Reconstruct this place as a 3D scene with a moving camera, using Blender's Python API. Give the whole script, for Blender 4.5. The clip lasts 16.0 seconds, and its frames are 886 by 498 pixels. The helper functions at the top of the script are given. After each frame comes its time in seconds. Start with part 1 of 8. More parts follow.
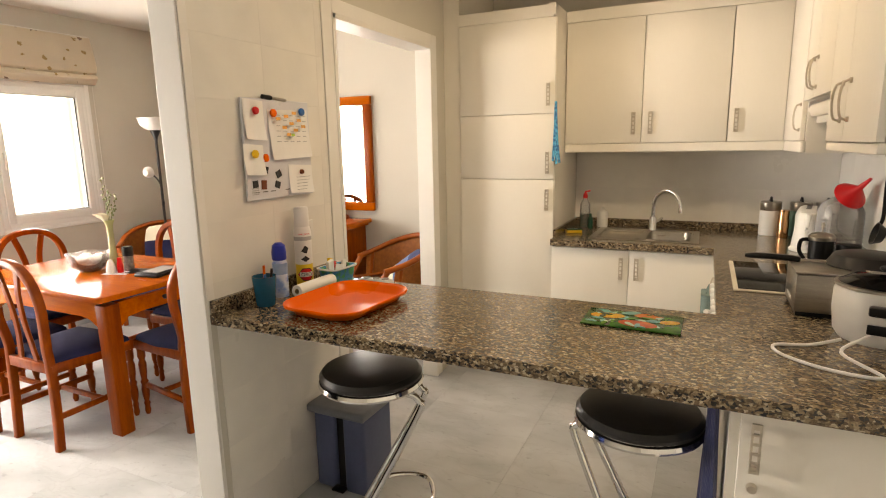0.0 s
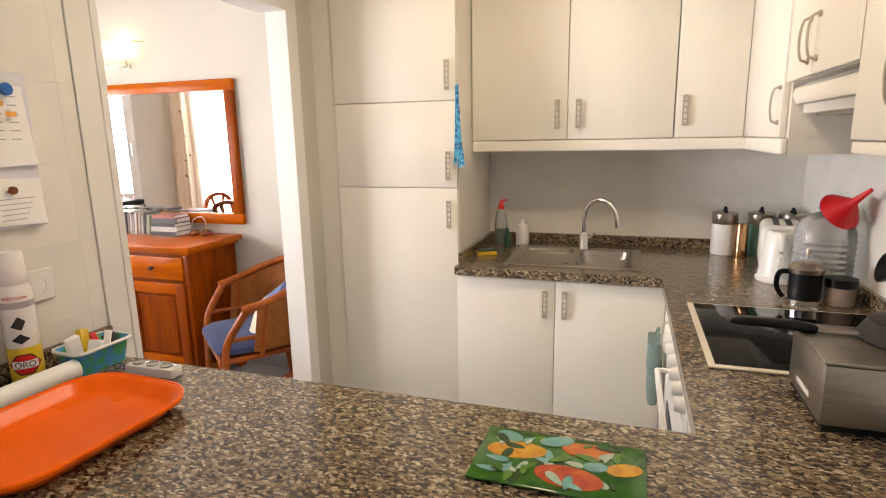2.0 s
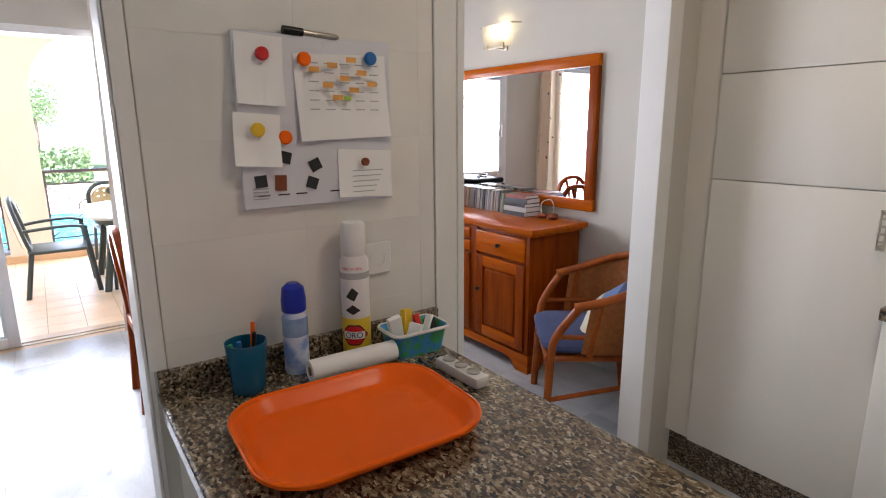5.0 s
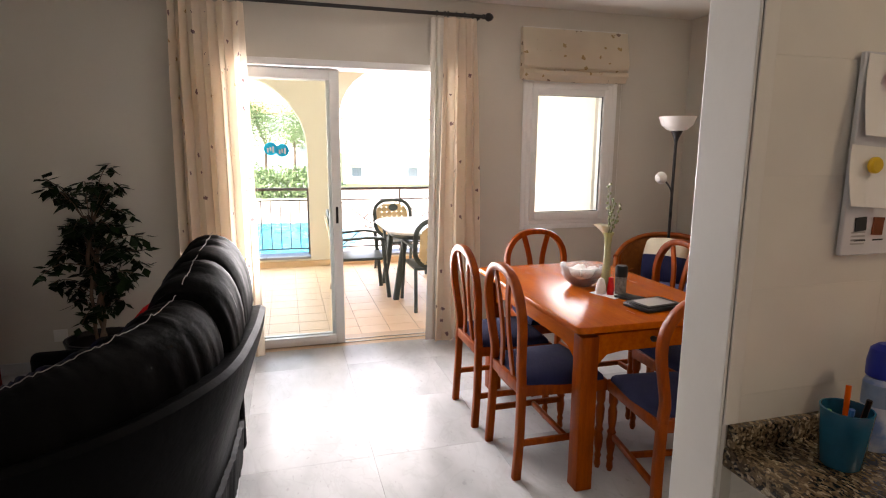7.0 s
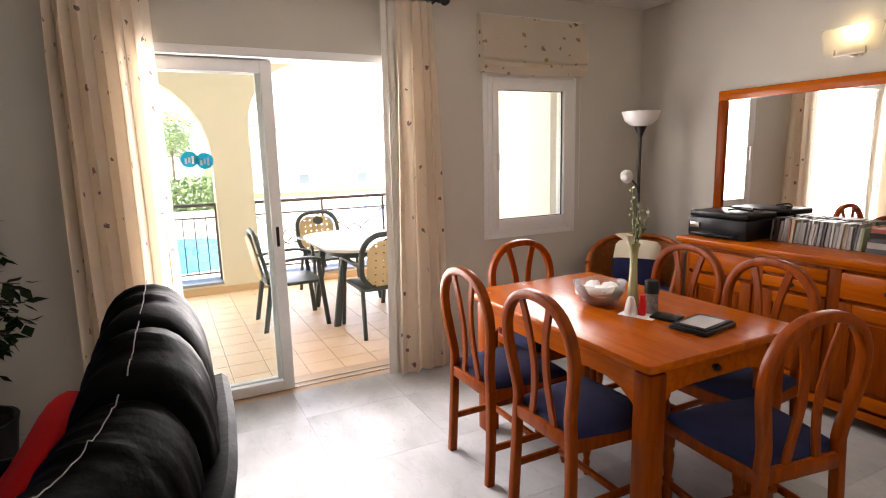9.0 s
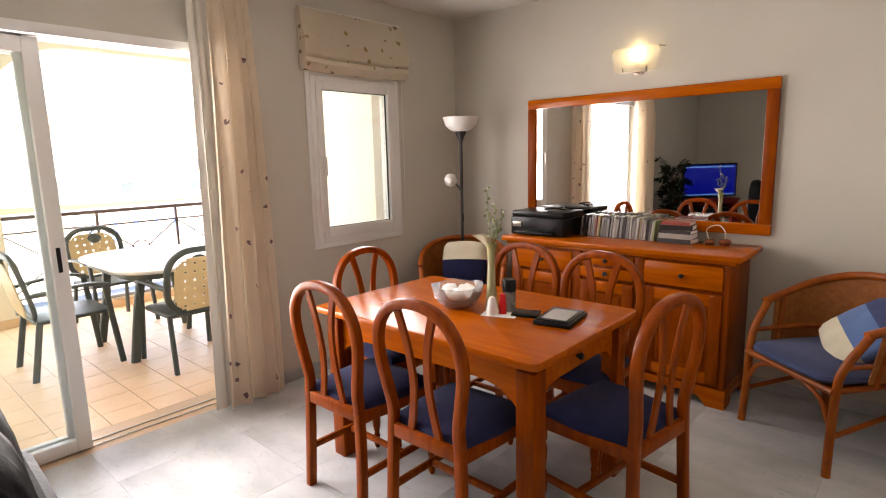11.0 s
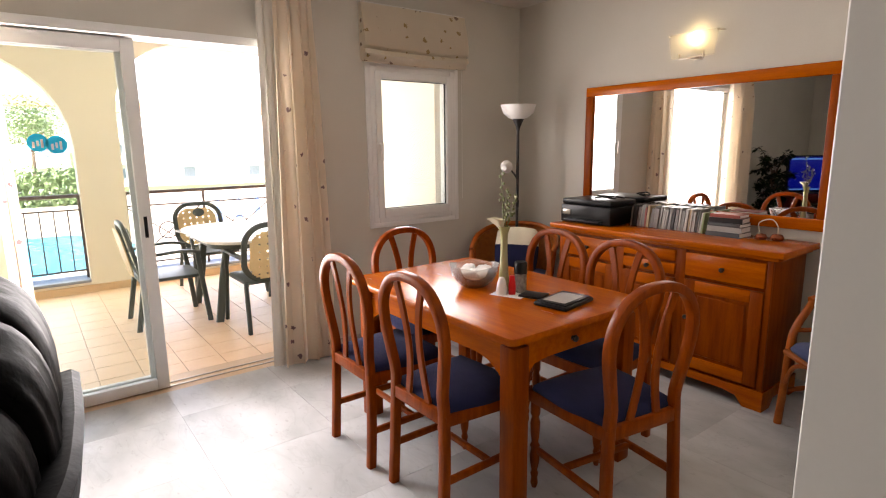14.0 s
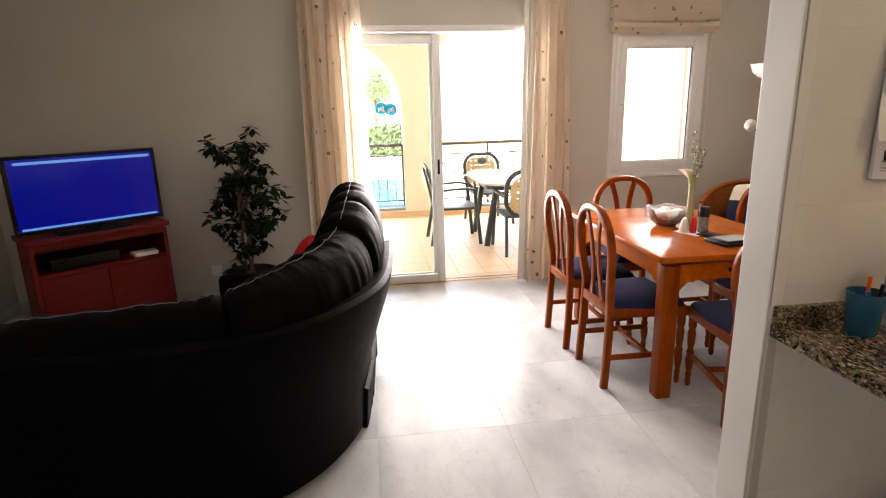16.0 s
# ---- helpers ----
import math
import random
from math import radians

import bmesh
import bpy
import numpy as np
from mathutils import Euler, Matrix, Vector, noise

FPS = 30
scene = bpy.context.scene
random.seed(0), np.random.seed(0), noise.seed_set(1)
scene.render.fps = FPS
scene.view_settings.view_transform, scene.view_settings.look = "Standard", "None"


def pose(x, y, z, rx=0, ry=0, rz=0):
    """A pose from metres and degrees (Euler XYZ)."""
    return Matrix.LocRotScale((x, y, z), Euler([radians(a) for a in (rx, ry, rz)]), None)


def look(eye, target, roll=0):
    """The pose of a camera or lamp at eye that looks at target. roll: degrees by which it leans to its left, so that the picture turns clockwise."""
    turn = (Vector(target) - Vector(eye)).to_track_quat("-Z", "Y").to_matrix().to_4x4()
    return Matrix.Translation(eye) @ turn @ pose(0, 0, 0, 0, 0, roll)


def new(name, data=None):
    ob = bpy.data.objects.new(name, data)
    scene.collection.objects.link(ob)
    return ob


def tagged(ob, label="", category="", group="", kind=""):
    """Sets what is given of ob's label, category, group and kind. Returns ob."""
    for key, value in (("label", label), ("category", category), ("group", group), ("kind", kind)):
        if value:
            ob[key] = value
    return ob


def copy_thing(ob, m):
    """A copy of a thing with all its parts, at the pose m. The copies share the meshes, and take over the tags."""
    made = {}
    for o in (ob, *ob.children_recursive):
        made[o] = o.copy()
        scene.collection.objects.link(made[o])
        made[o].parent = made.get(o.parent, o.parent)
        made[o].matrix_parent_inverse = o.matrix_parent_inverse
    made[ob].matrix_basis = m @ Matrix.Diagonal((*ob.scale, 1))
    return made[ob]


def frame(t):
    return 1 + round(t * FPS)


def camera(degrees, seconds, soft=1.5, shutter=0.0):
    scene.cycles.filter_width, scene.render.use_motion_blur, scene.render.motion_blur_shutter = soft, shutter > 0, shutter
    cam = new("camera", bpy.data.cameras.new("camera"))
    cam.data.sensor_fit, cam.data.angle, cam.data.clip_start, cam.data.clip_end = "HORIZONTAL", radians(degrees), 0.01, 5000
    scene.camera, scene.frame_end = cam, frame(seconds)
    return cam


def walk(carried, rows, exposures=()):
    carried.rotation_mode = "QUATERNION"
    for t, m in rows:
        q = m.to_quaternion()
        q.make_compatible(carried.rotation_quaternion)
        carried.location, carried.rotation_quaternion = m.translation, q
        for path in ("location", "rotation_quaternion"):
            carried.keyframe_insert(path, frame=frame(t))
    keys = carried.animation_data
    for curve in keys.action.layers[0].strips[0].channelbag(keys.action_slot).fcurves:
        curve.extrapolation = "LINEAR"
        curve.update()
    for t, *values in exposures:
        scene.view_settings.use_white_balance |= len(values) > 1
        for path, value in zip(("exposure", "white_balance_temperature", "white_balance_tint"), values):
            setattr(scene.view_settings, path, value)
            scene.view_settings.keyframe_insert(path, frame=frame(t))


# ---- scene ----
cam = camera(77.4, 16.0, soft=1.1)
PATH = [
    (0, (0.13, 0.147, 1.442), (-0.715, 1.921, 1.068), -1.1),
    (0.5, (0.118, 0.341, 1.433), (-0.694, 2.126, 1.039), -0.8),
    (1, (0.057, 0.58, 1.445), (-0.631, 2.417, 1.056), -0.9),
    (1.5, (0.034, 0.774, 1.439), (-0.607, 2.627, 1.046), -1.8),
    (2, (0.043, 0.984, 1.449), (-0.58, 2.842, 1.05), -1.1),
    (2.5, (0.03, 1.143, 1.426), (-0.535, 3.018, 1.019), -0.0),
    (3, (-0.065, 1.332, 1.418), (-0.377, 3.267, 1.02), -0.1),
    (3.5, (-0.13, 1.468, 1.439), (-0.462, 3.399, 1.035), -1.7),
    (4, (-0.116, 1.52, 1.439), (-0.965, 3.287, 1.042), -0.2),
    (4.5, (-0.12, 1.455, 1.425), (-1.469, 2.873, 1.013), -0.2),
    (5, (-0.153, 1.273, 1.423), (-1.735, 2.416, 0.991), -0.4),
    (5.2, (-0.162, 1.134, 1.447), (-1.8, 2.194, 1.004), -1.3),
    (7.3, (-0.664, 0.584, 1.436), (-2.565, 1.101, 1.094), 0.6),
    (7.5, (-0.734, 0.529, 1.435), (-2.623, 1.093, 1.099), 0.2),
    (8, (-0.88, 0.407, 1.435), (-2.723, 1.111, 1.104), -1.7),
    (8.5, (-1.044, 0.366, 1.417), (-2.856, 1.147, 1.084), -1.5),
    (9, (-1.234, 0.394, 1.444), (-2.996, 1.278, 1.105), -1.5),
    (9.5, (-1.368, 0.409, 1.433), (-3.03, 1.472, 1.107), -0.6),
    (10, (-1.5, 0.315, 1.442), (-2.999, 1.599, 1.114), -0.6),
    (12.3, (-1.535, 0.266, 1.396), (-2.8, 1.778, 1.058), -1.3),
    (12.5, (-1.538, 0.267, 1.402), (-2.793, 1.786, 1.058), -1.2),
    (12.7, (-1.553, 0.262, 1.405), (-2.793, 1.792, 1.056), -1.3),
    (13, (-1.505, 0.312, 1.415), (-2.767, 1.821, 1.055), -1.3),
    (13.5, (-1.349, 0.421, 1.412), (-2.782, 1.769, 1.054), -0.6),
    (14, (-1.142, 0.455, 1.411), (-2.71, 1.64, 1.044), -0.7),
    (14.5, (-0.883, 0.437, 1.431), (-2.549, 1.457, 1.002), -1.6),
    (15, (-0.666, 0.469, 1.443), (-2.463, 1.229, 1.004), -1.5),
    (15.5, (-0.423, 0.47, 1.445), (-2.33, 0.842, 0.972), -0.1),
    (16, (-0.144, 0.418, 1.451), (-2.065, 0.669, 0.953), -1.5),
]
EXPOSURES = [(0, 3.7, 7800, 15), (1.0, 3.85, 7500, 15), (1.5, 4.0, 7100, 16), (2.0, 3.9, 6700, 17), (3.0, 3.52, 6100, 17), (3.5, 3.7, 5900, 16), (4.5, 3.35, 6000, 17), (5.2, 2.95, 5800, 17), (7.3, 2.7, 7000, 20), (9, 2.7, 7000, 20), (12.5, 2.85, 7300, 19), (14.5, 2.6, 7100, 20), (16, 3.1, 7300, 20)]
walk(cam, [(t, look(eye, target, roll)) for t, eye, target, roll in PATH], EXPOSURES)

# ---- light ----
world = bpy.data.worlds.new("sky")
scene.world = world
world.use_nodes = True
sky = world.node_tree.nodes.new("ShaderNodeTexSky")
sky.sky_type, sky.sun_disc = "NISHITA", False
sky.sun_elevation, sky.sun_rotation = radians(58), radians(127)
world.node_tree.links.new(sky.outputs[0], world.node_tree.nodes["Background"].inputs[0])
world.node_tree.nodes["Background"].inputs[1].default_value = 0.15

sun = new("sun", bpy.data.lights.new("sun", "SUN"))
sun.data.energy, sun.data.angle, sun.data.color = 5.0, radians(0.5), (1.0, 0.95, 0.86)
sun.matrix_world = look((0, 0, 30), (-8.0, 6.0, 14.0))


def window_light(x, y, z, width, height, watts, spread=180, rise=-0.12):
    """Sky light coming in through an opening; the balcony roof narrows its spread."""
    ob = new("window_light", bpy.data.lights.new("window_light", "AREA"))
    ob.data.shape, ob.data.size, ob.data.size_y, ob.data.energy = "RECTANGLE", width, height, watts
    ob.data.color, ob.data.spread = (0.975, 0.985, 1.0), radians(spread)
    ob.matrix_world = look((x, y, z), (x + 1, y, z + rise))
    return ob


window_light(-4.585, 1.02, 1.28, 1.30, 1.55, 11.5, 150, 0.0)
window_light(-4.535, 2.80, 1.42, 0.55, 0.90, 2.4, 165, 0.0)
window_light(-7.60, 2.455, 1.22, 2.25, 2.10, 8)
window_light(-7.60, 0.025, 1.12, 1.65, 1.90, 5)


# ---- materials ----
def rgb(c):
    return (c[0], c[1], c[2], 1.0)


def material(name, c1, c2=None, scale=6.0, rough=0.5, metal=0.0, bump=0.0, bump_scale=80.0, stretch=(1, 1, 1), coat=0.0, fine=0.12, rough_var=0.08, contrast=(0.3, 0.7), sheen=0.0, emit=None, strength=0.0, specular=0.5):
    """A node material with variation at two scales: broad patches between c1 and c2, and fine grain."""
    m = bpy.data.materials.new(name)
    m.use_nodes = True
    n, l = m.node_tree.nodes, m.node_tree.links
    bsdf = n["Principled BSDF"]
    c2 = c2 or tuple(v * 0.86 for v in c1)
    coord, info, off = n.new("ShaderNodeTexCoord"), n.new("ShaderNodeObjectInfo"), n.new("ShaderNodeVectorMath")
    off.operation = "MULTIPLY_ADD"
    mapping = n.new("ShaderNodeMapping")
    mapping.inputs["Scale"].default_value = stretch
    l.new(info.outputs["Random"], off.inputs[0])
    off.inputs[1].default_value = (17.3, 9.1, 23.7)
    l.new(coord.outputs["Object"], off.inputs[2])
    l.new(off.outputs[0], mapping.inputs[0])
    broad, grain = n.new("ShaderNodeTexNoise"), n.new("ShaderNodeTexNoise")
    broad.inputs["Scale"].default_value, broad.inputs["Detail"].default_value = scale, 5.0
    grain.inputs["Scale"].default_value, grain.inputs["Detail"].default_value = bump_scale, 3.0
    for t in (broad, grain):
        l.new(mapping.outputs[0], t.inputs["Vector"])
    ramp = n.new("ShaderNodeValToRGB")
    ramp.color_ramp.elements[0].position, ramp.color_ramp.elements[1].position = contrast
    ramp.color_ramp.elements[0].color, ramp.color_ramp.elements[1].color = rgb(c1), rgb(c2)
    l.new(broad.outputs[0], ramp.inputs[0])
    mix = n.new("ShaderNodeMix")
    mix.data_type, mix.blend_type = "RGBA", "OVERLAY"
    mix.inputs[0].default_value = fine
    l.new(ramp.outputs[0], mix.inputs[6])
    l.new(grain.outputs[0], mix.inputs[7])
    l.new(mix.outputs[2], bsdf.inputs["Base Color"])
    rr = n.new("ShaderNodeMapRange")
    rr.inputs[3].default_value, rr.inputs[4].default_value = max(rough - rough_var, 0.02), min(rough + rough_var, 1.0)
    l.new(broad.outputs[0], rr.inputs[0])
    l.new(rr.outputs[0], bsdf.inputs["Roughness"])
    bsdf.inputs["Metallic"].default_value = metal
    bsdf.inputs["Specular IOR Level"].default_value = specular
    bsdf.inputs["Coat Weight"].default_value = coat
    bsdf.inputs["Coat Roughness"].default_value = 0.12
    bsdf.inputs["Sheen Weight"].default_value = sheen
    if bump:
        b = n.new("ShaderNodeBump")
        b.inputs["Strength"].default_value, b.inputs["Distance"].default_value = bump, 0.004
        l.new(grain.outputs[0], b.inputs["Height"])
        l.new(b.outputs[0], bsdf.inputs["Normal"])
    if emit:
        bsdf.inputs["Emission Color"].default_value, bsdf.inputs["Emission Strength"].default_value = rgb(emit), strength
    return m


def glass_material(name, colour=(1, 1, 1), rough=0.0, ior=1.45):
    m = bpy.data.materials.new(name)
    m.use_nodes = True
    bsdf = m.node_tree.nodes["Principled BSDF"]
    bsdf.inputs["Base Color"].default_value = rgb(colour)
    bsdf.inputs["Transmission Weight"].default_value, bsdf.inputs["Roughness"].default_value, bsdf.inputs["IOR"].default_value = 1.0, rough, ior
    return m


def pane_material(name, tint=(0.97, 0.99, 0.98)):
    """Thin window glass: clear, with a faint reflection."""
    m = bpy.data.materials.new(name)
    m.use_nodes = True
    n, l = m.node_tree.nodes, m.node_tree.links
    n.remove(n["Principled BSDF"])
    clear, gloss, mix, fres = n.new("ShaderNodeBsdfTransparent"), n.new("ShaderNodeBsdfGlossy"), n.new("ShaderNodeMixShader"), n.new("ShaderNodeFresnel")
    clear.inputs[0].default_value, gloss.inputs["Roughness"].default_value, fres.inputs[0].default_value = rgb(tint), 0.01, 1.35
    l.new(fres.outputs[0], mix.inputs[0])
    l.new(clear.outputs[0], mix.inputs[1])
    l.new(gloss.outputs[0], mix.inputs[2])
    l.new(mix.outputs[0], n["Material Output"].inputs[0])
    return m


def granite_material(name):
    """Polished speckled granite: brown, grey, cream and black grains."""
    m = bpy.data.materials.new(name)
    m.use_nodes = True
    n, l = m.node_tree.nodes, m.node_tree.links
    bsdf = n["Principled BSDF"]
    coord, warp, add = n.new("ShaderNodeTexCoord"), n.new("ShaderNodeTexNoise"), n.new("ShaderNodeMixRGB")
    warp.inputs["Scale"].default_value = 90
    add.blend_type, add.inputs[0].default_value = "ADD", 0.012
    l.new(coord.outputs["Object"], warp.inputs["Vector"])
    l.new(coord.outputs["Object"], add.inputs[1])
    l.new(warp.outputs["Color"], add.inputs[2])
    cells, fine = n.new("ShaderNodeTexVoronoi"), n.new("ShaderNodeTexVoronoi")
    cells.inputs["Scale"].default_value, fine.inputs["Scale"].default_value = 185, 380
    flake = n.new("ShaderNodeMapping")
    flake.inputs["Rotation"].default_value, flake.inputs["Scale"].default_value = (0, 0, 0.5), (0.66, 1.2, 1)
    l.new(add.outputs[0], flake.inputs[0])
    for v in (cells, fine):
        l.new(flake.outputs[0], v.inputs["Vector"])
    ramp = n.new("ShaderNodeValToRGB")
    ramp.color_ramp.interpolation = "CONSTANT"
    stops = ((0.0, (0.020, 0.014, 0.010)), (0.20, (0.085, 0.060, 0.037)), (0.42, (0.155, 0.115, 0.070)), (0.66, (0.24, 0.185, 0.115)), (0.88, (0.38, 0.32, 0.23)))
    e = ramp.color_ramp.elements
    e[0].position, e[0].color, e[1].position, e[1].color = stops[0][0], rgb(stops[0][1]), stops[1][0], rgb(stops[1][1])
    for p, c in stops[2:]:
        x = e.new(p)
        x.color = rgb(c)
    sep = n.new("ShaderNodeSeparateColor")
    l.new(cells.outputs["Color"], sep.inputs[0])
    l.new(sep.outputs[0], ramp.inputs[0])
    ramp2 = n.new("ShaderNodeValToRGB")
    ramp2.color_ramp.elements[0].position, ramp2.color_ramp.elements[1].position = 0.25, 0.8
    ramp2.color_ramp.elements[0].color, ramp2.color_ramp.elements[1].color = (0.35, 0.33, 0.31, 1), (0.7, 0.68, 0.65, 1)
    sep2 = n.new("ShaderNodeSeparateColor")
    l.new(fine.outputs["Color"], sep2.inputs[0])
    l.new(sep2.outputs[1], ramp2.inputs[0])
    mix = n.new("ShaderNodeMix")
    mix.data_type, mix.blend_type = "RGBA", "OVERLAY"
    mix.inputs[0].default_value = 0.55
    l.new(ramp.outputs[0], mix.inputs[6])
    l.new(ramp2.outputs[0], mix.inputs[7])
    l.new(mix.outputs[2], bsdf.inputs["Base Color"])
    bsdf.inputs["Roughness"].default_value = 0.2
    bsdf.inputs["Coat Weight"].default_value, bsdf.inputs["Coat Roughness"].default_value = 0.3, 0.1
    return m


def marble_material(name, base, vein, dark):
    """Polished cream marble: soft clouds and streaky grey veins, each slab its own."""
    m = bpy.data.materials.new(name)
    m.use_nodes = True
    n, l = m.node_tree.nodes, m.node_tree.links
    bsdf = n["Principled BSDF"]
    coord, info, off = n.new("ShaderNodeTexCoord"), n.new("ShaderNodeObjectInfo"), n.new("ShaderNodeVectorMath")
    off.operation, off.inputs[1].default_value = "MULTIPLY_ADD", (31.0, 17.0, 5.0)
    l.new(info.outputs["Random"], off.inputs[0])
    l.new(coord.outputs["Object"], off.inputs[2])
    rot = n.new("ShaderNodeMapping")
    rot.inputs["Rotation"].default_value, rot.inputs["Scale"].default_value = (0, 0, 0.5), (0.8, 1.5, 1)
    l.new(off.outputs[0], rot.inputs[0])
    cloud, streak, speck = n.new("ShaderNodeTexNoise"), n.new("ShaderNodeTexNoise"), n.new("ShaderNodeTexNoise")
    cloud.inputs["Scale"].default_value, cloud.inputs["Detail"].default_value = 2.2, 6
    streak.inputs["Scale"].default_value, streak.inputs["Detail"].default_value, streak.inputs["Distortion"].default_value = 3.6, 9, 1.4
    speck.inputs["Scale"].default_value, speck.inputs["Detail"].default_value = 26, 5
    for t in (cloud, streak, speck):
        l.new(rot.outputs[0], t.inputs["Vector"])
    r1, r2, r3 = n.new("ShaderNodeValToRGB"), n.new("ShaderNodeValToRGB"), n.new("ShaderNodeValToRGB")
    r1.color_ramp.elements[0].position, r1.color_ramp.elements[1].position = 0.35, 0.7
    r1.color_ramp.elements[0].color, r1.color_ramp.elements[1].color = rgb(base), rgb(vein)
    e = r2.color_ramp.elements
    e[0].position, e[0].color, e[1].position, e[1].color = 0.47, (0, 0, 0, 1), 0.53, (0, 0, 0, 1)
    e.new(0.5).color = (0.10, 0.10, 0.10, 1)
    r3.color_ramp.elements[0].position, r3.color_ramp.elements[1].position = 0.64, 0.74
    r3.color_ramp.elements[1].color = (0.30, 0.30, 0.30, 1)
    l.new(cloud.outputs[0], r1.inputs[0])
    l.new(streak.outputs[0], r2.inputs[0])
    l.new(speck.outputs[0], r3.inputs[0])
    a, b = n.new("ShaderNodeMix"), n.new("ShaderNodeMix")
    for x in (a, b):
        x.data_type = "RGBA"
        x.inputs[7].default_value = rgb(dark)
    l.new(r1.outputs[0], a.inputs[6])
    l.new(r2.outputs[0], a.inputs[0])
    l.new(a.outputs[2], b.inputs[6])
    l.new(r3.outputs[0], b.inputs[0])
    l.new(b.outputs[2], bsdf.inputs["Base Color"])
    rr = n.new("ShaderNodeMapRange")
    rr.inputs[3].default_value, rr.inputs[4].default_value = 0.13, 0.27
    l.new(cloud.outputs[0], rr.inputs[0])
    l.new(rr.outputs[0], bsdf.inputs["Roughness"])
    bsdf.inputs["Specular IOR Level"].default_value = 0.06
    return m


def print_material(name, ground, spots, scale=9.0, size=0.16, rough=0.9, stretch=(1, 1, 1)):
    """Cloth with small scattered leaf prints in two colours."""
    m = material(name, ground, tuple(v * 0.92 for v in ground), scale=3, rough=rough, bump=0.25, bump_scale=500, sheen=0.2)
    n, l = m.node_tree.nodes, m.node_tree.links
    bsdf = n["Principled BSDF"]
    old = bsdf.inputs["Base Color"].links[0].from_socket
    coord, mp, vor, sep = n.new("ShaderNodeTexCoord"), n.new("ShaderNodeMapping"), n.new("ShaderNodeTexVoronoi"), n.new("ShaderNodeSeparateColor")
    mp.inputs["Scale"].default_value = stretch
    vor.inputs["Scale"].default_value, vor.inputs["Randomness"].default_value = scale, 0.85
    l.new(coord.outputs["Object"], mp.inputs[0])
    warp, shift = n.new("ShaderNodeTexNoise"), n.new("ShaderNodeVectorMath")
    warp.inputs["Scale"].default_value, shift.operation, shift.inputs[1].default_value = 55, "MULTIPLY_ADD", (0.035, 0.035, 0.035)
    l.new(mp.outputs[0], warp.inputs["Vector"])
    l.new(warp.outputs["Color"], shift.inputs[0])
    l.new(mp.outputs[0], shift.inputs[2])
    l.new(shift.outputs[0], vor.inputs["Vector"])
    l.new(vor.outputs["Color"], sep.inputs[0])
    near = n.new("ShaderNodeMath")
    near.operation, near.inputs[1].default_value = "LESS_THAN", size
    l.new(vor.outputs["Distance"], near.inputs[0])
    ramp = n.new("ShaderNodeValToRGB")
    ramp.color_ramp.interpolation = "CONSTANT"
    ramp.color_ramp.elements[0].color, ramp.color_ramp.elements[1].color = rgb(spots[0]), rgb(spots[1])
    ramp.color_ramp.elements[1].position = 0.5
    l.new(sep.outputs[0], ramp.inputs[0])
    mix = n.new("ShaderNodeMix")
    mix.data_type = "RGBA"
    l.new(near.outputs[0], mix.inputs[0])
    l.new(old, mix.inputs[6])
    l.new(ramp.outputs[0], mix.inputs[7])
    l.new(mix.outputs[2], bsdf.inputs["Base Color"])
    glow, both = n.new("ShaderNodeBsdfTranslucent"), n.new("ShaderNodeMixShader")
    both.inputs[0].default_value = 0.5
    l.new(mix.outputs[2], glow.inputs[0])
    l.new(bsdf.outputs[0], both.inputs[1])
    l.new(glow.outputs[0], both.inputs[2])
    l.new(both.outputs[0], n["Material Output"].inputs[0])
    return m


WALL = material("painted_plaster", (0.59, 0.56, 0.49), (0.545, 0.515, 0.45), scale=1.6, rough=0.75, bump=0.12, bump_scale=160, fine=0.05)
CEIL = material("ceiling_paint", (0.72, 0.70, 0.65), (0.68, 0.66, 0.61), scale=1.2, rough=0.8, bump=0.08, bump_scale=150, fine=0.04)
TILE_WALL = material("kitchen_wall_tile", (0.80, 0.77, 0.71), (0.71, 0.685, 0.64), scale=5, rough=0.3, bump=0.06, bump_scale=40, fine=0.08)
GROUT = material("tile_grout", (0.70, 0.665, 0.60), rough=0.85, bump=0.2)
TRIM = material("white_trim_paint", (0.80, 0.78, 0.74), (0.76, 0.74, 0.70), scale=3, rough=0.4, bump=0.05, bump_scale=90, fine=0.05)
PVC = material("white_upvc", (0.82, 0.82, 0.80), (0.78, 0.78, 0.76), scale=3, rough=0.35, fine=0.03)
CABINET = material("cream_laminate", (0.80, 0.76, 0.68), (0.77, 0.73, 0.65), scale=2.5, rough=0.5, bump=0.03, bump_scale=120, fine=0.04, stretch=(1, 1, 0.3))
GRANITE = granite_material("speckled_granite")
MARBLE = marble_material("marble_slab", (0.57, 0.585, 0.595), (0.38, 0.39, 0.395), (0.20, 0.20, 0.20))
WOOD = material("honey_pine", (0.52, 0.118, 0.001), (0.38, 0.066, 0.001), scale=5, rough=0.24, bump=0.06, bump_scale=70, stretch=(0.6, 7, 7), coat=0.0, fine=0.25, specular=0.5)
# same pine, grain upright; shade on upright faces put into its darker colour
WOOD_V_SHADED = material("honey_pine_upright_shaded", (0.30, 0.058, 0.001), (0.19, 0.030, 0.001), scale=5, rough=0.34, bump=0.06, bump_scale=70, stretch=(7, 7, 0.6), coat=0.0, fine=0.25, specular=0.5)
CHAIR_WOOD = material("chair_beech", (0.29, 0.054, 0.001), (0.18, 0.028, 0.001), scale=6, rough=0.32, bump=0.05, bump_scale=80, stretch=(6, 6, 0.8), coat=0.0, fine=0.25, specular=0.5)
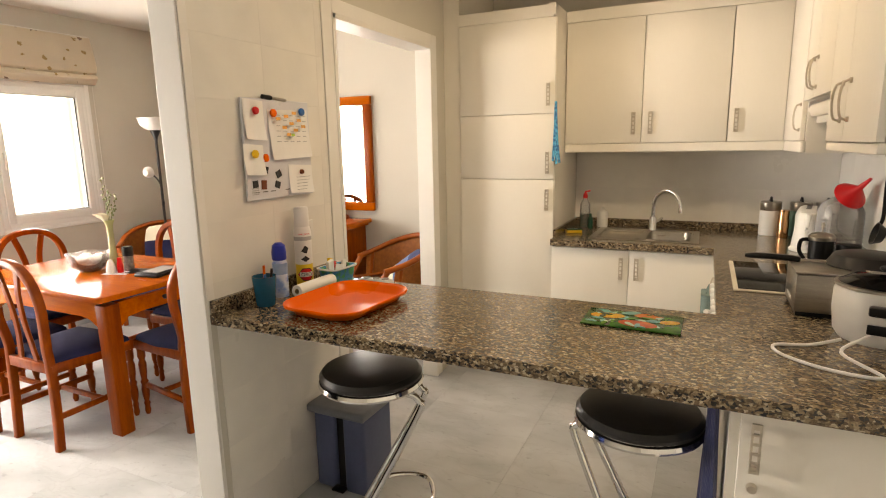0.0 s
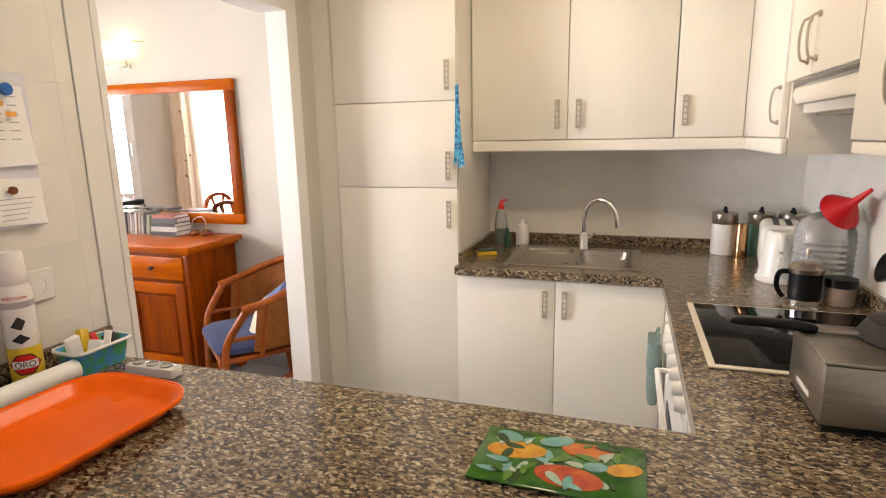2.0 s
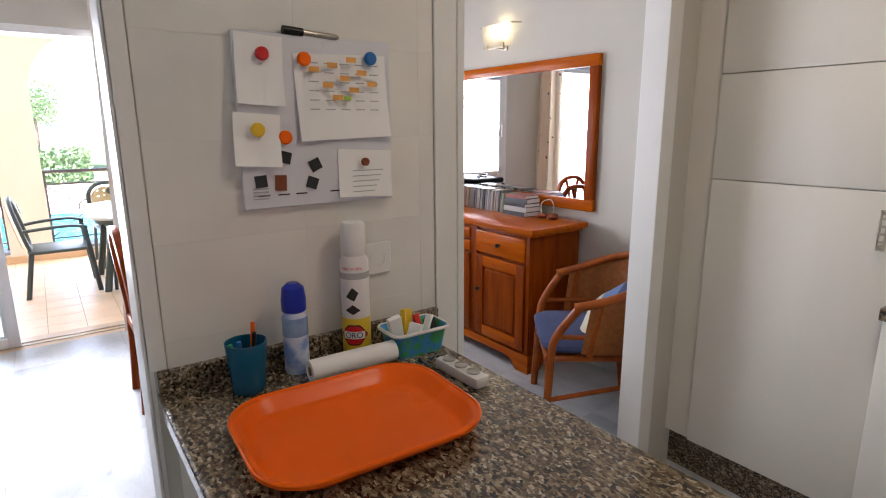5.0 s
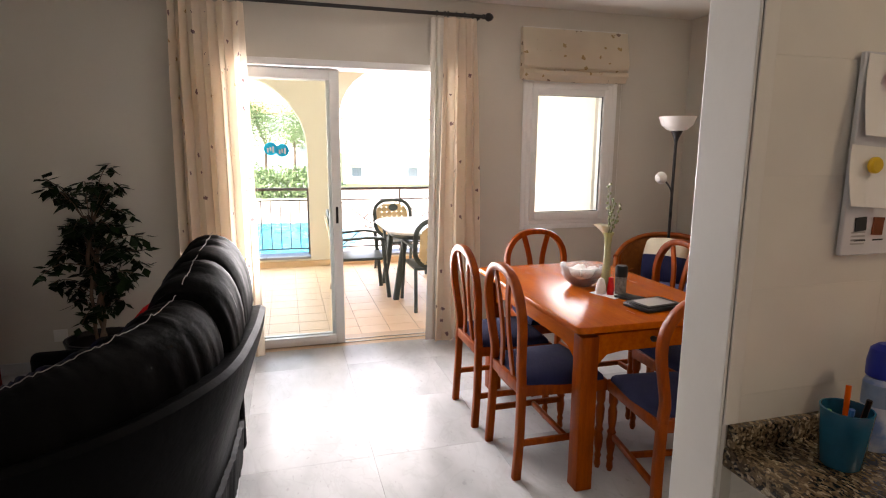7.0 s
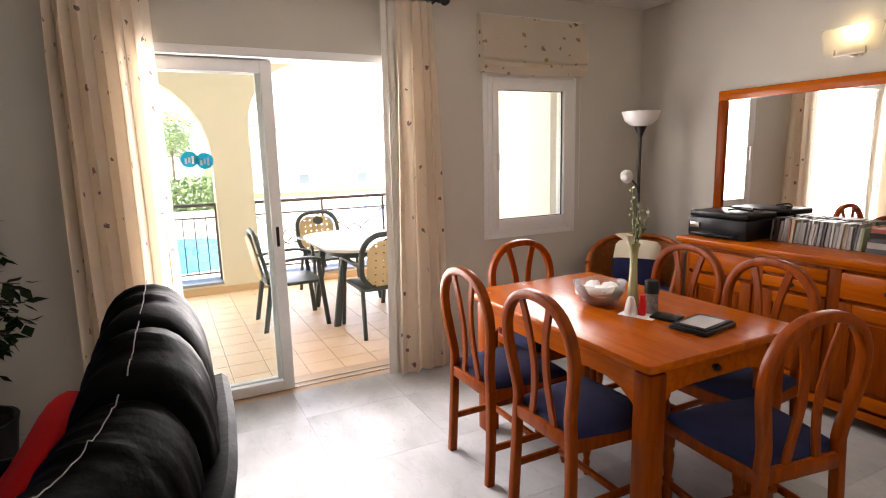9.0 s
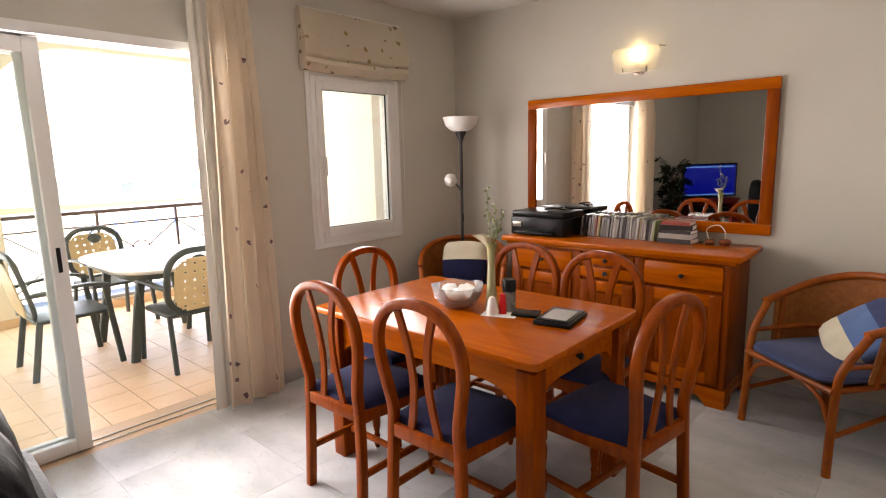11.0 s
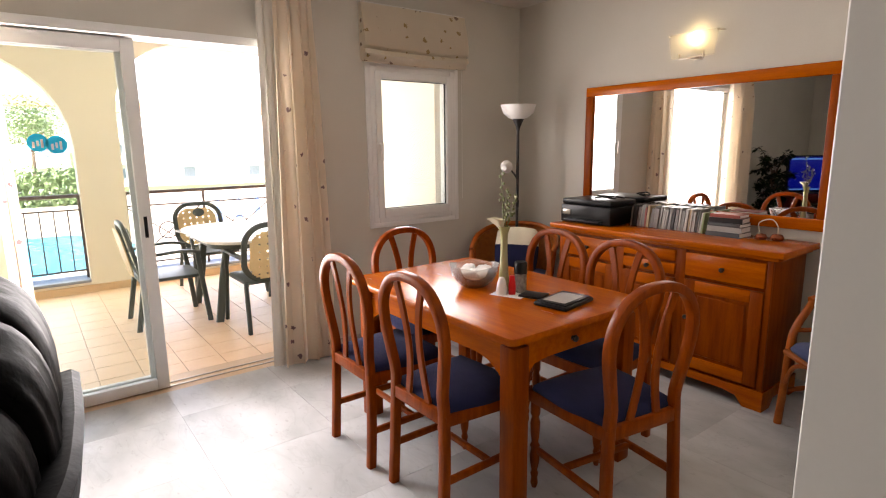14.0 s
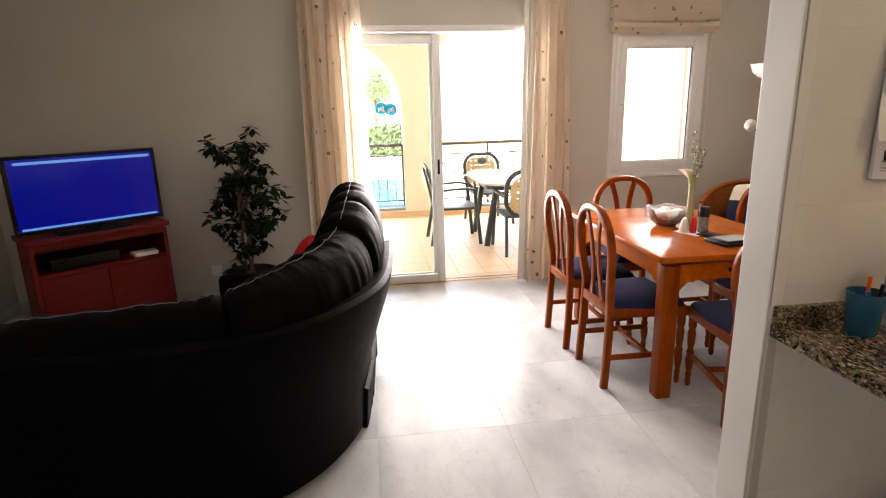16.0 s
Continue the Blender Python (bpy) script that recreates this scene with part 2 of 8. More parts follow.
RATTAN = material("rattan_cane", (0.38, 0.088, 0.004), (0.25, 0.048, 0.003), scale=14, rough=0.4, bump=0.25, bump_scale=120, fine=0.3, coat=0.08, specular=0.3)
WICKER = material("cane_webbing", (0.38, 0.12, 0.015), (0.26, 0.075, 0.010), scale=40, rough=0.6, bump=0.7, bump_scale=260, fine=0.5)
BLUE = material("navy_upholstery", (0.012, 0.015, 0.05), (0.018, 0.021, 0.068), scale=12, rough=0.95, bump=0.5, bump_scale=420, sheen=0.03, specular=0.2, fine=0.4)
BLUE_PAD = material("blue_cotton", (0.045, 0.065, 0.17), (0.032, 0.048, 0.13), scale=10, rough=0.95, bump=0.4, bump_scale=380, sheen=0.1, fine=0.3)
CREAM_CLOTH = material("cream_cotton", (0.72, 0.66, 0.50), (0.62, 0.56, 0.42), scale=9, rough=0.95, bump=0.4, bump_scale=360, fine=0.2)
LEATHER = material("black_leather", (0.0020, 0.0020, 0.0021), (0.0032, 0.0031, 0.0032), scale=9, rough=0.50, bump=0.45, bump_scale=34, fine=0.3, rough_var=0.10, specular=0.32)
STITCH = material("white_stitching", (0.36, 0.34, 0.32), rough=0.8)
CURTAIN = print_material("printed_curtain", (0.92, 0.81, 0.67), ((0.26, 0.17, 0.17), (0.50, 0.30, 0.12)), scale=11, size=0.13, stretch=(1, 1, 0.8))
BLIND = print_material("printed_blind", (0.88, 0.80, 0.66), ((0.30, 0.22, 0.16), (0.50, 0.36, 0.16)), scale=13, size=0.2)
BLACK = material("black_plastic", (0.007, 0.007, 0.0075), (0.011, 0.011, 0.0115), rough=0.32, fine=0.1, specular=0.22)
BLACK_METAL = material("black_painted_metal", (0.012, 0.011, 0.011), (0.02, 0.018, 0.018), rough=0.4, fine=0.1)
STEEL = material("brushed_steel", (0.50, 0.46, 0.40), (0.41, 0.375, 0.32), scale=8, rough=0.3, metal=1.0, stretch=(1, 12, 12), fine=0.2)
CHROME = material("chrome", (0.80, 0.79, 0.77), (0.74, 0.73, 0.71), rough=0.08, metal=1.0, rough_var=0.03, fine=0.02)
NICKEL = material("satin_nickel", (0.64, 0.57, 0.47), (0.55, 0.49, 0.40), rough=0.45, metal=1.0, fine=0.1)
WHITE_PLASTIC = material("white_plastic", (0.78, 0.77, 0.74), (0.74, 0.73, 0.70), rough=0.32, fine=0.03)
PAPER = material("paper", (0.88, 0.87, 0.85), (0.85, 0.84, 0.82), rough=0.9, fine=0.05)
MIRROR = material("mirror_silver", (0.90, 0.91, 0.90), (0.89, 0.90, 0.89), rough=0.005, metal=1.0, rough_var=0.004, fine=0.0)
# soft sheen of waxed wood and worn hide, less than that of bare lacquer
for m, ior in ((LEATHER, 1.13), (WOOD, 1.27), (WOOD_V_SHADED, 1.2), (CHAIR_WOOD, 1.25)):
    m.node_tree.nodes["Principled BSDF"].inputs["IOR"].default_value = ior
PANE = pane_material("window_pane")
CLEAR = glass_material("clear_glass")


# ---- builders ----
def place(p):
    return Matrix.Translation(p)


def part(name, bm, mat, parent=None, label="", smooth=True, sharp=38):
    """Links a bmesh as one mesh object, under a thing or a part if one is given."""
    bmesh.ops.recalc_face_normals(bm, faces=bm.faces)
    for f in bm.faces:
        f.smooth = smooth
    if smooth:
        lim = radians(sharp)
        for e in bm.edges:
            if len(e.link_faces) == 2 and e.calc_face_angle(0) > lim:
                e.smooth = False
    me = bpy.data.meshes.new(name)
    bm.to_mesh(me)
    bm.free()
    me.materials.append(mat)
    ob = new(name, me)
    if parent is not None:
        ob.parent = parent
    if label:
        tagged(ob, label)
    return ob


def thing(name, label, category, m=None, group="", kind=""):
    ob = new(name)
    ob.matrix_world = m if m is not None else Matrix.Identity(4)
    return tagged(ob, label, category, group, kind)


def single(name, bm, mat, label, category, group="", kind="", smooth=True):
    return tagged(part(name, bm, mat, smooth=smooth), label, category, group, kind)


def box(x0, x1, y0, y1, z0, z1, bevel=0.0, seg=2, bm=None, m=None):
    out = bm or bmesh.new()
    b = bmesh.new() if (bevel or m) else out
    g = bmesh.ops.create_cube(b, size=1.0)
    for v in g["verts"]:
        v.co = Vector(((x0 + x1) / 2 + v.co.x * (x1 - x0), (y0 + y1) / 2 + v.co.y * (y1 - y0), (z0 + z1) / 2 + v.co.z * (z1 - z0)))
    if bevel:
        bmesh.ops.bevel(b, geom=list(b.edges), offset=bevel, segments=seg, profile=0.5, affect="EDGES", clamp_overlap=True)
    if m:
        bmesh.ops.transform(b, matrix=m, verts=b.verts)
    if b is not out:
        merge(out, b)
    return out


def merge(into, other):
    me = bpy.data.meshes.new("tmp")
    other.to_mesh(me)
    other.free()
    into.from_mesh(me)
    bpy.data.meshes.remove(me)
    return into


def lathe(profile, seg=24, at=(0, 0, 0), bm=None, m=None):
    """Turns a list of (radius, height) round the upright axis."""
    out = bm or bmesh.new()
    mm = (m or Matrix.Identity(4)) @ place(at)
    rings = []
    for r, z in profile:
        if r < 1e-5:
            rings.append([out.verts.new(mm @ Vector((0, 0, z)))])
        else:
            rings.append([out.verts.new(mm @ Vector((r * math.cos(2 * math.pi * i / seg), r * math.sin(2 * math.pi * i / seg), z))) for i in range(seg)])
    for a, b in zip(rings, rings[1:]):
        for i in range(seg):
            j = (i + 1) % seg
            if len(a) == 1 and len(b) > 1:
                out.faces.new((a[0], b[i], b[j]))
            elif len(b) == 1 and len(a) > 1:
                out.faces.new((a[i], a[j], b[0]))
            elif len(a) > 1:
                out.faces.new((a[i], a[j], b[j], b[i]))
    return out


def sweep(pts, section, bm=None, closed=False, side=(0, 0, 1), scale=None, caps=True):
    """Carries a closed section [(u, v)] along a line of points; v leans towards side."""
    out = bm or bmesh.new()
    pts = [Vector(p) for p in pts]
    n = len(pts)
    rings = []
    ref = Vector(side)
    for i, p in enumerate(pts):
        a = pts[(i - 1) % n] if (closed or i) else p
        b = pts[(i + 1) % n] if (closed or i < n - 1) else p
        d = (b - a).normalized()
        v = ref - d * ref.dot(d)
        if v.length < 1e-3:
            v = d.orthogonal()
        v.normalize()
        u = d.cross(v)
        s = scale[i] if scale else 1.0
        rings.append([out.verts.new(p + u * (x * s) + v * (y * s)) for x, y in section])
    k = len(section)
    for i in range(n if closed else n - 1):
        a, b = rings[i], rings[(i + 1) % n]
        for j in range(k):
            out.faces.new((a[j], a[(j + 1) % k], b[(j + 1) % k], b[j]))
    if caps and not closed:
        out.faces.new(rings[0][::-1])
        out.faces.new(rings[-1])
    return out


def ring(r, seg=10, flat=1.0):
    return [(r * math.cos(2 * math.pi * i / seg), r * flat * math.sin(2 * math.pi * i / seg)) for i in range(seg)]


def tube(pts, r, seg=10, bm=None, closed=False, scale=None):
    pts = [Vector(p) for p in pts]
    d = (pts[-1] - pts[0]) if not closed else Vector((0, 0, 1))
    side = (0, 0, 1) if abs(d.normalized().z) < 0.9 else (0.2, 1, 0)
    if len(pts) > 2 and not closed:
        nrm = Vector()
        for a, b, c in zip(pts, pts[1:], pts[2:]):
            nrm += (b - a).cross(c - b)
        if nrm.length > 1e-6:
            side = nrm.normalized()
    return sweep(pts, ring(r, seg), bm, closed, side, scale)


def rounded(w, h, r, seg=4):
    """A rectangle with rounded corners, centred, as a section."""
    pts = []
    for cx, cy, a0 in ((w / 2 - r, h / 2 - r, 0), (-w / 2 + r, h / 2 - r, 90), (-w / 2 + r, -h / 2 + r, 180), (w / 2 - r, -h / 2 + r, 270)):
        for i in range(seg + 1):
            a = radians(a0 + 90 * i / seg)
            pts.append((cx + r * math.cos(a), cy + r * math.sin(a)))
    return pts


def plate(outline, z0, z1, bevel=0.0, bm=None, m=None, seg=2):
    """A flat plate with the outline [(x, y)] from z0 to z1."""
    out = bm or bmesh.new()
    b = bmesh.new()
    f = b.faces.new([b.verts.new((x, y, z0)) for x, y in outline])
    g = bmesh.ops.extrude_face_region(b, geom=[f])
    bmesh.ops.translate(b, vec=(0, 0, z1 - z0), verts=[v for v in g["geom"] if isinstance(v, bmesh.types.BMVert)])
    if bevel:
        edges = [e for e in b.edges if abs(e.verts[0].co.z - e.verts[1].co.z) < 1e-6]
        bmesh.ops.bevel(b, geom=edges, offset=bevel, segments=seg, profile=0.5, affect="EDGES", clamp_overlap=True)
    if m:
        bmesh.ops.transform(b, matrix=m, verts=b.verts)
    return merge(out, b)


def thicken(bm, t):
    """Gives an open sheet the thickness t, with closed rims."""
    bm.normal_update()
    old_faces, old_verts = list(bm.faces), list(bm.verts)
    rim = [e for e in bm.edges if len(e.link_faces) == 1]
    twin = {v: bm.verts.new(v.co - v.normal * t) for v in old_verts}
    for f in old_faces:
        bm.faces.new([twin[v] for v in reversed(f.verts)])
    for e in rim:
        a, b = e.verts
        bm.faces.new((a, b, twin[b], twin[a]))
    return bm


def pillow(w, d, h, m=None, bm=None, e=0.45, n=20, crease=0.0, seed=0.0):
    """A soft cushion w x d x h, full in the middle and thin at its edges."""
    b = bmesh.new()
    g = bmesh.ops.create_uvsphere(b, u_segments=n * 2, v_segments=n, radius=1.0)
    for v in g["verts"]:
        x, y, z = v.co
        r = max(math.hypot(x, y), 1e-6)
        k = r / max(abs(x), abs(y), 1e-6) if r > 1e-5 else 1.0
        f = 1 + (k - 1) * (1 - e)
        zz = math.copysign(abs(z) ** 0.75, z)
        wob = crease * noise.noise(Vector((x * 2.2 + seed, y * 2.2, z * 1.5)))
        v.co = Vector((x * f * w / 2, y * f * d / 2, zz * h / 2 * (1 + wob)))
    if m:
        bmesh.ops.transform(b, matrix=m, verts=b.verts)
    return merge(bm, b) if bm else b


def arc(cx, cy, r, a0, a1, n=12):
    return [(cx + r * math.cos(radians(a0 + (a1 - a0) * i / n)), cy + r * math.sin(radians(a0 + (a1 - a0) * i / n))) for i in range(n + 1)]


def smooth_path(pts, n=8):
    """A smooth line through the points."""
    pts = [Vector(p) for p in pts]
    out = []
    for i in range(len(pts) - 1):
        p0, p1, p2, p3 = pts[max(i - 1, 0)], pts[i], pts[i + 1], pts[min(i + 2, len(pts) - 1)]
        for k in range(n):
            t = k / n
            out.append(0.5 * ((2 * p1) + (p2 - p0) * t + (2 * p0 - 5 * p1 + 4 * p2 - p3) * t * t + (3 * p1 - p0 - 3 * p2 + p3) * t ** 3))
    return out + [pts[-1]]


def text_part(name, body, size, mat, parent, m, label=""):
    c = bpy.data.curves.new(name, "FONT")
    c.body, c.size, c.align_x, c.align_y, c.extrude = body, size, "CENTER", "CENTER", 0.0004
    tmp = bpy.data.objects.new(name, c)
    me = bpy.data.meshes.new_from_object(tmp)
    bpy.data.objects.remove(tmp)
    me.materials.append(mat)
    ob = new(name, me)
    if parent is not None:
        ob.parent = parent
    ob.matrix_local = m
    if label:
        tagged(ob, label)
    return ob


# ---- structure ----
WEST, NORTH, EAST, SOUTH, CEILING = -4.57, 3.86, 0.80, -2.30, 2.50


def structure(name, bm, mat, label, category="wall", smooth=False):
    return single(name, bm, mat, label, category, kind="structure", smooth=smooth)


bm = box(WEST - 0.25, EAST + 0.2, SOUTH - 0.2, NORTH + 0.2, -0.2, -0.012)
floor = structure("floor", bm, GROUT, "polished cream marble slab floor with thin joints", "floor")
bm = box(WEST - 0.25, EAST + 0.2, SOUTH - 0.2, NORTH + 0.2, CEILING, CEILING + 0.2)
structure("ceiling", bm, CEIL, "plain cream painted ceiling", "ceiling")

# west wall with the sliding door opening and the window opening
DOOR_Y0, DOOR_Y1, DOOR_TOP = 0.20, 1.86, 2.05
WIN_Y0, WIN_Y1, WIN_Z0, WIN_Z1 = 2.43, 3.165, 0.87, 1.955
bm = box(WEST - 0.25, WEST, SOUTH, DOOR_Y0, 0, CEILING)
box(WEST - 0.25, WEST, DOOR_Y0, DOOR_Y1, DOOR_TOP, CEILING, bm=bm)
box(WEST - 0.25, WEST, DOOR_Y1, WIN_Y0, 0, CEILING, bm=bm)
box(WEST - 0.25, WEST, WIN_Y0, WIN_Y1, 0, WIN_Z0, bm=bm)
box(WEST - 0.25, WEST, WIN_Y0, WIN_Y1, WIN_Z1, CEILING, bm=bm)
box(WEST - 0.25, WEST, WIN_Y1, NORTH, 0, CEILING, bm=bm)
structure("wall_west", bm, WALL, "warm off-white painted wall with door and window openings")
structure("wall_north", box(WEST - 0.25, EAST + 0.2, NORTH, NORTH + 0.2, 0, CEILING), WALL, "warm off-white painted wall behind the sideboard")
structure("wall_east", box(EAST, EAST + 0.2, SOUTH, NORTH, 0, CEILING), WALL, "off-white painted wall of the kitchen side")
structure("wall_south", box(WEST - 0.25, EAST + 0.2, SOUTH - 0.2, SOUTH, 0, CEILING), WALL, "warm off-white painted wall behind the television")

# partition between kitchen and living room, with a doorway
PX0, PX1, PEND = -1.448, -1.334, 1.397
KD0, KD1, KTOP, JAMB = 2.168, 3.085, 1.99, -1.418
bm = box(PX0, PX1, PEND, KD0, 0, CEILING)
box(PX0, PX1, KD0, KD1, KTOP, CEILING, bm=bm)
box(JAMB, PX1, KD1, NORTH, 0, CEILING, bm=bm)
structure("wall_partition", bm, WALL, "off-white partition wall with an open doorway")
structure("wall_filler", box(PX1, -1.232, 3.288, NORTH, 0.165, CEILING), CABINET, "narrow cream filler panel beside the tall cabinet")

TOP_OF_BAR = 0.946

# door lining
bm = box(PX0 - 0.012, PX1 + 0.012, KD0, KD0 + 0.022, 0, KTOP, bevel=0.003)
box(JAMB - 0.006, PX1 + 0.012, KD1 - 0.004, KD1 + 0.022, 0, KTOP, bevel=0.003, bm=bm)
box(PX1, PX1 + 0.008, KD1 + 0.022, KD1 + 0.08, 0, KTOP + 0.06, bevel=0.003, bm=bm)
box(PX1, PX1 + 0.008, KD0 - 0.07, KD0, 0, KTOP + 0.06, bevel=0.003, bm=bm)
box(PX1, PX1 + 0.008, KD0, KD1 + 0.022, KTOP, KTOP + 0.06, bevel=0.003, bm=bm)
box(PX0 - 0.012, PX1 + 0.012, KD0, KD1, KTOP - 0.022, KTOP, bevel=0.003, bm=bm)
structure("trim_doorway", bm, TRIM, "white painted doorway lining", "door frame")
bm = box(PX0, PX1 + 0.004, PEND - 0.007, PEND - 0.0005, 0, CEILING, bevel=0.003)
box(PX1, PX1 + 0.004, PEND, PEND + 0.008, 0, CEILING, bm=bm)
box(PX1, PX1 + 0.007, PEND + 0.0, PEND + 0.032, TOP_OF_BAR, CEILING, bevel=0.002, bm=bm)
structure("trim_wall_end", bm, TRIM, "white painted wall end strip", "trim")

# baseboards
bm = box(WEST, WEST + 0.012, SOUTH, -0.02, 0, 0.075, bevel=0.003)
structure("baseboard_west", bm, MARBLE, "cream marble baseboard", "baseboard")
bm = box(WEST, WEST + 0.012, 1.95, NORTH, 0, 0.075, bevel=0.003)
structure("baseboard_window", bm, MARBLE, "cream marble baseboard", "baseboard")
bm = box(WEST + 0.012, PX0, NORTH - 0.012, NORTH, 0, 0.075, bevel=0.003)
structure("baseboard_north", bm, MARBLE, "cream marble baseboard", "baseboard")
bm = box(WEST + 0.012, EAST, SOUTH, SOUTH + 0.012, 0, 0.075, bevel=0.003)
structure("baseboard_south", bm, MARBLE, "cream marble baseboard", "baseboard")
bm = box(PX0 - 0.012, PX0, PEND, KD0, 0, 0.075, bevel=0.003)
structure("baseboard_partition", bm, MARBLE, "cream marble baseboard", "baseboard")


# ---- kitchen units ----
def strap_handle(parent, m, length=0.115):
    """A pierced flat nickel pull: local z runs along it, local -y is out of the door."""
    bm = bmesh.new()
    box(-0.011, -0.0055, -0.016, -0.011, -length / 2, length / 2, bevel=0.001, seg=1, bm=bm)
    box(0.0055, 0.011, -0.016, -0.011, -length / 2, length / 2, bevel=0.001, seg=1, bm=bm)
    for i in range(6):
        z = -length / 2 + length * i / 5
        box(-0.011, 0.011, -0.016, -0.011, z - 0.0035, z + 0.0035, bevel=0.001, seg=1, bm=bm)
    for s in (-1, 1):
        box(-0.006, 0.006, -0.013, 0.0, s * length * 0.44 - 0.005, s * length * 0.44 + 0.005, bm=bm)
    ob = part("handle", bm, NICKEL, parent, "pierced satin nickel handle", smooth=False)
    ob.matrix_local = m
    return ob


def bow_handle(parent, m, length=0.112):
    """A bowed nickel pull standing off the door."""
    pts = [(0, -0.002 - 0.024 * math.sin(math.pi * i / 16) ** 0.25, -length / 2 + length * i / 16) for i in range(17)]
    bm = sweep(pts, ring(0.0036, 8), side=(1, 0, 0))
    for s in (-1, 1):
        lathe([(0, 0), (0.008, 0), (0.008, 0.006), (0, 0.006)], 10, m=place((0, 0, s * length * 0.47)) @ pose(0, 0, 0, 90), bm=bm)
    ob = part("handle", bm, NICKEL, parent, "bowed satin nickel handle")
    ob.matrix_local = m
    return ob


def door_front(parent, x0, x1, z0, z1, y, handle=None, bow=False, name="door", t=0.018):
    """A flat door in the local x-z plane whose face is at local y."""
    ob = part(name, box(x0 + 0.0015, x1 - 0.0015, y, y + t, z0 + 0.0015, z1 - 0.0015, bevel=0.0025), CABINET, parent)
    if handle:
        (bow_handle if bow else strap_handle)(ob, place((handle[0], y, handle[1])))
    return ob


# tall cabinet
tall = thing("tall_cabinet", "tall cream laminate larder cabinet with three doors and granite plinth", "cabinet", place((0, 3.27, 0)))
part("body", box(-1.228, -0.652, 0.02, 0.588, 0.165, 2.11), CABINET, tall, smooth=False)
for z0, z1, hz in ((0.165, 1.229, 1.115), (1.229, 1.597, 1.325), (1.597, 2.108, 1.70)):
    door_front(tall, -1.228, -0.652, z0, z1, 0.0, (-0.69, hz))
part("plinth", box(PX1, -0.62, 0.055, 0.075, 0.0, 0.163), GRANITE, tall, "speckled granite plinth", smooth=False)

# crown moulding over the tall unit and the wall units, one piece
crown_sec = [(0, 0), (0.012, 0), (0.016, 0.016), (0.03, 0.03), (0.036, 0.05), (0.036, 0.062), (0, 0.062)]


def crown(pts, bm):
    return sweep(pts, [(-u, v) for u, v in crown_sec], bm, side=(0, 0, 1))


bm = bmesh.new()
crown([(-1.232, 3.27, 2.108), (-0.652, 3.27, 2.108)], bm)
crown([(-0.652, 3.236, 2.108), (-0.652, 3.5, 2.108)], bm)
crown([(-0.652, 3.5, 2.108), (0.50, 3.5, 2.108)], bm)
crown([(0.475, 3.52, 2.108), (0.475, 1.735, 2.108)], bm)
single("cabinet_cornice", bm, CABINET, "cream moulded cornice along the cabinet tops", "cornice", smooth=False)

# wall cabinets on the north wall
wc = thing("wall_cabinet", "cream laminate wall cabinet with two doors over the sink", "wall cabinet", place((0, 3.5, 0)))
part("body", box(-0.648, 0.213, 0.02, 0.358, 1.425, 2.107), CABINET, wc, smooth=False)
door_front(wc, -0.648, -0.218, 1.425, 2.107, 0.0, (-0.262, 1.535))
door_front(wc, -0.218, 0.213, 1.425, 2.107, 0.0, (-0.172, 1.535))
cc = thing("corner_wall_cabinet", "cream laminate corner wall cabinet with folding door", "wall cabinet", place((0, 3.5, 0)))
bm = box(0.215, 0.495, 0.02, 0.358, 1.425, 2.107)
box(0.495, 0.798, -0.578, 0.358, 1.425, 2.107, bm=bm)
part("body", bm, CABINET, cc, smooth=False)
door_front(cc, 0.215, 0.474, 1.425, 2.107, 0.0, (0.252, 1.535))
side = door_front(cc, -0.022, 0.558, 1.425, 2.107, 0.0, (0.528, 1.524), bow=True)
side.matrix_local = place((0.475, 0, 0)) @ pose(0, 0, 0, 0, 0, -90)
# light pelmet under the wall units
pelmet = thing("pelmet", "cream pelmet strip under the wall cabinets", "pelmet")
part("front_strip", box(-0.648, 0.50, 3.503, 3.523, 1.375, 1.424, bevel=0.006), CABINET, pelmet, smooth=False)
part("side_strip", box(0.478, 0.498, 2.924, 3.5, 1.375, 1.424, bevel=0.006), CABINET, pelmet, smooth=False)
part("end_panel", box(0.498, 0.797, 2.924, 2.944, 1.375, 1.58), CABINET, pelmet, smooth=False)

# hood cabinet and hood on the east wall
hc = thing("hood_cabinet", "cream laminate cabinet with two doors over the hood", "wall cabinet", place((0.475, 0, 0)) @ pose(0, 0, 0, 0, 0, -90))
part("body", box(-2.922, -2.358, 0.02, 0.322, 1.585, 2.107), CABINET, hc, smooth=False)
door_front(hc, -2.922, -2.68, 1.585, 2.107, 0.0, (-2.715, 1.675), bow=True)
door_front(hc, -2.68, -2.358, 1.585, 2.107, 0.0, (-2.645, 1.675), bow=True)
hood = thing("extractor_hood", "cream slide-out extractor hood under the cabinet", "extractor hood", place((0.475, 0, 0)) @ pose(0, 0, 0, 0, 0, -90))
part("body", box(-2.918, -2.362, 0.05, 0.32, 1.495, 1.583, bevel=0.004), CABINET, hood)
prof = [(0.020, 1.548), (0.023, 1.566), (0.032, 1.574), (0.06, 1.576), (0.06, 1.520), (0.030, 1.523)]
bm = sweep([(-2.918, 0, 0), (-2.362, 0, 0)], [(-y, z) for y, z in prof], side=(0, 0, 1))
part("front_rail", bm, CABINET, hood, "rounded cream pull-out rail")
part("filter", box(-2.90, -2.38, 0.08, 0.30, 1.488, 1.4945), STEEL, hood, smooth=False)

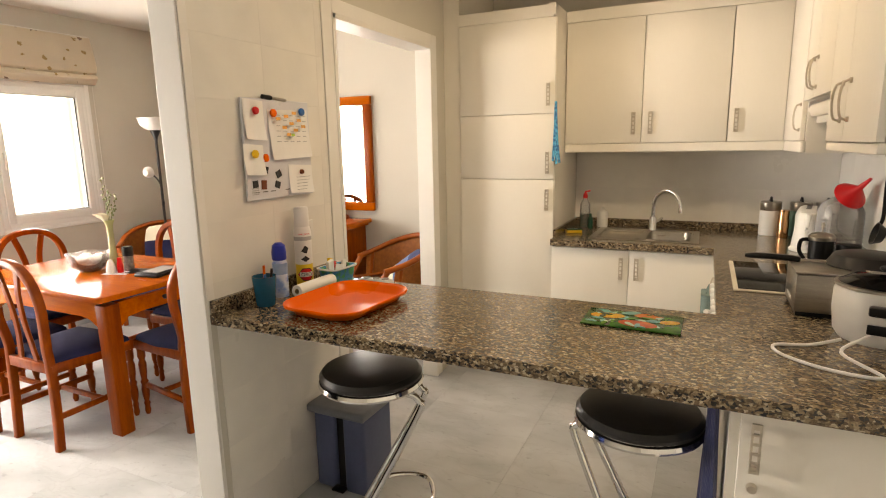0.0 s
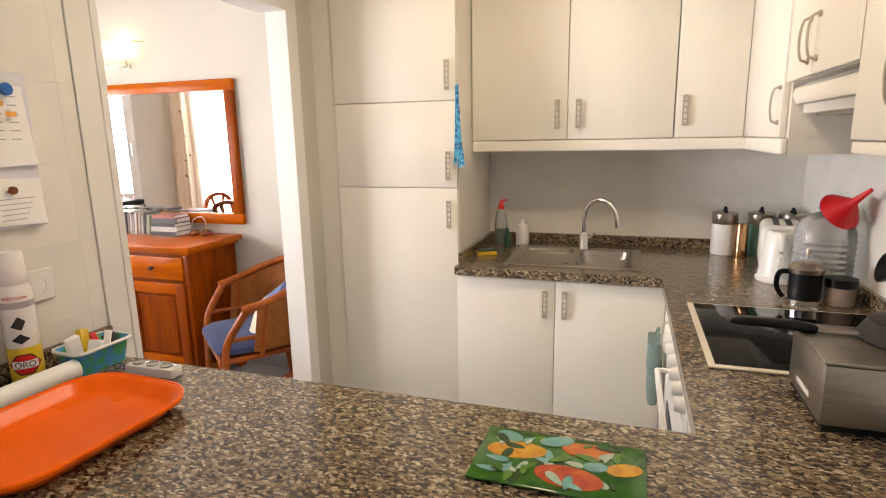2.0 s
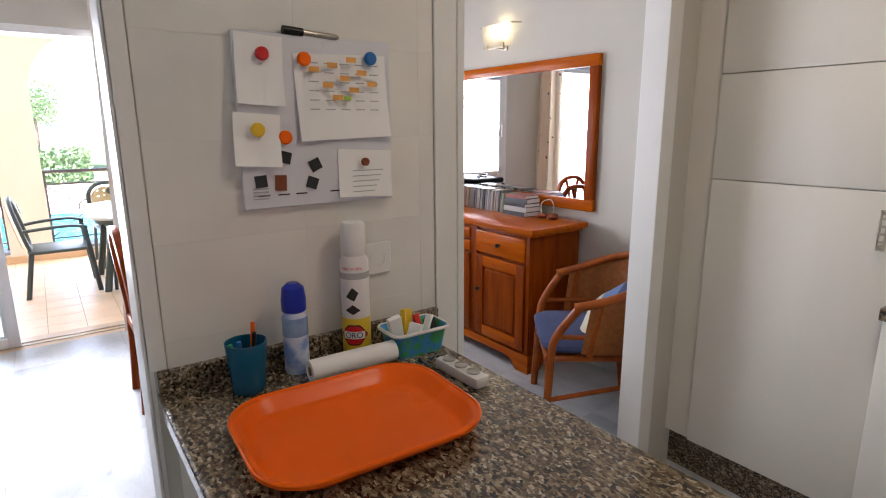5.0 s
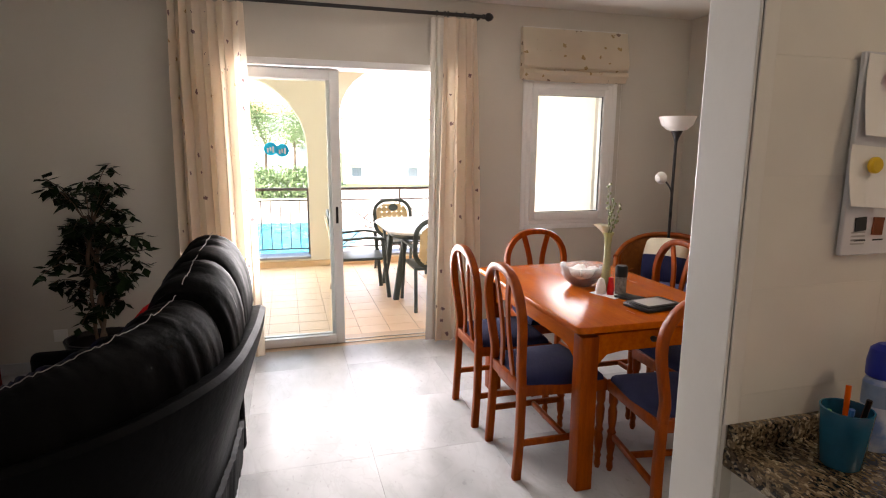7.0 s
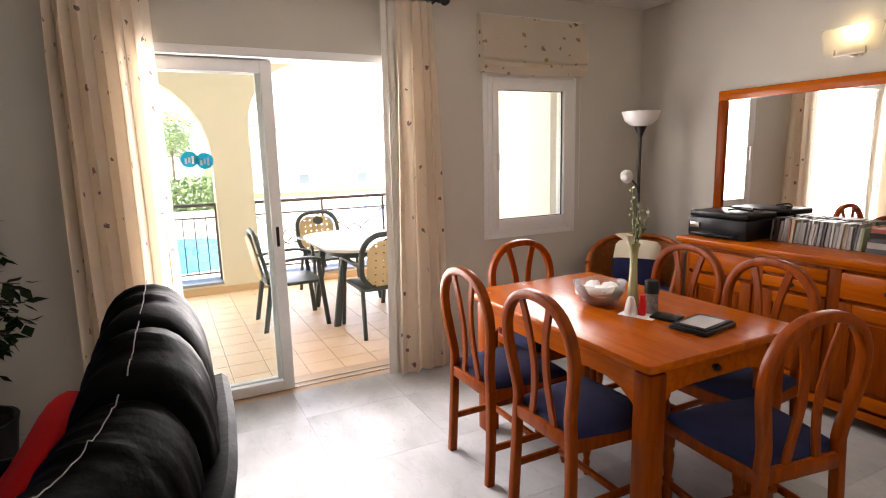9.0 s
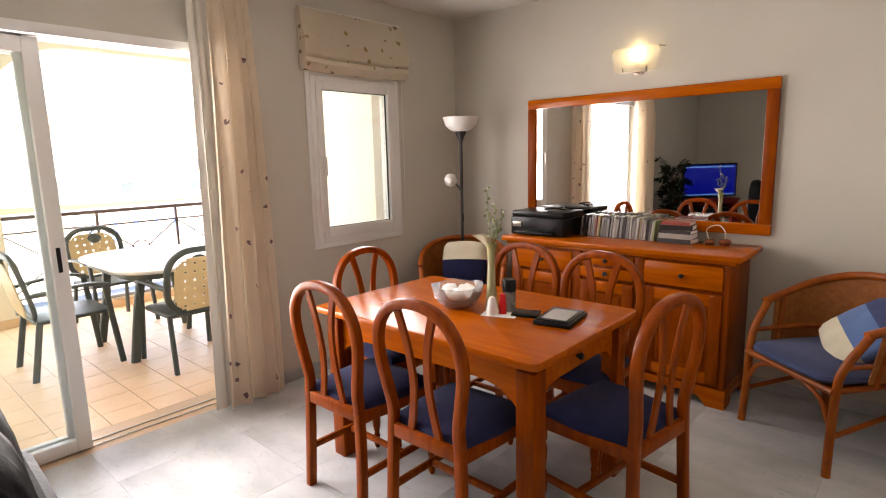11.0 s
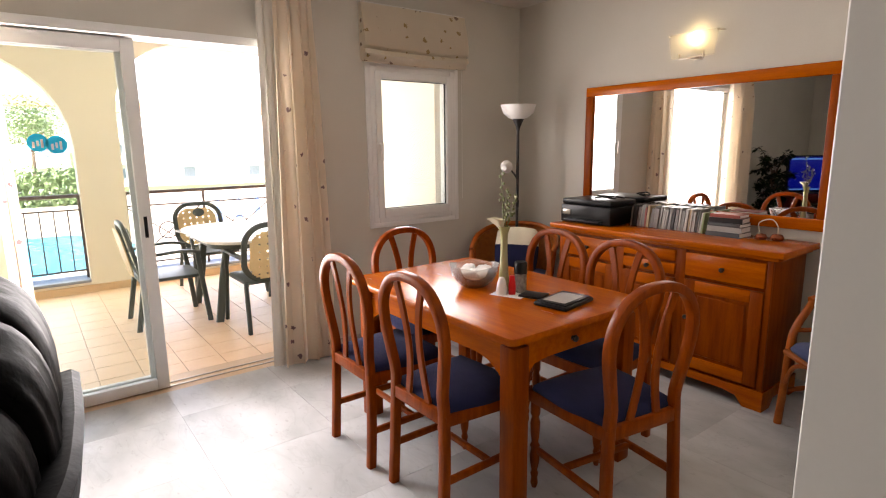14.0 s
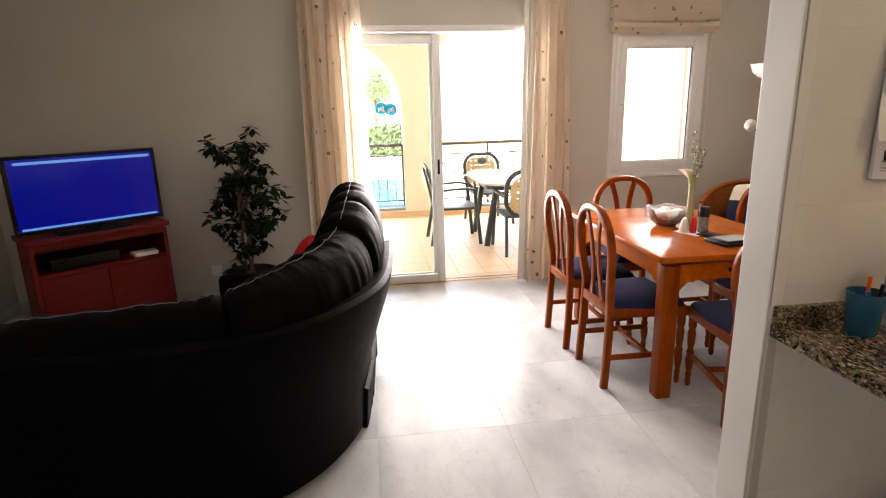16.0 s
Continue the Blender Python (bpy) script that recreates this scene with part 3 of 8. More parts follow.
# wall cabinets nearer the bar
rc = thing("wall_cabinet", "cream laminate wall cabinet with two doors beside the hood", "wall cabinet", place((0.475, 0, 0)) @ pose(0, 0, 0, 0, 0, -90))
part("body", box(-2.356, -1.735, 0.02, 0.322, 1.425, 2.107), CABINET, rc, smooth=False)
door_front(rc, -2.356, -2.10, 1.425, 2.107, 0.0, (-2.15, 1.54), bow=True)
door_front(rc, -2.10, -1.735, 1.425, 2.107, 0.0, (-2.05, 1.54), bow=True)
part("pelmet", box(-2.356, -1.735, 0.004, 0.024, 1.398, 1.424, bevel=0.004), CABINET, rc)
part("side_pelmet", box(-2.356, -2.336, 0.024, 0.32, 1.398, 1.424), CABINET, rc, smooth=False)

# base units
sc = thing("sink_cabinet", "cream laminate base cabinet with two doors under the sink", "cabinet", place((0, 3.225, 0)))
part("body", box(-0.648, 0.20, 0.02, 0.60, 0.165, 0.70), CABINET, sc, smooth=False)
door_front(sc, -0.648, -0.222, 0.165, 0.855, 0.0, (-0.262, 0.755))
door_front(sc, -0.222, 0.205, 0.165, 0.855, 0.0, (-0.182, 0.755))
part("plinth", box(-0.62, 0.26, 0.055, 0.075, 0.0, 0.163), GRANITE, sc, "speckled granite plinth", smooth=False)

oven = thing("oven", "white built-in oven with a row of knobs", "oven", place((0.205, 0, 0)) @ pose(0, 0, 0, 0, 0, -90))
part("body", box(-2.90, -2.31, 0.02, 0.57, 0.165, 0.855), WHITE_PLASTIC, oven, smooth=False)
part("control_panel", box(-2.898, -2.312, -0.002, 0.019, 0.72, 0.852, bevel=0.004), WHITE_PLASTIC, oven)
for i in range(6):
    k = lathe([(0, 0.026), (0.015, 0.026), (0.019, 0.02), (0.021, 0.0), (0, 0.0)], 16, m=place((-2.84 + i * 0.094, -0.002, 0.785)) @ pose(0, 0, 0, 90))
    part("knob", k, WHITE_PLASTIC, oven)
od = part("door", box(-2.898, -2.312, -0.004, 0.019, 0.17, 0.715, bevel=0.005), WHITE_PLASTIC, oven)
part("window", box(-2.82, -2.39, -0.0075, -0.0045, 0.26, 0.58, bevel=0.001), BLACK, od, "dark oven window glass")
part("handle", tube([(-2.86, -0.004, 0.665), (-2.86, -0.04, 0.665), (-2.35, -0.04, 0.665), (-2.35, -0.004, 0.665)], 0.009, 8), WHITE_PLASTIC, od)
cu = thing("corner_cabinet", "narrow cream laminate base cabinet beside the oven", "cabinet", place((0.205, 0, 0)) @ pose(0, 0, 0, 0, 0, -90))
part("body", box(-3.22, -2.905, 0.02, 0.57, 0.165, 0.855), CABINET, cu, smooth=False)
door_front(cu, -3.205, -2.905, 0.165, 0.855, 0.0, (-2.945, 0.755), bow=True)
part("plinth", box(-3.27, -2.905, 0.055, 0.075, 0.0, 0.163), GRANITE, cu, smooth=False)
bu = thing("base_cabinet", "cream laminate base cabinet between oven and bar", "cabinet", place((0.205, 0, 0)) @ pose(0, 0, 0, 0, 0, -90))
part("body", box(-2.305, -1.96, 0.02, 0.57, 0.165, 0.855), CABINET, bu, smooth=False)
door_front(bu, -2.305, -1.96, 0.165, 0.855, 0.0, (-2.0, 0.755))
part("plinth", box(-2.90, -1.96, 0.055, 0.075, 0.0, 0.163), GRANITE, bu, smooth=False)
bc = thing("bar_cabinet", "cream laminate cabinet under the bar with a door and latch", "cabinet", place((0, 1.50, 0)))
part("body", box(0.215, 0.797, 0.0, 0.44, 0.0, 0.855), CABINET, bc, smooth=False)
d = door_front(bc, 0.235, 0.77, 0.10, 0.845, -0.02, (0.268, 0.755))
part("latch", lathe([(0, 0.018), (0.010, 0.016), (0.012, 0.004), (0.006, 0.0), (0, 0)], 14, m=place((0.268, -0.02, 0.655)) @ pose(0, 0, 0, 90)), NICKEL, d)

# worktop in one piece: bar, right run and sink run, with the sink cut out
TOP, UNDER = 0.90, 0.862
SX0, SX1, SY0, SY1 = -0.44, 0.10, 3.30, 3.70
worktop = thing("worktop", "polished speckled brown granite worktop and breakfast bar", "worktop")
part("bar_slab", box(PX1, EAST, 1.405, 2.02, UNDER, TOP, bevel=0.006), GRANITE, worktop, smooth=False)
part("hob_slab", box(0.185, EAST, 2.012, 3.858, UNDER, TOP - 0.0005, bevel=0.003), GRANITE, worktop, smooth=False)
bm = box(-0.65, 0.19, 3.195, SY0, UNDER, TOP, bevel=0.004)
box(-0.65, 0.19, SY1, 3.858, UNDER, TOP, bm=bm)
box(-0.65, SX0, SY0, SY1, UNDER, TOP, bm=bm)
box(SX1, 0.19, SY0, SY1, UNDER, TOP, bm=bm)
part("sink_slab", bm, GRANITE, worktop, smooth=False)
for x0, x1, y0, y1 in ((-0.648, EAST - 0.001, 3.838, 3.859), (EAST - 0.021, EAST - 0.001, 1.41, 3.837), (PX1 + 0.001, PX1 + 0.021, 1.41, 2.095), (-0.648, -0.63, 3.25, 3.837)):
    single("worktop_upstand", box(x0, x1, y0, y1, TOP, TOP + 0.045, bevel=0.003), GRANITE, "low speckled granite upstand where worktop meets wall", "upstand", smooth=False, group="worktop upstands")

# sink and tap
sink = thing("sink", "brushed steel inset sink with bowl and drainer", "sink", place((0, 0, TOP)))


def basin(x0, x1, y0, y1, depth, r, bm, rim):
    """A rounded bowl sunk below the rim."""
    n = 6
    cx, cy, w, h = (x0 + x1) / 2, (y0 + y1) / 2, x1 - x0, y1 - y0
    rings = []
    for z, s, rr in ((0.003, 1.0, r), (-0.006, 0.985, r), (-depth * 0.8, 0.93, r), (-depth, 0.82, r * 0.8)):
        rings.append([bm.verts.new((cx + u * s, cy + v * s, z)) for u, v in rounded(w, h, rr, n)])
    for a, b in zip(rings, rings[1:]):
        for i in range(len(a)):
            j = (i + 1) % len(a)
            bm.faces.new((a[i], a[j], b[j], b[i]))
    bm.faces.new(rings[-1])
    return rings[0]


bm = bmesh.new()
basin(-0.155, 0.075, 3.335, 3.655, 0.14, 0.06, bm, 0)
part("bowl", bm, STEEL, sink)
bm = bmesh.new()
basin(-0.42, -0.185, 3.335, 3.655, 0.012, 0.05, bm, 0)
part("drainer", bm, STEEL, sink)
bm = box(-0.455, 0.115, 3.29, 3.337, 0.0005, 0.004, bevel=0.001, seg=1)
box(-0.455, 0.115, 3.653, 3.71, 0.0005, 0.004, bevel=0.001, seg=1, bm=bm)
box(-0.455, -0.418, 3.337, 3.653, 0.0005, 0.004, bm=bm)
box(-0.187, -0.153, 3.337, 3.653, 0.0005, 0.004, bm=bm)
box(0.073, 0.115, 3.337, 3.653, 0.0005, 0.004, bm=bm)
part("rim", bm, STEEL, sink, smooth=False)
tap = thing("tap", "chrome mixer tap with a swan neck spout", "tap", place((-0.145, 3.675, TOP + 0.004)) @ pose(0, 0, 0, 0, 0, 62))
part("base", lathe([(0, 0), (0.026, 0), (0.026, 0.008), (0.021, 0.015), (0.021, 0.075), (0.016, 0.085), (0, 0.085)], 20), CHROME, tap)
neck = [(0, 0, 0.08), (0, 0, 0.15)] + [(0, -0.085 + 0.085 * math.cos(radians(a)), 0.15 + 0.095 * math.sin(radians(a))) for a in range(15, 181, 15)] + [(0, -0.172, 0.12)]
part("spout", sweep(smooth_path(neck, 3), ring(0.0105, 10), side=(1, 0, 0)), CHROME, tap)
part("lever", sweep([(0.018, 0, 0.045), (0.055, 0, 0.05), (0.095, 0, 0.068)], ring(0.008, 8), side=(0, 1, 0), scale=[1.4, 1.1, 0.8]), CHROME, tap)

# hob
hob = thing("ceramic_hob", "black glass ceramic hob with a cream steel rim", "hob", place((0.244, 2.342, TOP)))
part("rim", box(0, 0.52, 0, 0.53, 0.0, 0.006, bevel=0.002), material("cream_enamel", (0.74, 0.68, 0.56), rough=0.3, fine=0.03), hob)
GLASS_BLACK = material("black_ceramic_glass", (0.004, 0.004, 0.0045), (0.006, 0.006, 0.0065), rough=0.07, rough_var=0.03, fine=0.02, specular=0.10)
part("glass", box(0.016, 0.504, 0.016, 0.514, 0.006, 0.009, bevel=0.001), GLASS_BLACK, hob)

# wall tiles of the kitchen: north wall between worktop and units, east wall, partition
def tile_field(parent, m, u0, u1, v0, v1, tw, th, mesh_name):
    """Tiles in the local u-v plane, standing 4 mm proud along local -y; full ones share one mesh."""
    cache = {}
    u = u0
    while u < u1 - 0.005:
        w = min(tw, u1 - u)
        v = v0
        while v < v1 - 0.005:
            h = min(th, v1 - v)
            key = (round(w, 3), round(h, 3))
            if key not in cache:
                b = box(0.00015, w - 0.00015, -0.0012, 0.004, 0.00015, h - 0.00015, bevel=0.00015, seg=1)
                me = bpy.data.meshes.new(mesh_name)
                b.to_mesh(me)
                b.free()
                me.materials.append(TILE_WALL)
                cache[key] = me
            ob = new("wall_tile", cache[key])
            ob.parent = parent
            ob.matrix_local = m @ place((u, 0, v))
            v += h
        u += w


# ---- dining corner ----
def dining_chair():
    """Beech chair with a bowed back, two curved splats and turned front legs; faces local +y."""
    c = thing("dining_chair", "honey brown wooden dining chair with bowed back and navy padded seat", "chair", group="chairs round the dining table")
    sec = [(u, v) for u, v in rounded(0.036, 0.038, 0.007, 2)]
    half = [(0.174, -0.206, 0.0), (0.172, -0.194, 0.22), (0.164, -0.188, 0.44), (0.160, -0.190, 0.52), (0.180, -0.199, 0.62), (0.200, -0.209, 0.73), (0.193, -0.217, 0.82), (0.156, -0.222, 0.89), (0.104, -0.225, 0.930), (0.05, -0.226, 0.947)]
    line = smooth_path(half + [(0, -0.226, 0.951)] + [(-x, y, z) for x, y, z in reversed(half)], 4)
    bm = sweep(line[:9], sec, side=(0, 1, 0))
    part("leg", bm, CHAIR_WOOD, c)
    part("leg", sweep(line[-9:], sec, side=(0, 1, 0)), CHAIR_WOOD, c)
    part("back_bow", sweep(line[8:-8], sec, side=(0, 1, 0)), CHAIR_WOOD, c)
    for s in (-1, 1):
        prof = [(0, 0), (0.010, 0), (0.016, 0.02), (0.013, 0.05), (0.017, 0.065), (0.012, 0.08), (0.019, 0.115), (0.021, 0.15), (0.016, 0.18), (0.021, 0.195), (0.014, 0.21), (0.019, 0.25), (0.021, 0.30), (0.015, 0.325), (0.021, 0.34), (0.021, 0.40), (0, 0.40)]
        part("leg", lathe(prof, 12, (s * 0.185, 0.195, 0)), CHAIR_WOOD, c, "turned front leg")
        pts = smooth_path([(s * 0.066, -0.188, 0.455), (s * 0.046, -0.194, 0.56), (s * 0.036, -0.203, 0.67), (s * 0.050, -0.215, 0.80), (s * 0.084, -0.224, 0.925)], 4)
        part("splat", sweep(pts, [(u, v) for u, v in rounded(0.036, 0.014, 0.004, 1)], side=(0, 1, 0)), CHAIR_WOOD, c)
        part("side_stretcher", box(s * 0.18 - 0.009, s * 0.18 + 0.009, -0.195, 0.185, 0.16, 0.19, bevel=0.004), CHAIR_WOOD, c)
    part("cross_stretcher", box(-0.17, 0.17, 0.02, 0.04, 0.162, 0.188, bevel=0.004), CHAIR_WOOD, c)
    bm = box(-0.215, 0.215, 0.185, 0.21, 0.395, 0.45, bevel=0.006)
    box(-0.155, 0.155, -0.204, -0.178, 0.40, 0.455, bevel=0.006, bm=bm)
    for s in (-1, 1):
        sweep([(s * 0.172, -0.19, 0.422), (s * 0.205, 0.19, 0.422)], rounded(0.022, 0.052, 0.006, 2), bm)
    part("seat_frame", bm, CHAIR_WOOD, c)
    b = pillow(0.405, 0.39, 0.115, e=0.2, n=16)
    for v in b.verts:
        v.co.x *= 1.0 + 0.09 * (v.co.y / 0.2)
        v.co.z = max(v.co.z, -0.02)
    bmesh.ops.translate(b, vec=(0, 0.008, 0.452), verts=b.verts)
    part("seat", b, BLUE, c, "navy blue padded seat")
    for ob in c.children:
        for v in ob.data.vertices:
            v.co.z *= 0.98
    return c


CHAIRS = ((-2.818, 1.781, 0, 0), (-3.318, 1.757, 0, 0), (-2.372, 2.168, 0, 81), (-3.60, 2.19, 0, -90), (-2.72, 2.545, 0, 180), (-3.19, 2.585, 0, 180))
first = dining_chair()
first.matrix_world = pose(CHAIRS[0][0], CHAIRS[0][1], 0, 0, 0, 0)
for x, y, z, rz in CHAIRS[1:]:
    copy_thing(first, pose(x, y, z, 0, 0, rz))

# table
TX0, TX1, TY0, TY1 = -3.66, -2.445, 1.735, 2.56
table = thing("dining_table", "honey pine dining table with square legs", "table", place(((TX0 + TX1) / 2, (TY0 + TY1) / 2, 0)))
hx, hy = (TX1 - TX0) / 2, (TY1 - TY0) / 2
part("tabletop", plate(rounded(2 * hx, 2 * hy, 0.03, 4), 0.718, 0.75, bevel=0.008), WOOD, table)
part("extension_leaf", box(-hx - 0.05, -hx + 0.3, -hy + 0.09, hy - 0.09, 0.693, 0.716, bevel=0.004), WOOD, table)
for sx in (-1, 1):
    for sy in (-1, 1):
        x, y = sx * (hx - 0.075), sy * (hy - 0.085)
        part("leg", box(x - 0.039, x + 0.039, y - 0.039, y + 0.039, 0, 0.692, bevel=0.006), WOOD_V_SHADED, table)
for sy in (-1, 1):
    y = sy * (hy - 0.085)
    span = hx - 0.118
    out = [(-span, 0.69), (span, 0.69), (span, 0.53), (span - 0.03, 0.56), (span - 0.09, 0.597), (span - 0.16, 0.61), (-span + 0.16, 0.61), (-span + 0.09, 0.597), (-span + 0.03, 0.56), (-span, 0.53)]
    part("apron", plate(out, -0.012, 0.012, m=place((0, y, 0)) @ pose(0, 0, 0, 90)), WOOD, table)
for sx in (-1, 1):
    x = sx * (hx - 0.075)
    span = hy - 0.128
    out = [(-span, 0.69), (span, 0.69), (span, 0.55), (span - 0.05, 0.60), (span - 0.12, 0.61), (-span + 0.12, 0.61), (-span + 0.05, 0.60), (-span, 0.55)]
    part("apron", plate(out, -0.012, 0.012, m=place((x, 0, 0)) @ pose(0, 0, 0, 90, 0, 90)), WOOD, table)
part("drawer_knob", lathe([(0, 0.025), (0.012, 0.022), (0.014, 0.012), (0.007, 0.006), (0.009, 0), (0, 0)], 14, m=place((hx - 0.062, -0.02, 0.655)) @ pose(0, 0, 0, 0, 90)), BLACK_METAL, table, "dark drawer knob")

# sideboard
sb = thing("sideboard", "honey pine sideboard with panelled doors and drawers", "sideboard", place((-3.01, 3.43, 0)))
W = 0.70
part("body", box(-W, W, 0.016, 0.41, 0.075, 0.838, bevel=0.004), WOOD_V_SHADED, sb)
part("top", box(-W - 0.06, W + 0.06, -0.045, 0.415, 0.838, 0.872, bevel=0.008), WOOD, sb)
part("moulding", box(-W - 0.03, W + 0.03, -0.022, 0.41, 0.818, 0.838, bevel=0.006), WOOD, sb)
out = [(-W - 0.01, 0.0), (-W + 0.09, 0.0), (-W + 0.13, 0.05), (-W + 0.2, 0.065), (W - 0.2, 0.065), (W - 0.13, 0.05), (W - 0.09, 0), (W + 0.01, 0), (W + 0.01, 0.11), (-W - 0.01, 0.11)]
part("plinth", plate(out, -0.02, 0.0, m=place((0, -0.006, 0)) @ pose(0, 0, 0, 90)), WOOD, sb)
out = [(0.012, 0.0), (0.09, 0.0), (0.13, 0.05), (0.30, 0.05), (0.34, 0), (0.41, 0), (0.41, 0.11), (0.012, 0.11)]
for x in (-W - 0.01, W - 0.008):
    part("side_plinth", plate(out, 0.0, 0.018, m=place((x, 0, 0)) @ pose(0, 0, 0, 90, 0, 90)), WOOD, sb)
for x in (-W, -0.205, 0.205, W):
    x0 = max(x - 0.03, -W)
    part("stile", box(x0, min(x + 0.03, W), 0.0, 0.016, 0.11, 0.818, bevel=0.002), WOOD_V_SHADED, sb)


def drawer(parent, x0, x1, z0, z1):
    d = part("drawer", box(x0, x1, -0.010, 0.016, z0, z1, bevel=0.007), WOOD, parent)
    part("knob", lathe([(0, 0.028), (0.011, 0.026), (0.014, 0.018), (0.007, 0.008), (0.010, 0), (0, 0)], 14, m=place(((x0 + x1) / 2, -0.010, (z0 + z1) / 2)) @ pose(0, 0, 0, 90)), BLACK_METAL, d, "dark metal knob")


def panel_door(parent, x0, x1, z0, z1, knob_x):
    d = part("door", box(x0, x1, -0.002, 0.016, z0, z1), WOOD_V_SHADED, parent, smooth=False)
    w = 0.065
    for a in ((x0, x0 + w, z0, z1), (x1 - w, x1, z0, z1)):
        part("door_stile", box(a[0], a[1], -0.012, -0.002, a[2], a[3], bevel=0.003), WOOD_V_SHADED, d)
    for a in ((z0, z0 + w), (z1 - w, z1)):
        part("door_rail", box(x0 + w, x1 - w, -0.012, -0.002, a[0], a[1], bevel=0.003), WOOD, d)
    part("raised_panel", box(x0 + w + 0.018, x1 - w - 0.018, -0.009, -0.002, z0 + w + 0.018, z1 - w - 0.018, bevel=0.006, seg=1), WOOD_V_SHADED, d)
    part("knob", lathe([(0, 0.028), (0.010, 0.026), (0.013, 0.018), (0.006, 0.008), (0.009, 0), (0, 0)], 14, m=place((knob_x, -0.012, (z0 + z1) / 2 + 0.04)) @ pose(0, 0, 0, 90)), BLACK_METAL, d, "dark metal knob")


for x0, x1 in ((-W + 0.032, -0.237), (0.237, W - 0.032)):
    drawer(sb, x0, x1, 0.665, 0.80)
    panel_door(sb, x0, x1, 0.13, 0.645, x1 - 0.03 if x0 < 0 else x0 + 0.03)
drawer(sb, -0.173, 0.173, 0.735, 0.80)
drawer(sb, -0.173, 0.173, 0.655, 0.72)
panel_door(sb, -0.173, 0.173, 0.13, 0.635, -0.14)

# mirror over the sideboard
mir = thing("wall_mirror", "large wall mirror in a honey wood frame", "mirror", place((-3.03, NORTH, 1.372)))
for x0, x1, z0, z1, nm in ((-0.812, 0.812, 0.375, 0.44, "top_rail"), (-0.812, 0.812, -0.44, -0.375, "bottom_rail"), (-0.812, -0.747, -0.375, 0.375, "side_rail"), (0.747, 0.812, -0.375, 0.375, "side_rail")):
    part(nm, box(x0, x1, -0.034, 0.0, z0, z1, bevel=0.007), WOOD if "side" not in nm else WOOD_V_SHADED, mir)
part("glass", box(-0.749, 0.749, -0.018, -0.012, -0.377, 0.377), MIRROR, mir, "silvered mirror glass", smooth=False)

# wall lamp
FROST = bpy.data.materials.new("frosted_lamp_glass")
FROST.use_nodes = True
n, l = FROST.node_tree.nodes, FROST.node_tree.links
glow, clear, both = n.new("ShaderNodeBsdfTranslucent"), n.new("ShaderNodeBsdfTransparent"), n.new("ShaderNodeMixShader")
glow.inputs[0].default_value, both.inputs[0].default_value = (0.95, 0.90, 0.76, 1), 0.62
l.new(glow.outputs[0], both.inputs[1])
l.new(clear.outputs[0], both.inputs[2])
l.new(both.outputs[0], n["Material Output"].inputs[0])
wl = thing("wall_lamp", "lit wall lamp with a frosted glass plate and nickel bracket", "wall lamp", place((-3.023, NORTH, 2.0)))
part("back_plate", box(-0.03, 0.03, -0.012, 0.0, -0.09, -0.03, bevel=0.003), NICKEL, wl)
part("bracket", box(-0.077, 0.077, -0.088, -0.076, -0.086, -0.076, bevel=0.002), NICKEL, wl)
part("bracket_arm", box(-0.008, 0.008, -0.08, 0.0, -0.087, -0.077, bevel=0.002), NICKEL, wl)
for k in (-1, 1):
    part("bracket_end", box(k * 0.077 - 0.003, k * 0.077 + 0.003, -0.090, -0.070, -0.086, -0.052, bevel=0.001), NICKEL, wl)
    part("corner_pin", tube([(k * 0.150, -0.088, 0.058), (k * 0.164, -0.012, 0.062)], 0.0035, 8), NICKEL, wl)
bm = bmesh.new()
pts = [(-0.5 + i / 10, -0.072 - 0.010 * math.sin(math.pi * i / 10)) for i in range(11)]
v0 = [bm.verts.new((x * 0.27, y, -0.078)) for x, y in pts]
v1 = [bm.verts.new((x * 0.315, y, 0.066)) for x, y in pts]
for i in range(10):
    bm.faces.new((v0[i], v0[i + 1], v1[i + 1], v1[i]))
part("shade", bm, FROST, wl, "warm frosted glass plate")
part("lamp_holder", lathe([(0, -0.06), (0.011, -0.06), (0.012, -0.005), (0, -0.005)], 12, (0, -0.042, 0.0)), NICKEL, wl)
bulb_mat = material("lit_bulb", (1, 0.9, 0.7), emit=(1.0, 0.86, 0.50), strength=4)
part("bulb", lathe([(0, -0.005), (0.012, 0.0), (0.018, 0.025), (0.017, 0.05), (0.010, 0.068), (0, 0.072)], 14, (0, -0.042, 0.0)), bulb_mat, wl, "glowing bulb")
pt = new("wall_lamp_light", bpy.data.lights.new("wall_lamp_light", "POINT"))
pt.data.energy, pt.data.color, pt.data.shadow_soft_size = 0.015, (1.0, 0.74, 0.34), 0.02
pt.location = (-3.023, NORTH - 0.042, 2.095)


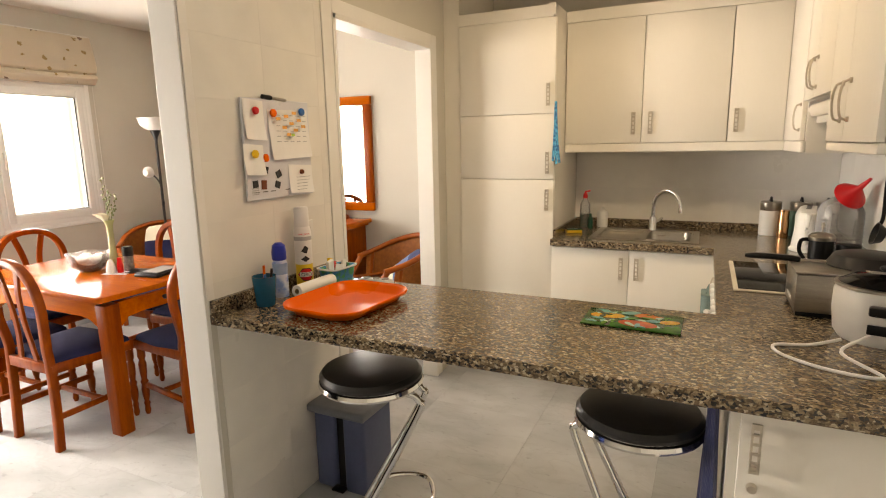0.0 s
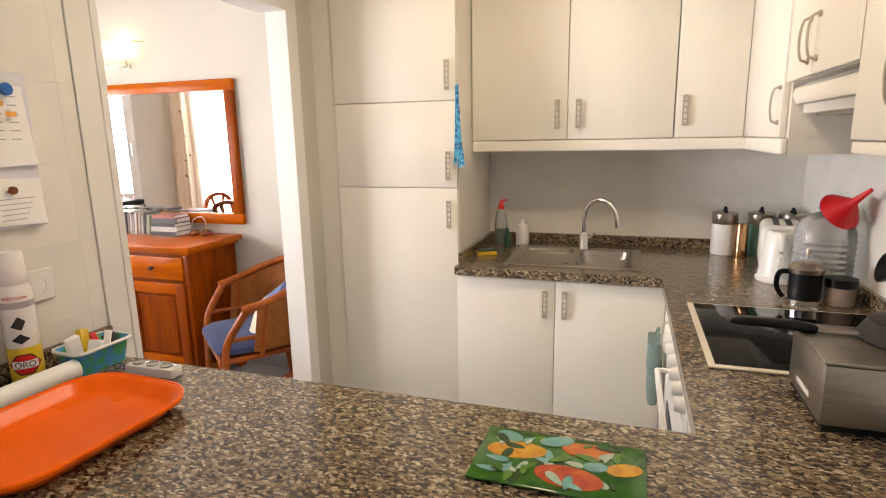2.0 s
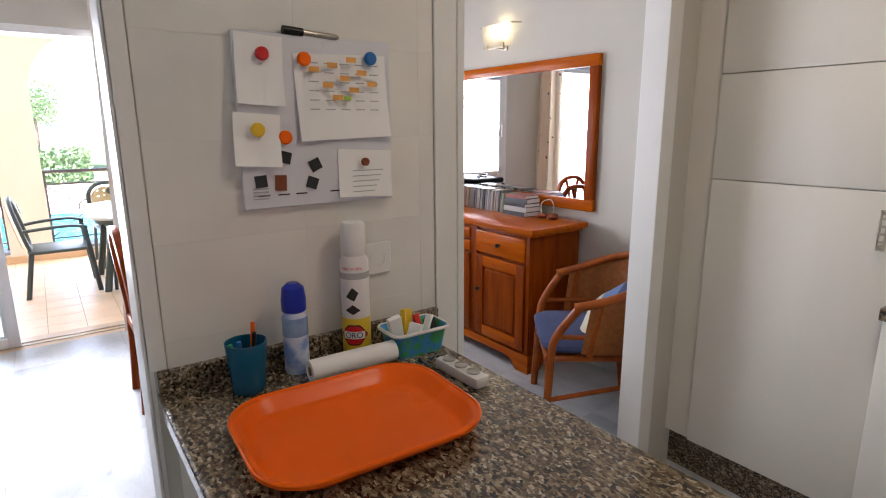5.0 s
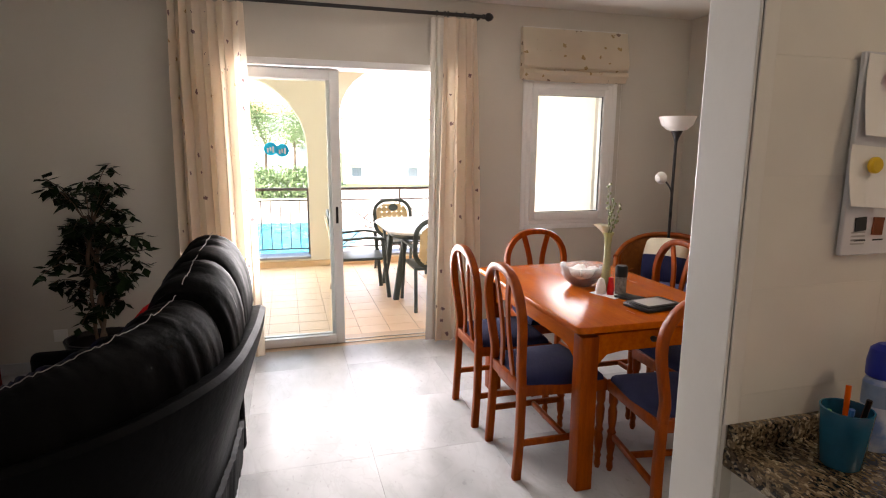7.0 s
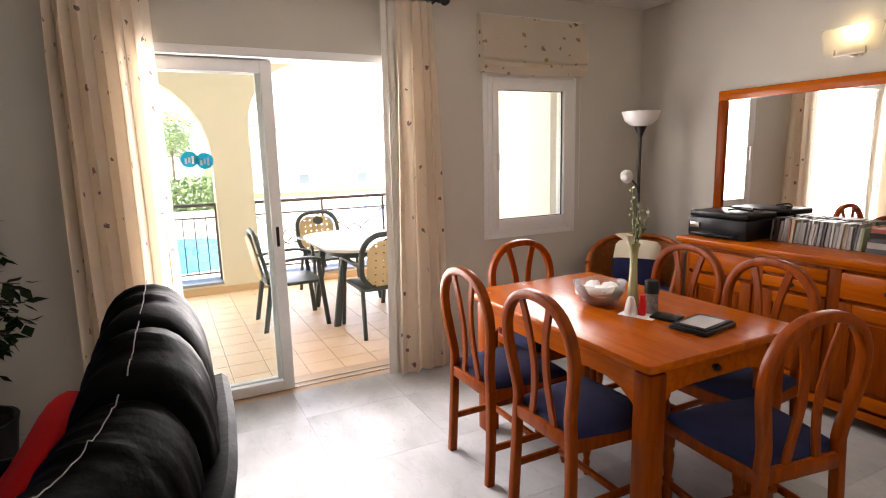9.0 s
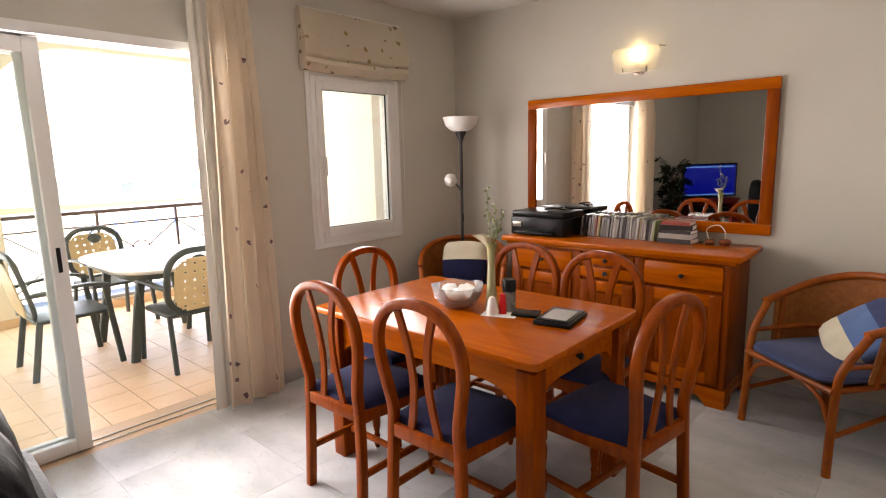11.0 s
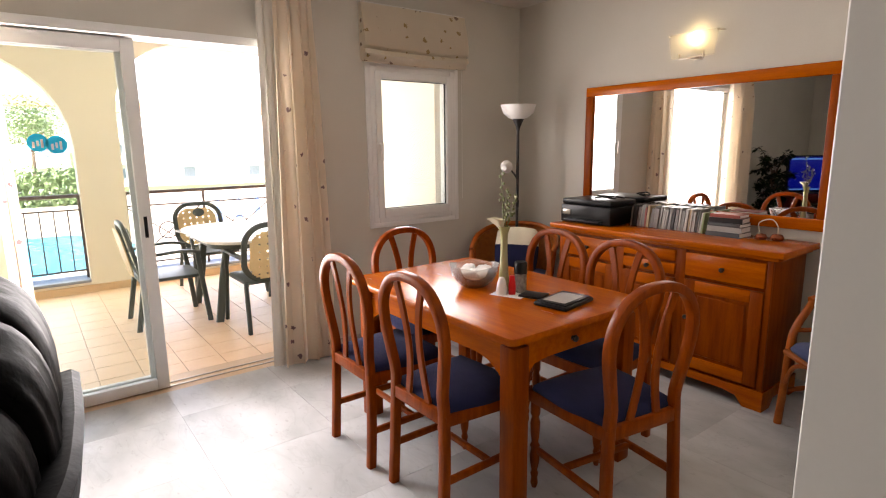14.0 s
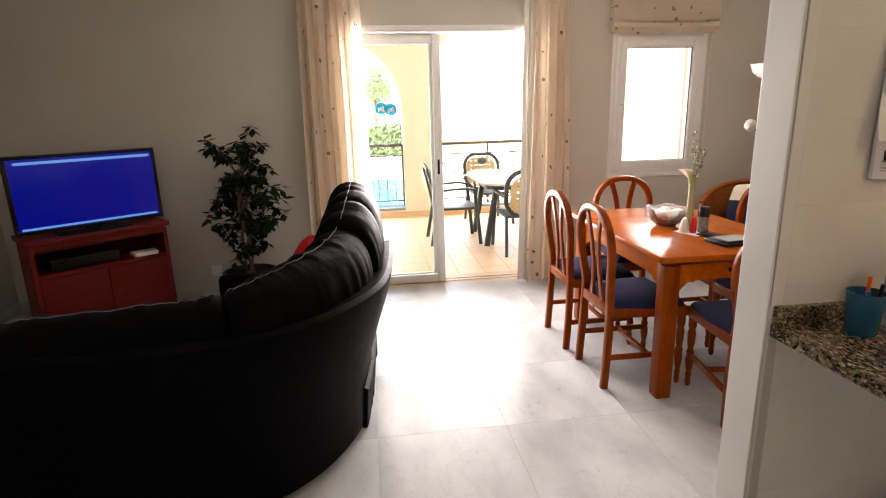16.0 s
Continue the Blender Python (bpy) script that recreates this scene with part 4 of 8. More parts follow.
def rattan_chair(label, m, pillow_kind):
    """Rattan tub chair with cane back, faces local -y."""
    c = thing("rattan_armchair", label, "armchair", m, group="rattan armchairs")
    for s in (-1, 1):
        pts = smooth_path([(s * 0.275, -0.235, 0.0), (s * 0.268, -0.225, 0.22), (s * 0.270, -0.215, 0.42), (s * 0.280, -0.19, 0.51), (s * 0.300, -0.105, 0.640)], 4)
        part("leg", tube(pts, 0.019, 10), RATTAN, c)
        part("leg", tube(smooth_path([(s * 0.25, 0.245, 0.0), (s * 0.235, 0.215, 0.25), (s * 0.245, 0.215, 0.42), (s * 0.255, 0.232, 0.70)], 4), 0.018, 10), RATTAN, c)
        part("brace", tube(smooth_path([(s * 0.262, -0.228, 0.22), (s * 0.20, -0.228, 0.33), (s * 0.09, -0.228, 0.375)], 4), 0.011, 8), RATTAN, c)
        part("side_stretcher", tube([(s * 0.268, -0.225, 0.18), (s * 0.235, 0.22, 0.26)], 0.012, 8), RATTAN, c)
        part("side_rail", tube([(s * 0.275, -0.20, 0.495), (s * 0.285, 0.05, 0.495), (s * 0.25, 0.235, 0.495)], 0.012, 8), RATTAN, c)
        part("arm_post", tube([(s * 0.287, -0.05, 0.40), (s * 0.308, -0.01, 0.665)], 0.014, 8), RATTAN, c)
    line = [(-0.298, -0.125, 0.640), (-0.312, 0.0, 0.672), (-0.305, 0.11, 0.712), (-0.25, 0.22, 0.755), (-0.14, 0.29, 0.785), (0, 0.31, 0.792)]
    line = smooth_path(line + [(-x, y, z) for x, y, z in reversed(line[:-1])], 5)
    part("top_rail", tube(line, 0.02, 10), RATTAN, c)
    bm = bmesh.new()
    rows = []
    for p in line[3:-3]:
        q = Vector((p.x * 0.92, p.y - 0.03, 0.42))
        rows.append([bm.verts.new(p.lerp(q, k / 6)) for k in range(7)])
    for a, b in zip(rows, rows[1:]):
        for k in range(6):
            bm.faces.new((a[k], a[k + 1], b[k + 1], b[k]))
    thicken(bm, 0.006)
    part("cane_back", bm, WICKER, c, "woven cane back")
    bm = tube([(-0.27, -0.23, 0.385), (0.27, -0.23, 0.385)], 0.017, 10)
    tube([(-0.26, -0.22, 0.385), (-0.245, 0.22, 0.385)], 0.015, 10, bm=bm)
    tube([(0.26, -0.22, 0.385), (0.245, 0.22, 0.385)], 0.015, 10, bm=bm)
    tube([(-0.245, 0.22, 0.385), (0.245, 0.22, 0.385)], 0.015, 10, bm=bm)
    box(-0.25, 0.25, -0.22, 0.22, 0.375, 0.39, bm=bm)
    part("seat_frame", bm, RATTAN, c)
    b = pillow(0.53, 0.50, 0.085, e=0.15, n=14)
    part("seat_cushion", merge(bmesh.new(), b), BLUE_PAD, c, "blue cotton seat cushion").matrix_local = place((0, -0.01, 0.425))
    return c


rattan_chair("rattan armchair with woven cane back and blue seat cushion", pose(-1.84, 3.385, 0, 0, 0, -40), 0)
rattan_chair("rattan armchair with blue cushion in the room corner", pose(-4.10, 3.36, 0, 0, 0, 36), 1)


def facing(at, across, normal):
    n = Vector(normal).normalized()
    a = Vector(across)
    a = (a - n * a.dot(n)).normalized()
    b = n.cross(a)
    return Matrix(((a.x, b.x, n.x, at[0]), (a.y, b.y, n.y, at[1]), (a.z, b.z, n.z, at[2]), (0, 0, 0, 1)))


def striped_pillow(label, m, bands):
    p = thing("throw_pillow", label, "pillow", m, group="throw pillows")
    for x0, x1, mat, lab in bands:
        b = pillow(0.36, 0.34, 0.12, e=0.3, n=18, crease=0.12, seed=x0)
        bmesh.ops.bisect_plane(b, geom=list(b.verts) + list(b.edges) + list(b.faces), plane_co=(x0, 0, 0), plane_no=(1, 0, 0), clear_inner=True)
        bmesh.ops.bisect_plane(b, geom=list(b.verts) + list(b.edges) + list(b.faces), plane_co=(x1, 0, 0), plane_no=(1, 0, 0), clear_outer=True)
        part("panel", b, mat, p, lab)


MID_BLUE = material("mid_blue_cotton", (0.10, 0.19, 0.42), (0.08, 0.15, 0.34), scale=9, rough=0.95, bump=0.4, bump_scale=360, sheen=0.3)
striped_pillow("cream, blue and navy panelled pillow on the rattan chair", facing((-1.725, 3.425, 0.565), (0.75, 0.1, 0.62), (-0.48, -0.46, 0.74)), ((-0.3, -0.06, CREAM_CLOTH, "cream panel"), (-0.06, 0.07, MID_BLUE, "mid blue panel"), (0.07, 0.3, BLUE_PAD, "navy panel")))
striped_pillow("cream and navy pillow on the corner rattan chair", facing((-4.15, 3.44, 0.615), (0, 0, -1), (0.55, -0.78, 0.35)), ((-0.3, -0.03, CREAM_CLOTH, "cream panel"), (-0.03, 0.3, BLUE, "navy panel")))


# ---- sliding door, window, curtains ----
sd = thing("door_1", "white sliding balcony door with one panel slid open", "sliding door", kind="structure")
X0, X1 = -4.74, WEST + 0.008
bm = box(X0, X1, DOOR_Y0, DOOR_Y0 + 0.05, 0, DOOR_TOP, bevel=0.004)
box(X0, X1, DOOR_Y1 - 0.05, DOOR_Y1, 0, DOOR_TOP, bevel=0.004, bm=bm)
box(X0, X1, DOOR_Y0 + 0.05, DOOR_Y1 - 0.05, DOOR_TOP - 0.05, DOOR_TOP, bevel=0.004, bm=bm)
part("frame", bm, PVC, sd)


def sash(x, y0, y1, pull):
    s = part("sash", bmesh.new(), PVC, sd)
    for a in ((y0, y0 + 0.065, 0.010, 1.995), (y1 - 0.065, y1, 0.010, 1.995)):
        part("stile", box(x - 0.02, x + 0.02, a[0], a[1], a[2], a[3], bevel=0.004), PVC, s)
    part("rail", box(x - 0.02, x + 0.02, y0 + 0.065, y1 - 0.065, 0.010, 0.075, bevel=0.004), PVC, s)
    part("rail", box(x - 0.02, x + 0.02, y0 + 0.065, y1 - 0.065, 1.925, 1.995, bevel=0.004), PVC, s)
    p = part("pane", box(x - 0.003, x + 0.003, y0 + 0.06, y1 - 0.06, 0.07, 1.93), PANE, s, "clear glass pane", smooth=False)
    p.visible_shadow = False
    if pull:
        part("pull", box(x + 0.019, x + 0.023, y1 - 0.044, y1 - 0.026, 0.92, 1.04, bevel=0.001), BLACK, s, "dark recessed pull")


sash(-4.635, DOOR_Y0 + 0.04, 1.02, True)
sash(-4.70, DOOR_Y0 + 0.05, 1.0, False)
TERRA_SILL = material("threshold_tile", (0.62, 0.45, 0.30), (0.56, 0.39, 0.25), scale=5, rough=0.5, bump=0.08, bump_scale=60)
bm = box(WEST - 0.25, WEST + 0.0, DOOR_Y0, DOOR_Y1, -0.012, 0.0)
structure("threshold", bm, TERRA_SILL, "terracotta tiled threshold under the sliding door", "threshold")
for x in (-4.705, -4.64):
    part("track", box(x - 0.006, x + 0.006, DOOR_Y0 + 0.05, DOOR_Y1 - 0.05, 0.0, 0.006, bevel=0.001), STEEL, sd, "slim metal track")
TEAL = material("teal_sticker", (0.0, 0.55, 0.70), (0.02, 0.46, 0.62), scale=60, rough=0.5)
n, l = TEAL.node_tree.nodes, TEAL.node_tree.links
thin, both = n.new("ShaderNodeBsdfTranslucent"), n.new("ShaderNodeMixShader")
both.inputs[0].default_value, thin.inputs[0].default_value = 0.6, (0.0, 0.62, 0.80, 1)
l.new(n["Principled BSDF"].outputs[0], both.inputs[1])
l.new(thin.outputs[0], both.inputs[2])
l.new(both.outputs[0], n["Material Output"].inputs[0])
for i, y in enumerate((0.544, 0.622)):
    bm = plate(arc(0, 0, 0.045, 0, 345, 23), 0.0, 0.0015, m=place((-4.6305, y, 1.45 - 0.01 * i)) @ pose(0, 0, 0, 90, 0, 90))
    sticker = thing("glass_sticker", "round teal safety sticker with white marks on the glass", "sticker", group="glass stickers")
    part("disc", bm, TEAL, sticker)
    for k in range(3):
        part("white_mark", box(-4.6285, -4.628, y - 0.024 + 0.018 * k, y - 0.013 + 0.018 * k, 1.425 - 0.01 * i + 0.008 * (k % 2), 1.455 - 0.01 * i + 0.006 * k), WHITE_PLASTIC, sticker, smooth=False)

win = thing("window_1", "white framed window with a single casement", "window", kind="structure")
bm = box(-4.66, WEST + 0.012, WIN_Y0, WIN_Y0 + 0.045, WIN_Z0, WIN_Z1, bevel=0.004)
box(-4.66, WEST + 0.012, WIN_Y1 - 0.045, WIN_Y1, WIN_Z0, WIN_Z1, bevel=0.004, bm=bm)
box(-4.66, WEST + 0.012, WIN_Y0 + 0.045, WIN_Y1 - 0.045, WIN_Z0, WIN_Z0 + 0.045, bevel=0.004, bm=bm)
box(-4.66, WEST + 0.012, WIN_Y0 + 0.045, WIN_Y1 - 0.045, WIN_Z1 - 0.045, WIN_Z1, bevel=0.004, bm=bm)
part("window_frame", bm, PVC, win)
bm = box(-4.64, WEST + 0.022, WIN_Y0 + 0.035, WIN_Y0 + 0.085, WIN_Z0 + 0.035, WIN_Z1 - 0.035, bevel=0.005)
box(-4.64, WEST + 0.022, WIN_Y1 - 0.082, WIN_Y1 - 0.035, WIN_Z0 + 0.035, WIN_Z1 - 0.035, bevel=0.005, bm=bm)
box(-4.64, WEST + 0.022, WIN_Y0 + 0.085, WIN_Y1 - 0.082, WIN_Z0 + 0.035, WIN_Z0 + 0.098, bevel=0.005, bm=bm)
box(-4.64, WEST + 0.022, WIN_Y0 + 0.085, WIN_Y1 - 0.082, WIN_Z1 - 0.085, WIN_Z1 - 0.035, bevel=0.005, bm=bm)
part("casement", bm, PVC, win)
for a in ((WIN_Y0 - 0.035, WIN_Y0, WIN_Z0 - 0.035, WIN_Z1 + 0.035), (WIN_Y1, WIN_Y1 + 0.035, WIN_Z0 - 0.035, WIN_Z1 + 0.035), (WIN_Y0, WIN_Y1, WIN_Z0 - 0.035, WIN_Z0), (WIN_Y0, WIN_Y1, WIN_Z1, WIN_Z1 + 0.035)):
    part("cover_strip", box(WEST, WEST + 0.010, a[0], a[1], a[2], a[3], bevel=0.003), PVC, win)
p = part("pane", box(-4.590, -4.584, WIN_Y0 + 0.08, WIN_Y1 - 0.078, WIN_Z0 + 0.09, WIN_Z1 - 0.08), PANE, win, "clear glass pane", smooth=False)
p.visible_shadow = False
ya, yb, za, zb = WIN_Y0 + 0.085, WIN_Y1 - 0.082, WIN_Z0 + 0.098, WIN_Z1 - 0.085
for y0, y1, z0, z1 in ((ya, ya + 0.004, za, zb), (yb - 0.004, yb, za, zb), (ya + 0.004, yb - 0.004, za, za + 0.004), (ya + 0.004, yb - 0.004, zb - 0.004, zb)):
    part("gasket", box(-4.583, -4.572, y0, y1, z0, z1), BLACK, win, "black rubber gasket", smooth=False)
hm = box(-0.004, 0.0, -0.014, 0.014, -0.03, 0.03, bevel=0.001)
box(0.0, 0.03, -0.008, 0.008, -0.008, 0.008, bevel=0.002, bm=hm)
box(0.018, 0.032, -0.009, 0.009, -0.115, 0.008, bevel=0.004, bm=hm)
part("handle", hm, PVC, win, "white lever handle").matrix_local = place((WEST + 0.026, WIN_Y0 + 0.06, 1.43))

bl = thing("roman_blind", "cream leaf-print roman blind folded up above the window", "blind")
part("head_rail", box(WEST, WEST + 0.03, 2.37, 3.235, 2.325, 2.355), TRIM, bl, smooth=False)
prof = [(0.0, 2.345), (0.035, 2.345), (0.05, 2.28), (0.072, 2.18), (0.082, 2.11), (0.072, 2.07), (0.05, 2.055), (0.075, 2.045), (0.08, 2.02), (0.06, 2.005), (0.05, 1.975), (0.02, 1.975), (0.0, 2.0)]
bm = bmesh.new()
secs = []
for i in range(13):
    y = 2.362 + 0.876 * i / 12
    secs.append([bm.verts.new((WEST + 0.006 + u * (1 + 0.12 * math.sin(i * 1.7)), y, z - 0.008 * math.sin(math.pi * i / 12) * (2.35 - z) * 3)) for u, z in prof])
for a, b in zip(secs, secs[1:]):
    for j in range(len(prof)):
        k = (j + 1) % len(prof)
        bm.faces.new((a[j], a[k], b[k], b[j]))
bm.faces.new(secs[0][::-1])
bm.faces.new(secs[-1])
part("folds", bm, BLIND, bl)
part("cord", tube([(WEST + 0.02, 3.228, 2.32), (WEST + 0.02, 3.23, 1.0)], 0.0015, 6), TRIM, bl)

rod = thing("curtain_rod", "black iron curtain rod with scrolled finials", "curtain rod")
part("rod", tube([(-4.45, -0.22, 2.375), (-4.45, 2.02, 2.375)], 0.0125, 12), BLACK_METAL, rod)
for y, s in ((-0.22, -1), (2.02, 1)):
    bm = lathe([(0, 0), (0.018, 0), (0.018, 0.01), (0.012, 0.015), (0.026, 0.03), (0.03, 0.045), (0.022, 0.065), (0.008, 0.078), (0, 0.08)], 14, m=place((-4.45, y, 2.375)) @ pose(0, 0, 0, -90 * s))
    part("finial", bm, BLACK_METAL, rod)
for y in (-0.12, 1.99):
    part("bracket", box(WEST, -4.445, y - 0.008, y + 0.008, 2.355, 2.368, bevel=0.002), BLACK_METAL, rod)


def curtain(y0, y1, folds, name_label, flare, seed, m=CURTAIN, depth=0.05, x=-4.465):
    """Gathered cloth hanging from the rod in deep irregular folds."""
    c = thing("curtain", name_label, "curtain", group="curtains at the balcony door")
    n, rows = folds * 12, 26
    bm = bmesh.new()
    grid = []
    for r in range(rows + 1):
        k = r / rows
        z = 2.36 - 2.345 * k
        line = []
        for i in range(n + 1):
            u = i / n
            ph = u * folds * 2 * math.pi + 1.5 * math.sin(4.1 * u + seed) + 0.55 * math.sin(2.3 * k + u * 5 + seed)
            amp = depth * (0.35 + 0.65 * min(1, k * 5)) * (0.75 + 0.45 * math.sin(u * 11 + seed + 0.8 * k))
            y = y0 + (y1 - y0) * u
            y += (u - 0.5) * flare * k + 0.012 * math.sin(2 * ph) * (0.4 + k)
            line.append(bm.verts.new((x + amp * math.sin(ph) + 0.006 * noise.noise(Vector((u * 9, k * 6, seed))), y, z + 0.004 * math.sin(ph))))
        grid.append(line)
    for a, b in zip(grid, grid[1:]):
        for i in range(n):
            bm.faces.new((a[i], a[i + 1], b[i + 1], b[i]))
    part("cloth", bm, m, c, sharp=80)
    for i in range(folds):
        y = y0 + (y1 - y0) * (i + 0.5) / folds
        t = [(-4.45 + 0.018 * math.cos(2 * math.pi * j / 14), y, 2.375 + 0.018 * math.sin(2 * math.pi * j / 14)) for j in range(14)]
        part("ring", sweep(t, ring(0.003, 6), closed=True, side=(0, 1, 0)), BLACK_METAL, c)


curtain(-0.02, 0.42, 6, "cream leaf-print curtain drawn aside, hanging to the floor", 0.06, 0.4, depth=0.075)
curtain(1.735, 1.975, 4, "cream leaf-print curtain gathered beside the window", 0.14, 2.1)
SHEER = material("white_lining", (0.80, 0.77, 0.70), (0.74, 0.71, 0.64), rough=0.9, bump=0.2, bump_scale=300)
curtain(1.655, 1.77, 2, "white curtain lining hanging behind the printed curtain", 0.05, 4.0, SHEER, 0.022, -4.50)

# ---- balcony and outdoors ----
STUCCO = material("cream_stucco", (0.90, 0.85, 0.74), (0.88, 0.83, 0.71), scale=2, rough=0.85, bump=0.4, bump_scale=90, fine=0.08)
TERRA = material("balcony_tile", (0.80, 0.58, 0.37), (0.74, 0.51, 0.31), scale=5, rough=0.45, bump=0.08, bump_scale=60, fine=0.12)
RAIL = material("brown_painted_iron", (0.10, 0.072, 0.068), (0.13, 0.09, 0.085), rough=0.45, fine=0.1)
GREEN_PLASTIC = material("dark_green_resin", (0.055, 0.072, 0.068), (0.07, 0.088, 0.08), rough=0.42, fine=0.1)
CREAM_PLASTIC = material("cream_resin", (0.72, 0.55, 0.30), (0.68, 0.51, 0.27), rough=0.5, fine=0.06)
BX, BY0, BY1 = -7.62, -1.60, NORTH
TERRA_GROUT = material("sand_grout", (0.42, 0.31, 0.21), (0.36, 0.26, 0.18), rough=0.9)
balcony_floor = structure("balcony_floor", box(BX - 0.28, WEST - 0.25, BY0, BY1, -0.25, -0.004), TERRA_GROUT, "terracotta cream tiled balcony floor", "floor")
structure("balcony_ceiling", box(BX - 0.28, WEST - 0.25, BY0, BY1, 2.62, 2.80), STUCCO, "cream stucco balcony ceiling", "ceiling")
structure("balcony_wall_north", box(BX - 0.28, WEST - 0.25, BY1, BY1 + 0.2, -0.2, 2.62), STUCCO, "cream stucco side wall of the balcony")
structure("balcony_wall_south", box(BX - 0.28, WEST - 0.25, BY0 - 0.2, BY0, -0.2, 2.62), STUCCO, "cream stucco end wall of the balcony")


def arch_outline(y0, y1, spring, rise, n=14):
    """The upper edge of an arched opening, from y0 to y1."""
    r = (y1 - y0) / 2
    return [((y0 + y1) / 2 - r * math.cos(math.pi * i / n), spring + rise * math.sin(math.pi * i / n)) for i in range(n + 1)]


def arched_wall(y0, y1, oy0, oy1, spring, rise, flat, sill):
    """A piece of wall with one opening; flat: how far the top runs level between rounded corners."""
    if flat:
        r = rise
        top = [(oy0 + r - r * math.cos(math.pi / 2 * i / 8), spring + r * math.sin(math.pi / 2 * i / 8)) for i in range(9)]
        top += [(oy1 - r + r * math.sin(math.pi / 2 * i / 8), spring + r * math.cos(math.pi / 2 * i / 8)) for i in range(9)]
    else:
        top = arch_outline(oy0, oy1, spring, rise)
    bm = bmesh.new()
    for a, b in zip(top, top[1:]):
        for x in (BX, BX - 0.28):
            bm.faces.new([bm.verts.new((x, p, z)) for p, z in ((a[0], a[1]), (b[0], b[1]), (b[0], 2.62), (a[0], 2.62))])
        bm.faces.new([bm.verts.new(v) for v in ((BX, a[0], a[1]), (BX, b[0], b[1]), (BX - 0.28, b[0], b[1]), (BX - 0.28, a[0], a[1]))])
    if oy0 > y0:
        box(BX - 0.28, BX, y0, oy0, -0.25, 2.62, bm=bm)
    if oy1 < y1:
        box(BX - 0.28, BX, oy1, y1, -0.25, 2.62, bm=bm)
    box(BX - 0.28, BX, oy0, oy1, -0.25, sill, bm=bm)
    return bm


structure("balcony_arch_1", arched_wall(BY0, 1.29, -0.85, 0.90, 1.45, 0.88, False, 0.10), STUCCO, "cream stucco arch with a low sill")
structure("balcony_arch_2", arched_wall(1.29, BY1, 1.29, 3.62, 1.80, 0.68, True, 0.10), STUCCO, "wide cream stucco arch with rounded corners")
structure("balcony_skirting", box(BX, BX + 0.012, BY0, BY1, -0.004, 0.075, bevel=0.003), TERRA, "terracotta tile skirting along the balcony wall", "baseboard")
SILL = material("grey_blue_stone", (0.30, 0.33, 0.38), (0.25, 0.28, 0.33), rough=0.6, bump=0.2)
for y0, y1 in ((-0.85, 0.90), (1.29, 3.62)):
    structure("balcony_sill", box(BX - 0.30, BX + 0.02, y0, y1, 0.10, 0.13, bevel=0.005), SILL, "grey stone sill under the railing", "sill")


def railing(y0, y1, cross):
    r = thing("balcony_railing", "brown iron balcony railing with crossed bars" if cross else "brown iron balcony railing with upright bars", "railing", place((BX - 0.14, 0, 0)), group="balcony railings")
    part("handrail", box(-0.03, 0.03, y0, y1, 0.945, 0.98, bevel=0.008), RAIL, r)
    part("top_bar", box(-0.008, 0.008, y0, y1, 0.815, 0.831), RAIL, r, smooth=False)
    part("bottom_bar", box(-0.008, 0.008, y0, y1, 0.20, 0.216), RAIL, r, smooth=False)
    n = max(2, round((y1 - y0) / 0.85))
    for i in range(n + 1):
        y = y0 + 0.012 + (y1 - y0 - 0.024) * i / n
        part("post", box(-0.011, 0.011, y - 0.011, y + 0.011, 0.13, 0.945), RAIL, r, smooth=False)
    if not cross:
        m = round((y1 - y0) / 0.115)
        for i in range(1, m):
            y = y0 + (y1 - y0) * i / m
            part("bar", box(-0.006, 0.006, y - 0.006, y + 0.006, 0.216, 0.815), RAIL, r, smooth=False)
    else:
        for i in range(n):
            a, b = y0 + (y1 - y0) * i / n, y0 + (y1 - y0) * (i + 1) / n
            c = (a + b) / 2
            for p, q in (((a, 0.815), (b, 0.216)), ((a, 0.216), (b, 0.815))):
                part("cross_bar", sweep([(0, p[0], p[1]), (0, q[0], q[1])], rounded(0.012, 0.012, 0.002, 1)), RAIL, r, smooth=False)
            part("ring", sweep([(0, c + 0.09 * math.cos(k * math.pi / 10), 0.54 + 0.09 * math.sin(k * math.pi / 10)) for k in range(20)], ring(0.007, 6), closed=True, side=(1, 0, 0)), RAIL, r)


railing(-0.85, 0.90, False)
railing(1.29, 3.62, True)


